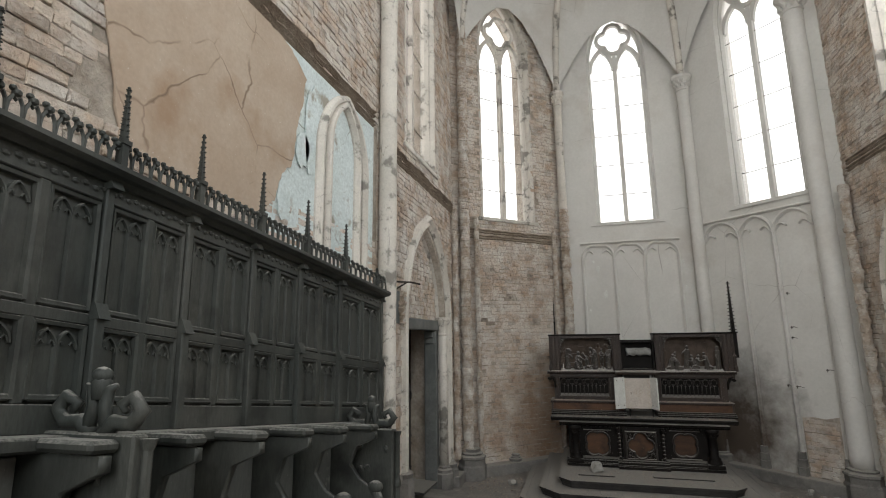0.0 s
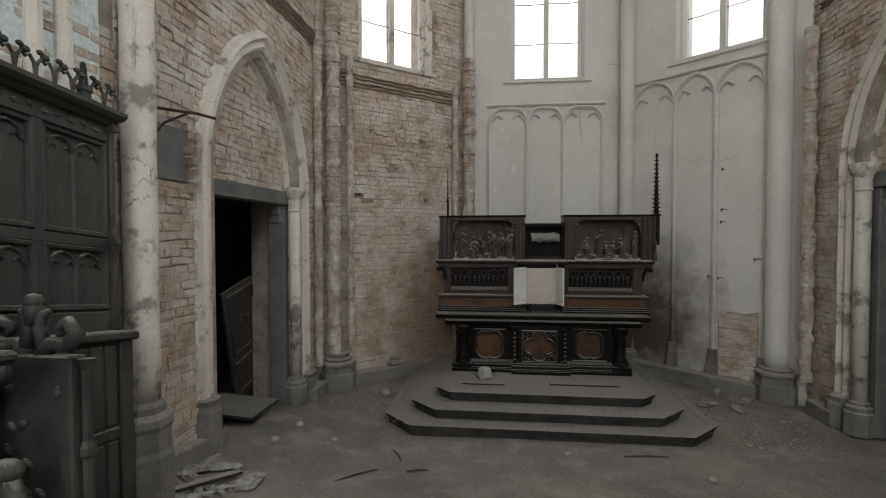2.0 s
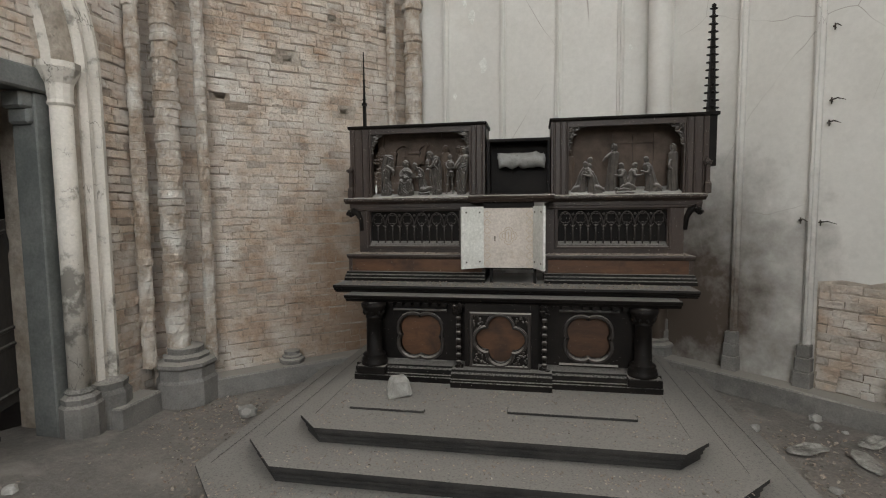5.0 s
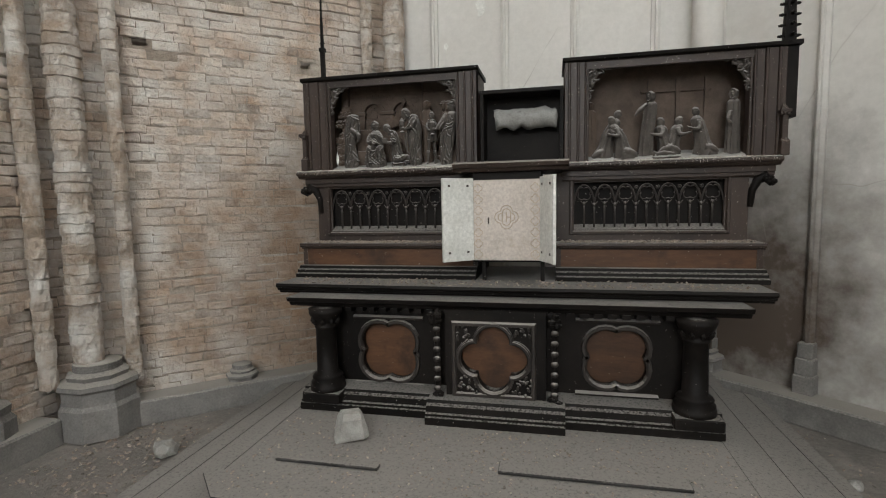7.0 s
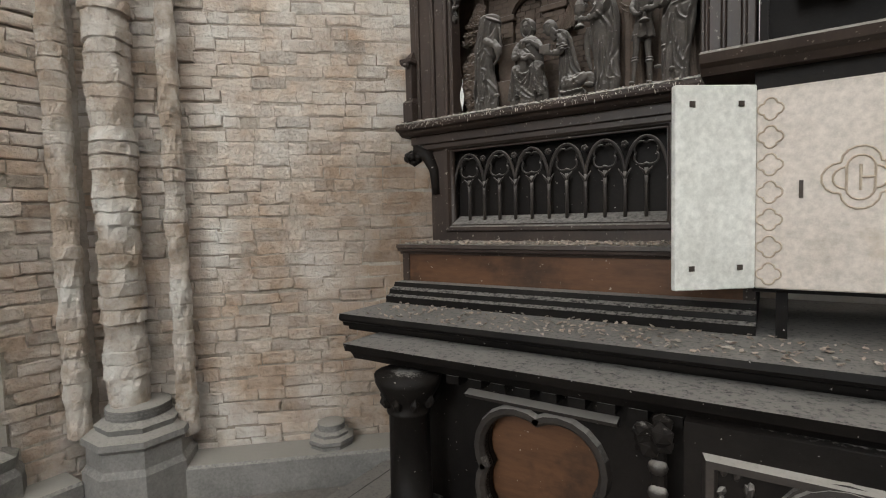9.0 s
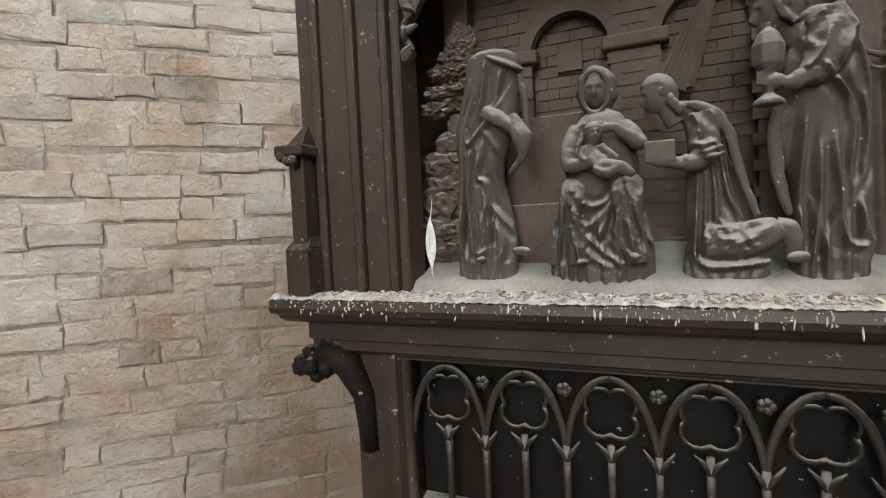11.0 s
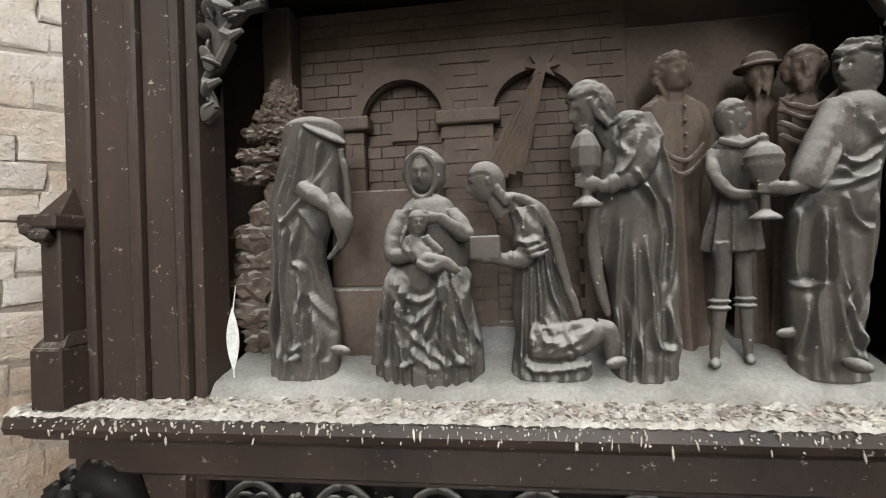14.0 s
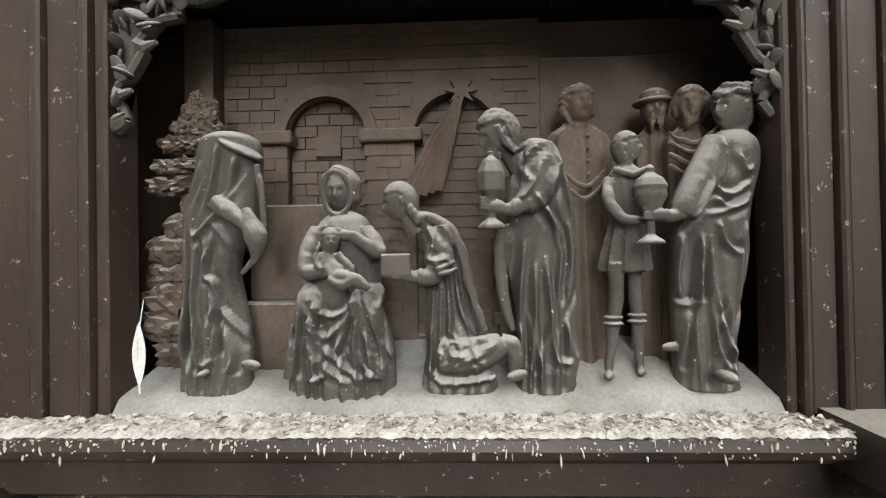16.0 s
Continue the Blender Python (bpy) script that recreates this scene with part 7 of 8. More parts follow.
scatter("paint_chips", -1.76, -0.36, 10.71, 10.89, 1.5, 1500, 0.009, CHIPS, "flaked paint and grit on the ledge", "litter", 0.006)
scatter("paint_chips", 0.3, 1.62, 10.71, 10.89, 1.5, 900, 0.009, CHIPS, "flaked paint and grit on the ledge", "litter", 0.006)
scatter("table_grit", -1.7, 1.5, 10.31, 10.6, 1.234, 700, 0.009, CHIPS, "grit and flakes on the altar table", "litter", 0.004)
bm = bmesh.new()
add_tube(bm, [(-1.512, 10.875, 2.125), (-1.515, 10.872, 2.2), (-1.508, 10.88, 2.275)], [0.0016, 0.0014, 0.0008], 5)
vane = [(-1.512 + 0.011 * math.sin(math.pi * f) * s, 2.135 + 0.105 * f) for s, fs in ((-1, [i / 10 for i in range(11)]), (1, [1 - i / 10 for i in range(11)])) for f in fs]
laid_v = plate(vane[:-1], [], 0.0015)
tmp = bpy.data.meshes.new("vane")
laid(laid_v, Matrix.Translation((0, 10.873, 0))).to_mesh(tmp)
laid_v.free()
bm.from_mesh(tmp)
bpy.data.meshes.remove(tmp)
tagged(finish("feather", bm, material("pale_feather", (0.62, 0.63, 0.6), (0.5, 0.51, 0.49), 60, 200, 0.8, 0.1, 0.001)), "pale grey feather leaning against the relief", "feather")

# ---- choir stalls along the left wall ----
POSTS = [-1.74, -1.0, -0.26, 0.5, 1.26, 2.0, 2.72, 3.45, 4.23, 4.98, 5.94]
SX = -3.54


SEATWOOD = material("scuffed_seat_back", (0.075, 0.08, 0.073), (0.12, 0.122, 0.112), 2.5, 50, 0.55, 0.25, 0.003, stretch=(1, 1, 0.25), flecks=(0.4, 0.4, 0.37), stain=(0.2, 0.2, 0.185), stain_at=(0.6, 0.68), stain_scale=5.0)


def stall_panel(t, y0, y1, z0, z1):
    """A sunk panel with a central mullion and two cusped heads."""
    ym = (y0 + y1) / 2
    M_ = wall_frame(SX, 0, SX, 1)
    bm = bmesh.new()
    add_sweep(bm, [(y0, z0), (y0, z1), (y1, z1), (y1, z0)], [(0.0, 0.0), (0.004, -0.03), (0.024, -0.036), (0.034, 0.0)], M_, True)
    p = part("panel", bm, STALLWOOD, t)
    bm = bmesh.new()
    add_sweep(bm, [(ym, z0), (ym, z1 - 0.1)], [(-0.014, 0.0), (-0.006, -0.02), (0.006, -0.02), (0.014, 0.0)], M_)
    for a, b in ((y0 + 0.012, ym), (ym, y1 - 0.012)):
        add_sweep(bm, pointed(a, b, z1 - 0.12, z1 - 0.12, z1 - 0.02, 5)[1:-1], [(-0.01, 0.0), (-0.005, -0.018), (0.005, -0.018), (0.01, 0.0)], M_)
        for s, c in ((1, a), (-1, b)):
            add_tube(bm, [M_ @ Vector((c + s * (b - a) * f, -0.01, z1 - 0.13 + 0.05 * math.sin(f * 7))) for f in (0.05, 0.15, 0.25, 0.36)], 0.006, 5)
    part("tracery", bm, STALLWOOD, p)
    bm = bmesh.new()
    add_box(bm, SX - 0.002, SX + 0.034, y0 - 0.01, y1 + 0.01, z0 - 0.035, z0 + 0.004, None, 0.008)
    part("sill", bm, STALLWOOD, p)


def stall_bay(y0, y1, first):
    t = thing("choir_stall_back", "dark oak choir stall back with traceried panels", "choir stall", "stall backs")
    part("board", box(SX - 0.14, SX - 0.001, y0, y1, 0.2, 3.2), STALLWOOD, t)
    for z0, z1 in ((1.74, 1.9), (2.36, 2.43), (3.14, 3.27)):
        part("rail", box(SX - 0.004, SX + 0.03, y0 + 0.03, y1 - 0.03, z0, z1, None, 0.006), STALLWOOD, t)
    ym = (y0 + y1) / 2
    part("stile", box(SX - 0.004, SX + 0.028, ym - 0.03, ym + 0.03, 1.9, 3.14, None, 0.006), STALLWOOD, t)
    for a, b in ((y0 + 0.07, ym - 0.05), (ym + 0.05, y1 - 0.07)):
        stall_panel(t, a, b, 2.47, 3.1)
        stall_panel(t, a, b, 1.95, 2.33)
    # post with weathered offsets at its head and middle
    bm = bmesh.new()
    add_box(bm, SX - 0.004, SX + 0.07, y1 - 0.035, y1 + 0.035, 1.74, 2.42, None, 0.008)
    add_box(bm, SX - 0.004, SX + 0.05, y1 - 0.03, y1 + 0.03, 2.42, 3.28, None, 0.008)
    post = part("post", bm, STALLWOOD, t)
    for z in (2.4, 3.22):
        bm = bmesh.new()
        w = 0.042
        a = [bm.verts.new(p) for p in ((SX, y1 - w, z), (SX + 0.1, y1 - w, z), (SX + 0.1, y1 + w, z), (SX, y1 + w, z), (SX, y1 - w, z + 0.1), (SX + 0.06, y1 - w, z + 0.1), (SX + 0.06, y1 + w, z + 0.1), (SX, y1 + w, z + 0.1))]
        for f in ((0, 1, 2, 3), (4, 5, 6, 7), (0, 1, 5, 4), (1, 2, 6, 5), (2, 3, 7, 6), (3, 0, 4, 7)):
            bm.faces.new([a[i] for i in f])
        part("offset", bm, STALLWOOD, post)
    # carved frieze under the cornice
    bm = bmesh.new()
    n = 12
    for k in range(n):
        y = y0 + (y1 - y0) * (k + 0.5) / n
        bmesh.ops.create_icosphere(bm, subdivisions=1, radius=0.026, matrix=Matrix.Translation((SX + 0.03, y, 3.2 + 0.012 * (k % 2))) @ Matrix.Diagonal((0.6, 1.1, 0.8, 1)))
    part("carved_frieze", bm, STALLWOOD, t)["kind"] = "stuff"
    # cornice and cresting
    bm = bmesh.new()
    M_ = wall_frame(SX, 0, SX, 1)
    add_sweep(bm, [(y0, 3.26), (y1 + (0.06 if y1 > 5.9 else 0), 3.26)], [(0.0, 0.1), (0.0, -0.06), (0.03, -0.09), (0.035, -0.13), (0.06, -0.16), (0.09, -0.16), (0.1, -0.1), (0.12, 0.1)], M_)
    part("cornice", bm, STALLWOOD, t)
    n = 9
    for k in range(n):
        y = y0 + (y1 - y0) * (k + 0.5) / n
        bm = bmesh.new()
        w = (y1 - y0) / n
        add_tube(bm, [(SX + 0.09, y - w * 0.5, 3.37), (SX + 0.09, y - w * 0.42, 3.45), (SX + 0.09, y - w * 0.2, 3.49), (SX + 0.09, y, 3.47), (SX + 0.09, y + w * 0.2, 3.49), (SX + 0.09, y + w * 0.42, 3.45), (SX + 0.09, y + w * 0.5, 3.37)], 0.011, 5)
        bmesh.ops.create_icosphere(bm, subdivisions=1, radius=0.026, matrix=Matrix.Translation((SX + 0.09, y, 3.51)))
        bmesh.ops.create_icosphere(bm, subdivisions=1, radius=0.02, matrix=Matrix.Translation((SX + 0.09, y - w * 0.25, 3.53)))
        part("cresting_leaf", bm, STALLWOOD, t)
    part("pinnacle", pinnacle(SX + 0.09, (y1 if y1 < 5.9 else y1 - 0.25), 3.36, 3.92 if y1 < 5.9 else 3.6, 0.024, n=9), STALLWOOD, t, "crocketed pinnacle")


for a, b in zip(POSTS, POSTS[1:]):
    stall_bay(a, b, a < -0.9)


def seat_row():
    t = thing("misericord_bench", "dark oak misericord seats with curved arms, dusty", "choir seats")
    part("arm_rail", box(SX, SX + 0.2, -1.0, 5.26, 1.66, 1.74, None, 0.015), STALLWOOD, t)
    ys = [-0.9 + 0.64 * k for k in range(10)]
    for k, y in enumerate(ys):
        bm = bmesh.new()
        M_ = Matrix.Translation((0, y, 0))
        prof = [(SX, 0.25), (SX, 1.66), (SX + 0.5, 1.66), (SX + 0.5, 1.6), (SX + 0.3, 1.52), (SX + 0.24, 1.35), (SX + 0.34, 1.22), (SX + 0.48, 1.14), (SX + 0.52, 1.02), (SX + 0.44, 0.94), (SX + 0.52, 0.8), (SX + 0.55, 0.6), (SX + 0.5, 0.25)]
        p = plate([(u, v) for u, v in prof], [], 0.07)
        part("partition", laid(p, M_), STALLWOOD, t)
        bm = bmesh.new()
        bmesh.ops.create_icosphere(bm, subdivisions=2, radius=0.075, matrix=Matrix.Translation((SX + 0.5, y + 0.035, 1.16)) @ Matrix.Diagonal((1, 0.9, 0.8, 1)))
        add_tube(bm, [(SX + 0.5, y + 0.035, 1.12), (SX + 0.56, y + 0.035, 1.0), (SX + 0.6, y + 0.035, 0.85), (SX + 0.58, y + 0.035, 0.6)], [0.05, 0.04, 0.045, 0.04], 8)
        part("arm_knob", bm, STALLWOOD, t, "", True)
        bm = bmesh.new()
        add_box(bm, SX, SX + 0.5, y - 0.05, y + 0.12, 1.67, 1.735, None, 0.02)
        part("arm_cap", bm, STALLWOOD, t)
        if k < len(ys) - 1:
            part("seat_back", box(SX + 0.0, SX + 0.05, y + 0.08, ys[k + 1] - 0.01, 0.8, 1.64, None, 0.004), SEATWOOD, t, "scuffed grey seat back")
            down = k >= 7
            m = pose(SX + 0.06, y + 0.08, 0.82, 0, 0 if down else -78, 0)
            part("seat", laid(box(0, 0.42, 0, 0.54, -0.03, 0.02, None, 0.012), m), STALLWOOD, t, "dusty hinged seat" if down else "tipped-up hinged seat")
    return t


seat_row()


def bench_end(y, height, label):
    """A carved stall end with a poppyhead of two scrolls."""
    t = thing("stall_end", label, "stall end", "stall ends")
    part("end_panel", box(SX + 0.02, SX + 0.56, y - 0.05, y + 0.05, 0.25, height - 0.32, None, 0.012), STALLWOOD, t)
    bm = bmesh.new()
    x = SX + 0.3
    for s in (-1, 1):
        pts = [(x + s * 0.04, y, height - 0.33), (x + s * 0.1, y, height - 0.26), (x + s * 0.2, y, height - 0.27), (x + s * 0.25, y, height - 0.2), (x + s * 0.2, y, height - 0.13), (x + s * 0.13, y, height - 0.17), (x + s * 0.16, y, height - 0.21)]
        add_tube(bm, pts, [0.04, 0.042, 0.04, 0.038, 0.036, 0.028, 0.02], 8)
        add_tube(bm, [(x + s * 0.06, y, height - 0.3), (x + s * 0.03, y, height - 0.18), (x + s * 0.05, y, height - 0.09), (x + s * 0.09, y, height - 0.07)], [0.035, 0.032, 0.028, 0.015], 8)
    add_tube(bm, [(x, y, height - 0.15), (x, y, height - 0.06), (x + 0.01, y, height)], [0.04, 0.05, 0.03], 8)
    bmesh.ops.create_icosphere(bm, subdivisions=2, radius=0.05, matrix=Matrix.Translation((x, y, height - 0.02)))
    part("poppyhead", bm, STALLWOOD, t, "scrolled poppyhead", True)
    bm = bmesh.new()
    random.seed(int(y * 10))
    for k in range(40):
        c = (SX + random.uniform(0.1, 0.5), y + random.choice((-0.055, 0.055)), random.uniform(0.6, height - 0.4))
        bmesh.ops.create_icosphere(bm, subdivisions=1, radius=0.035, matrix=Matrix.Translation(c) @ Euler((0, random.random() * 3, 0)).to_matrix().to_4x4() @ Matrix.Diagonal((1.2, 0.5, 0.7, 1)))
    part("carved_leaves", bm, STALLWOOD, t)
    for dx in (0.58, 0.04):
        part("corner_shaft", add_lathe(bmesh.new(), [(0.04, 0.2), (0.04, 0.6), (0.028, 0.65), (0.028, 1.1), (0.04, 1.12), (0.04, 1.16), (0.025, 1.2), (0.025, height - 0.4), (0.045, height - 0.34)], SX + dx, y + 0.02, 8), STALLWOOD, t)
    return t


bench_end(5.2, 2.0, "dark carved oak stall end with a scrolled poppyhead")
bench_end(1.83, 2.08, "dark carved oak stall end with a scrolled poppyhead")
ep = thing("oak_screen", "dark oak boarding with linenfold panels closing the stalls", "stall end")
part("board", box(SX + 0.02, SX + 0.16, 5.3, 5.92, 0.2, 1.7, None, 0.008), STALLWOOD, ep)
part("cap", box(SX, SX + 0.22, 5.28, 5.98, 1.7, 1.76, None, 0.012), STALLWOOD, ep)
part("foot_rail", box(SX, SX + 0.24, 5.28, 5.98, 0.2, 0.36, None, 0.015), STALLWOOD, ep)
for y0, y1 in ((5.3, 5.4), (5.82, 5.92)):
    part("stile", box(SX + 0.16, SX + 0.19, y0, y1, 0.36, 1.7, None, 0.008), STALLWOOD, ep)
part("cross_rail", box(SX + 0.16, SX + 0.185, 5.4, 5.82, 0.98, 1.06, None, 0.008), STALLWOOD, ep)
for z0, z1 in ((0.42, 0.96), (1.08, 1.66)):
    for k in range(4):
        y = 5.41 + 0.102 * k
        part("linenfold", box(SX + 0.155, SX + 0.175, y + 0.008, y + 0.094, z0, z1, None, 0.009), STALLWOOD, ep)

STALL_Y = ([-2.0, 2.0, 2.72, 3.45, 4.23, 4.98, 5.94], [-1.8, 1.76, 2.35, 3.02, 3.7, 4.48, 5.62])


def stall_height(y, z):
    """The stalls climb with the floor: z is the height in a level row."""
    d = 5.4 - y
    k = 0.965 - 0.03 * d
    if z > 1.66:
        return 3.32 + 0.09 * d - (3.27 - z) * k
    foot = rise_at(-3.6, y) - 0.05
    return foot + (3.32 + 0.09 * d - 1.61 * k - foot) * (z - 0.2) / 1.46


for ob in [o for o in scene.objects if o.type == "MESH" and o.data.materials and o.data.materials[0] in (STALLWOOD, SEATWOOD)]:
    for v in ob.data.vertices:
        y = float(np.interp(v.co.y, *STALL_Y))
        v.co = (v.co.x, y, stall_height(y, v.co.z))

# ---- plaster over the stalls ----
edge = [(9.95, 3.95), (9.85, 4.4), (9.72, 4.9), (9.78, 5.72), (11.3, 5.72), (11.7, 5.66), (11.97, 5.5), (11.92, 5.2), (11.82, 4.8), (11.8, 4.5), (11.6, 4.3), (11.52, 4.05), (11.3, 3.86), (10.9, 3.9), (10.4, 3.8)]
fine_edge = []
for (a, b), (c, d) in zip(edge, edge[1:] + edge[:1]):
    for i in range(6):
        f = i / 6
        fine_edge.append((a + (c - a) * f + 0.03 * noise.noise(Vector((a * 9 + f * 5, b * 7, 1))), b + (d - b) * f + 0.04 * noise.noise(Vector((a * 9 + f * 5, b * 7, 4)))))
tagged(finish("ochre_plaster", laid(plate(fine_edge, [], 0.025), M_LEFT @ Matrix.Translation((0, -0.027, 0))), OCHRE), "flaking ochre plaster with torn edges on the brick", "wall plaster", "", "structure")
tagged(finish("blue_plaster", laid(plate(rect(11.3, 13.75, 3.4, 5.7), [], 0.012), M_LEFT @ Matrix.Translation((0, -0.014, 0))), BLUE), "pale blue flaking plaster in a blind arch", "wall plaster", "", "structure")
ba = tagged(new("blind_arch"), "pale stone blind arch moulding over the stalls", "blind arch", "", "structure")
for a, b, sp, ap in ((12.46, 13.2, 4.95, 5.6), (12.28, 13.42, 4.85, 5.68)):
    bm = bmesh.new()
    add_sweep(bm, pointed(a, b, 3.4, sp, ap, 8), [(-0.05, 0.0), (-0.05, -0.04), (-0.02, -0.09), (0.02, -0.09), (0.05, -0.04), (0.05, 0.0)], M_LEFT)
    part("moulding", bm, PAINTSTONE, ba)
for a, b, c, d in ((11.55, 3.9, 11.75, 4.3), (12.0, 4.4, 12.2, 5.5), (11.85, 4.5, 12.05, 4.9)):
    pts = []
    for i in range(14):
        f = i / 14 * 2 * math.pi
        pts.append(((a + c) / 2 + (c - a) * 0.6 * math.cos(f) * random.uniform(0.7, 1.2), (b + d) / 2 + (d - b) * 0.5 * math.sin(f) * random.uniform(0.8, 1.1)))
    tagged(finish("plaster_flake", laid(plate(pts, [], 0.01), M_LEFT @ Matrix.Translation((0, -0.036, 0))), BLUE), "hanging flake of pale paint", "paint flake", "", "structure")

# ---- rubble and litter ----
SCRAP = material("grimy_paper", (0.36, 0.35, 0.32), (0.2, 0.19, 0.17), 12.0, 60, 0.95, 0.4, 0.004, stain=(0.12, 0.11, 0.1), stain_at=(0.5, 0.65), stain_scale=9)
random.seed(21)


def stone(name, x, y, z, s, label, mat=None, seed=0):
    bm = bmesh.new()
    for v in bmesh.ops.create_icosphere(bm, subdivisions=2, radius=s)["verts"]:
        k = 1 + 0.35 * noise.noise(v.co / s * 1.6 + Vector((seed * 3.1, 0, 0)))
        v.co = Vector((v.co.x * k * 1.15, v.co.y * k, max(v.co.z * k * 0.75, -0.55 * s)))
        v.co += Vector((x, y, z + 0.5 * s))
    return tagged(finish(name, bm, mat or DUSTY), label, "stone", "rubble")


bm = box(-0.115, 0.115, -0.08, 0.08, 0, 0.17, None, 0.03)
for v in bm.verts:
    if v.co.z > 0.1:
        v.co.x *= 0.62
    v.co += Vector((1, 1, 0.3)) * noise.noise(v.co * 9) * 0.03
tagged(finish("capital_fragment", laid(bm, pose(-0.97, 9.72, 0.378, 0, 0, 24)), DUSTY), "broken pale stone block lying on the altar platform", "stone block")
for k, (x0, x1, y, w) in enumerate(((-0.04, 0.92, 9.52, 0.055), (-1.29, -0.68, 9.4, 0.025))):
    tagged(finish("plank", laid(box(x0, x1, y - w, y + w, 0, 0.018, None, 0.004), pose(0, 0, 0.379)), STEPSTONE), "dusty thin board lying on the platform", "board")
for k in range(46):
    x, y = random.choice(((random.uniform(-3.3, -2.3), random.uniform(7.0, 11.0)), (random.uniform(-2.4, -1.7), random.uniform(9.3, 11.4)), (random.uniform(2.0, 3.3), random.uniform(8.5, 10.8)), (random.uniform(-3, 3), random.uniform(4.5, 8.3))))
    s = random.uniform(0.015, 0.05)
    if x > -2.35 and -1.75 > x and y > 9.3:
        z = 0
    z = rise_at(x, y) - 0.012
    stone("rubble_stone", x, y, z, s, "small dusty grey rubble stone on the dirt floor", None, k)
stone("rubble_stone", -2.55, 9.95, 0, 0.085, "grey dusty rubble stone on the dirt floor", None, 60)
for k, (x, y, a) in enumerate(((-3.0, 6.6, 75), (2.3, 10.0, 15), (2.65, 9.85, 80), (2.9, 10.2, 40))):
    z = rise_at(x, y) + 0.0
    pts = [(0.2 * random.uniform(0.6, 1.2) * math.cos(i), 0.09 * random.uniform(0.6, 1.2) * math.sin(i)) for i in [j * 0.63 for j in range(10)]]
    p = plate(pts, [], 0.008)
    for v in p.verts:
        v.co = Vector((v.co.x, v.co.z, v.co.y + 0.02 * math.sin(v.co.x * 14) + 0.02))
    tagged(finish("paper_scrap", laid(p, pose(x, y, z, 3, 4, a)), SCRAP), "pale crumpled scrap of paper on the floor", "paper scrap", "floor litter")
for k, (x, y, a, l) in enumerate(((-2.2, 7.2, 40, 0.5), (-1.9, 7.8, -60, 0.3), (0.9, 8.1, 5, 0.5), (-1.6, 7.4, 15, 0.22))):
    bm = bmesh.new()
    add_tube(bm, [(-l / 2, 0, 0.012), (0, 0.015, 0.014), (l / 2, 0, 0.012)], [0.008, 0.011, 0.007], 6)
    tagged(finish("stick", laid(bm, pose(x, y, rise_at(x, y), 0, 0, a)), BLACKDOOR), "dark splintered stick on the dirt floor", "stick", "floor litter")
grit = scatter("floor_grit", -3.4, 3.4, 3.5, 11.2, 0.0, 5000, 0.011, CHIPS, "grit, flakes and dust on the dirt floor", "grit")
for v in grit.data.vertices:
    v.co.z += rise_at(v.co.x, v.co.y) - 0.01
heap = scatter("paper_litter", -3.58, -3.1, 5.85, 6.5, 0.0, 170, 0.03, SCRAP, "torn pale paper and plaster scraps by the stalls", "litter", 0.012)
for v in heap.data.vertices:
    v.co.z += rise_at(v.co.x, v.co.y) - 0.01


def crumpled_sheet(name, x, y, turn, length, width, relief, seed, label, category):
    """A torn, crumpled sheet with a little thickness that lies on the sloping floor."""
    rnd = random.Random(seed)
    nu, nv = 22, 12
    p0, p1, p2 = (rnd.uniform(0, 6.3) for _ in range(3))
    tops, lows = [], []
    for i in range(nu + 1):
        u = i / nu
        top, low = [], []
        for j in range(nv + 1):
            v = j / nv - 0.5
            w = width * (0.75 + 0.25 * math.sin(5 * u + p0) + 0.1 * rnd.uniform(-1, 1) * (abs(v) > 0.45))
            lx = (u - 0.5) * length + 0.04 * length * math.sin(9 * v + p1) + rnd.uniform(-0.1, 0.1) * length / nu
            ly = v * w
            gx = x + lx * math.cos(turn) - ly * math.sin(turn)
            gy = y + lx * math.sin(turn) + ly * math.cos(turn)
            h = relief * (0.5 + 0.28 * math.sin(13 * u + 4 * v + p1) + 0.3 * math.sin(17 * v - 6 * u + p2)) * (1 - abs(2 * v) ** 4 * 0.6) + rnd.uniform(0, 0.12) * relief
            z = rise_at(gx, gy) + 0.004 + max(0.0, h)
            top.append((gx, gy, z + 0.003))
            low.append((gx, gy, z))
        tops.append(top)
        lows.append(low)
    bm = bmesh.new()
    tv = [[bm.verts.new(c) for c in row] for row in tops]
    lv = [[bm.verts.new(c) for c in row] for row in lows]
    for i in range(nu):
        for j in range(nv):
            bm.faces.new((tv[i][j], tv[i + 1][j], tv[i + 1][j + 1], tv[i][j + 1]))
            bm.faces.new((lv[i][j], lv[i][j + 1], lv[i + 1][j + 1], lv[i + 1][j]))
    for i in range(nu):
        bm.faces.new((lv[i][0], lv[i + 1][0], tv[i + 1][0], tv[i][0]))
        bm.faces.new((tv[i][nv], tv[i + 1][nv], lv[i + 1][nv], lv[i][nv]))
    for j in range(nv):
        bm.faces.new((tv[0][j], tv[0][j + 1], lv[0][j + 1], lv[0][j]))
        bm.faces.new((lv[nu][j], lv[nu][j + 1], tv[nu][j + 1], tv[nu][j]))
    return tagged(finish(name, bm, SCRAP), label, category)


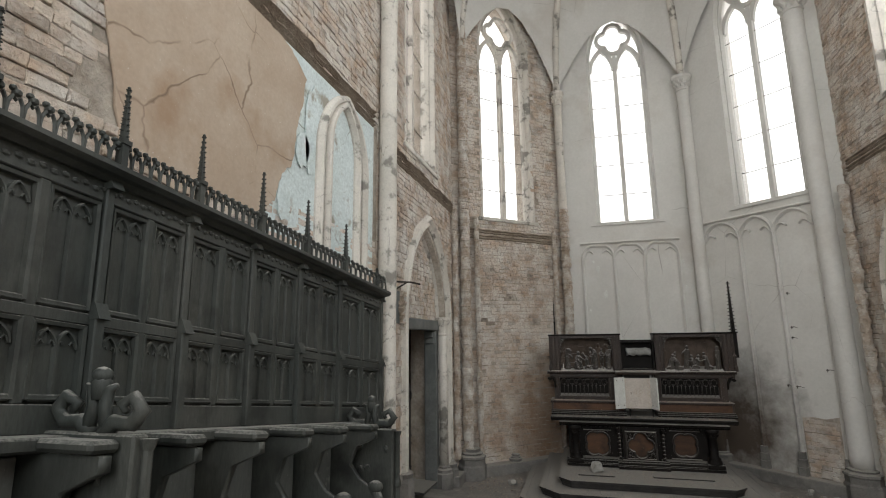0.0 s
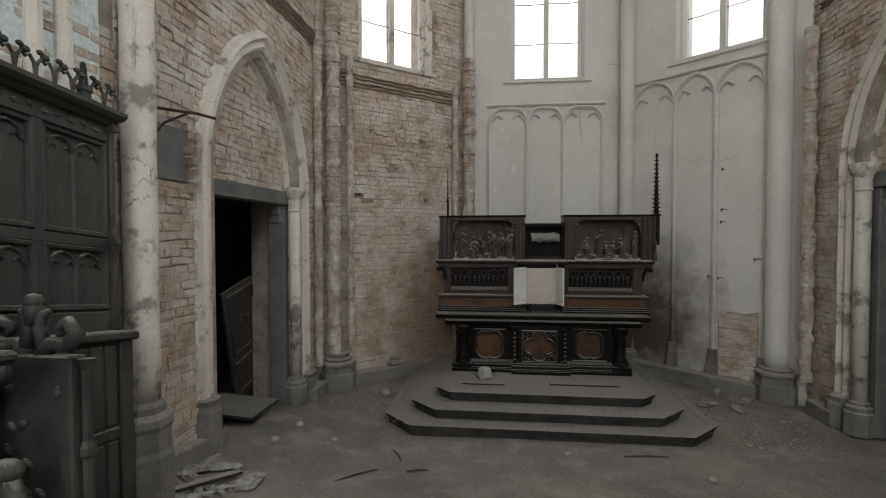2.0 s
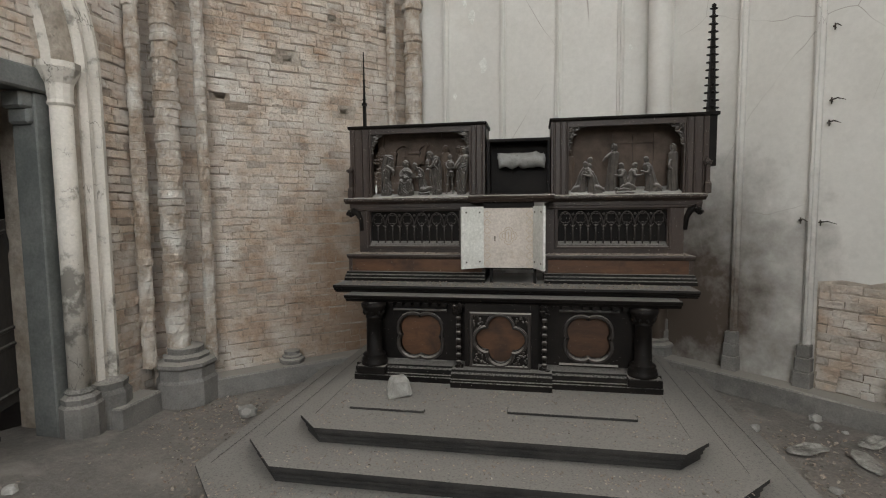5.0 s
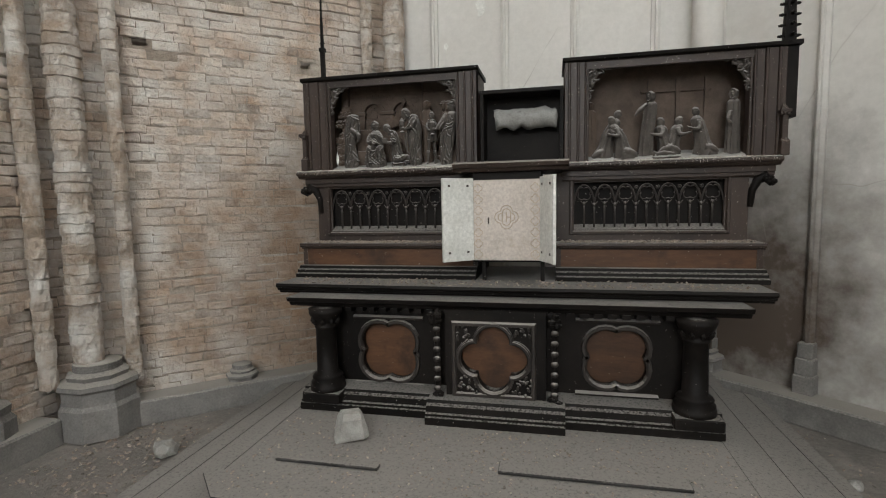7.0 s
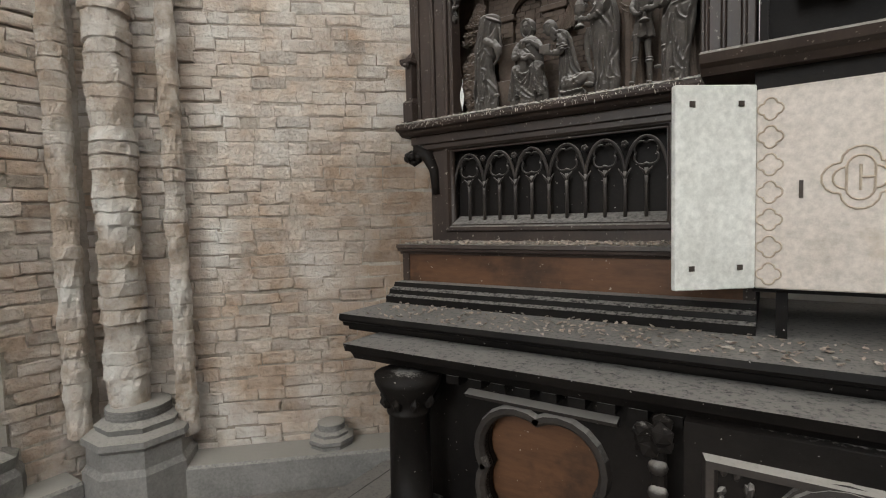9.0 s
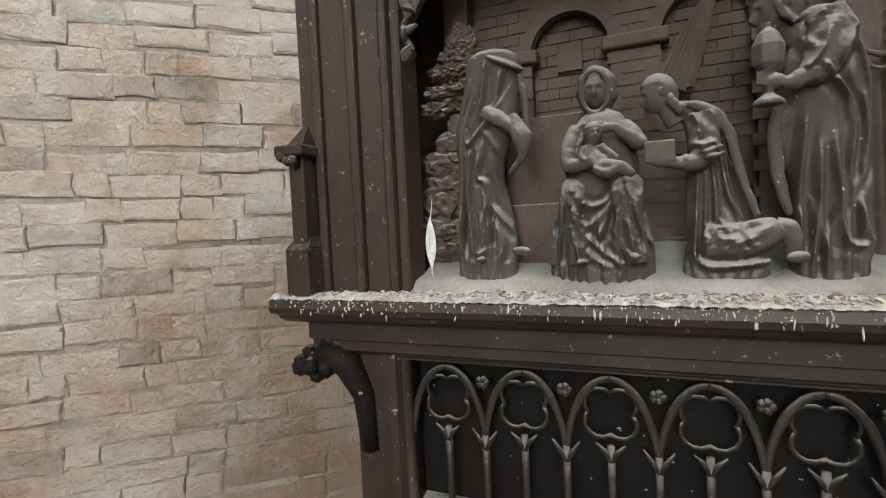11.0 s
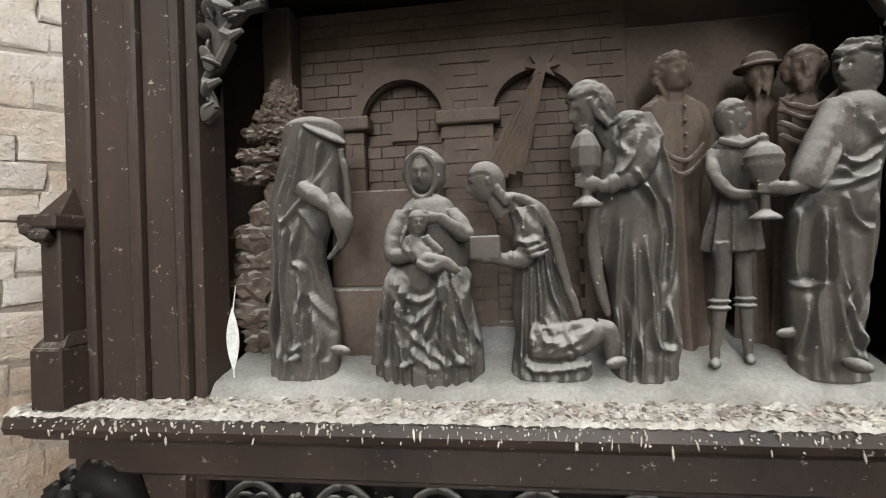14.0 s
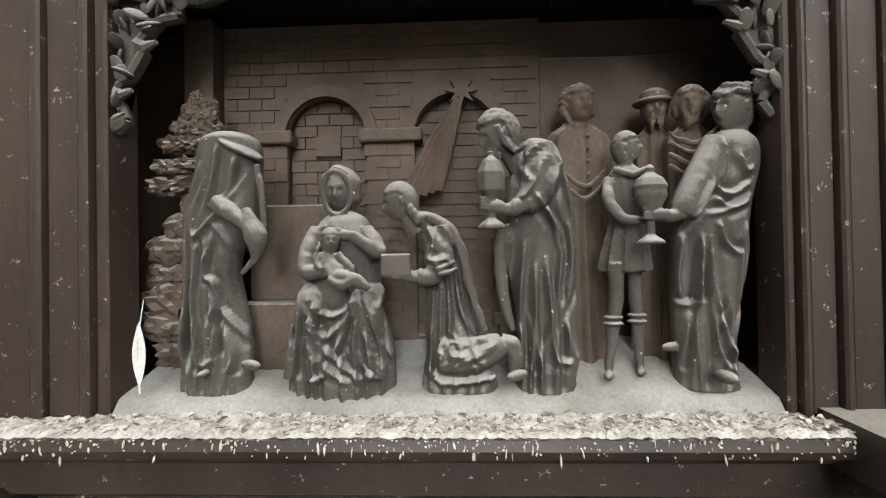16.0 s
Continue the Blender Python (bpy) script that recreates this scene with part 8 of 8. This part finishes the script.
crumpled_sheet("crumpled_cloth", -3.46, 6.62, 0.72, 0.6, 0.17, 0.06, 3, "pale crumpled dusty cloth beside the stone ledge", "cloth")
crumpled_sheet("torn_paper", -3.13, 6.49, 1.0, 0.3, 0.12, 0.015, 5, "torn dirty sheet of paper under a plank", "paper")
crumpled_sheet("torn_paper", -3.3, 6.16, 0.7, 0.34, 0.14, 0.02, 8, "torn dirty sheet of paper among scraps", "paper")
crumpled_sheet("torn_paper", -3.5, 6.04, 1.3, 0.4, 0.16, 0.03, 11, "crumpled pale paper among scraps by the stalls", "paper")
tagged(finish("plank", laid(box(-0.32, 0.32, -0.04, 0.04, 0, 0.028, None, 0.004), pose(-3.3, 6.4, 0.338, 0, 9, 64)), LITDUSTTRIM), "short dusty grey plank lying on torn paper", "plank")

# worn stone ledge along the brick wall's foot, falling with the floor
bm = bmesh.new()
rings = []
for k in range(13):
    y = 6.16 + 1.08 * k / 12
    zt = 0.61 - 0.15 * k / 12 + random.uniform(-0.008, 0.008)
    xf = -3.6 + random.uniform(-0.01, 0.01)
    rings.append([bm.verts.new(c) for c in ((-3.8, y, 0.0), (xf, y, 0.0), (xf, y, zt - 0.02), (xf - 0.02, y, zt), (-3.8, y, zt + 0.02))])
for p, q in zip(rings, rings[1:]):
    for i in range(5):
        bm.faces.new((p[i], p[(i + 1) % 5], q[(i + 1) % 5], q[i]))
bm.faces.new(rings[0][::-1])
bm.faces.new(rings[-1])
bmesh.ops.recalc_face_normals(bm, faces=bm.faces)
tagged(finish("ledge", bm, DARKSTONE), "worn dark stone ledge at the brick wall's foot", "ledge", "", "structure")
scatter("platform_grit", -1.5, 1.2, 9.05, 10.0, 0.379, 1100, 0.008, CHIPS, "grit and dust on the altar platform", "grit")

# crumbs of mortar and flakes lying on the lower steps and by the wall feet
scatter("step_grit", -2.1, 1.8, 8.47, 8.66, 0.128, 420, 0.009, CHIPS, "crumbs of mortar on the lowest step", "grit")
scatter("step_grit", -1.75, 1.45, 8.72, 8.98, 0.255, 420, 0.009, CHIPS, "crumbs of mortar on the middle step", "grit")
scatter("mortar_crumbs", -3.3, -1.7, 8.6, 10.4, 0.0, 900, 0.016, CHIPS, "mortar crumbs on the floor by the brick wall", "grit", 0.004)
scatter("mortar_crumbs", 2.0, 3.3, 8.4, 10.3, 0.0, 700, 0.016, CHIPS, "mortar crumbs on the floor by the plastered wall", "grit", 0.004)
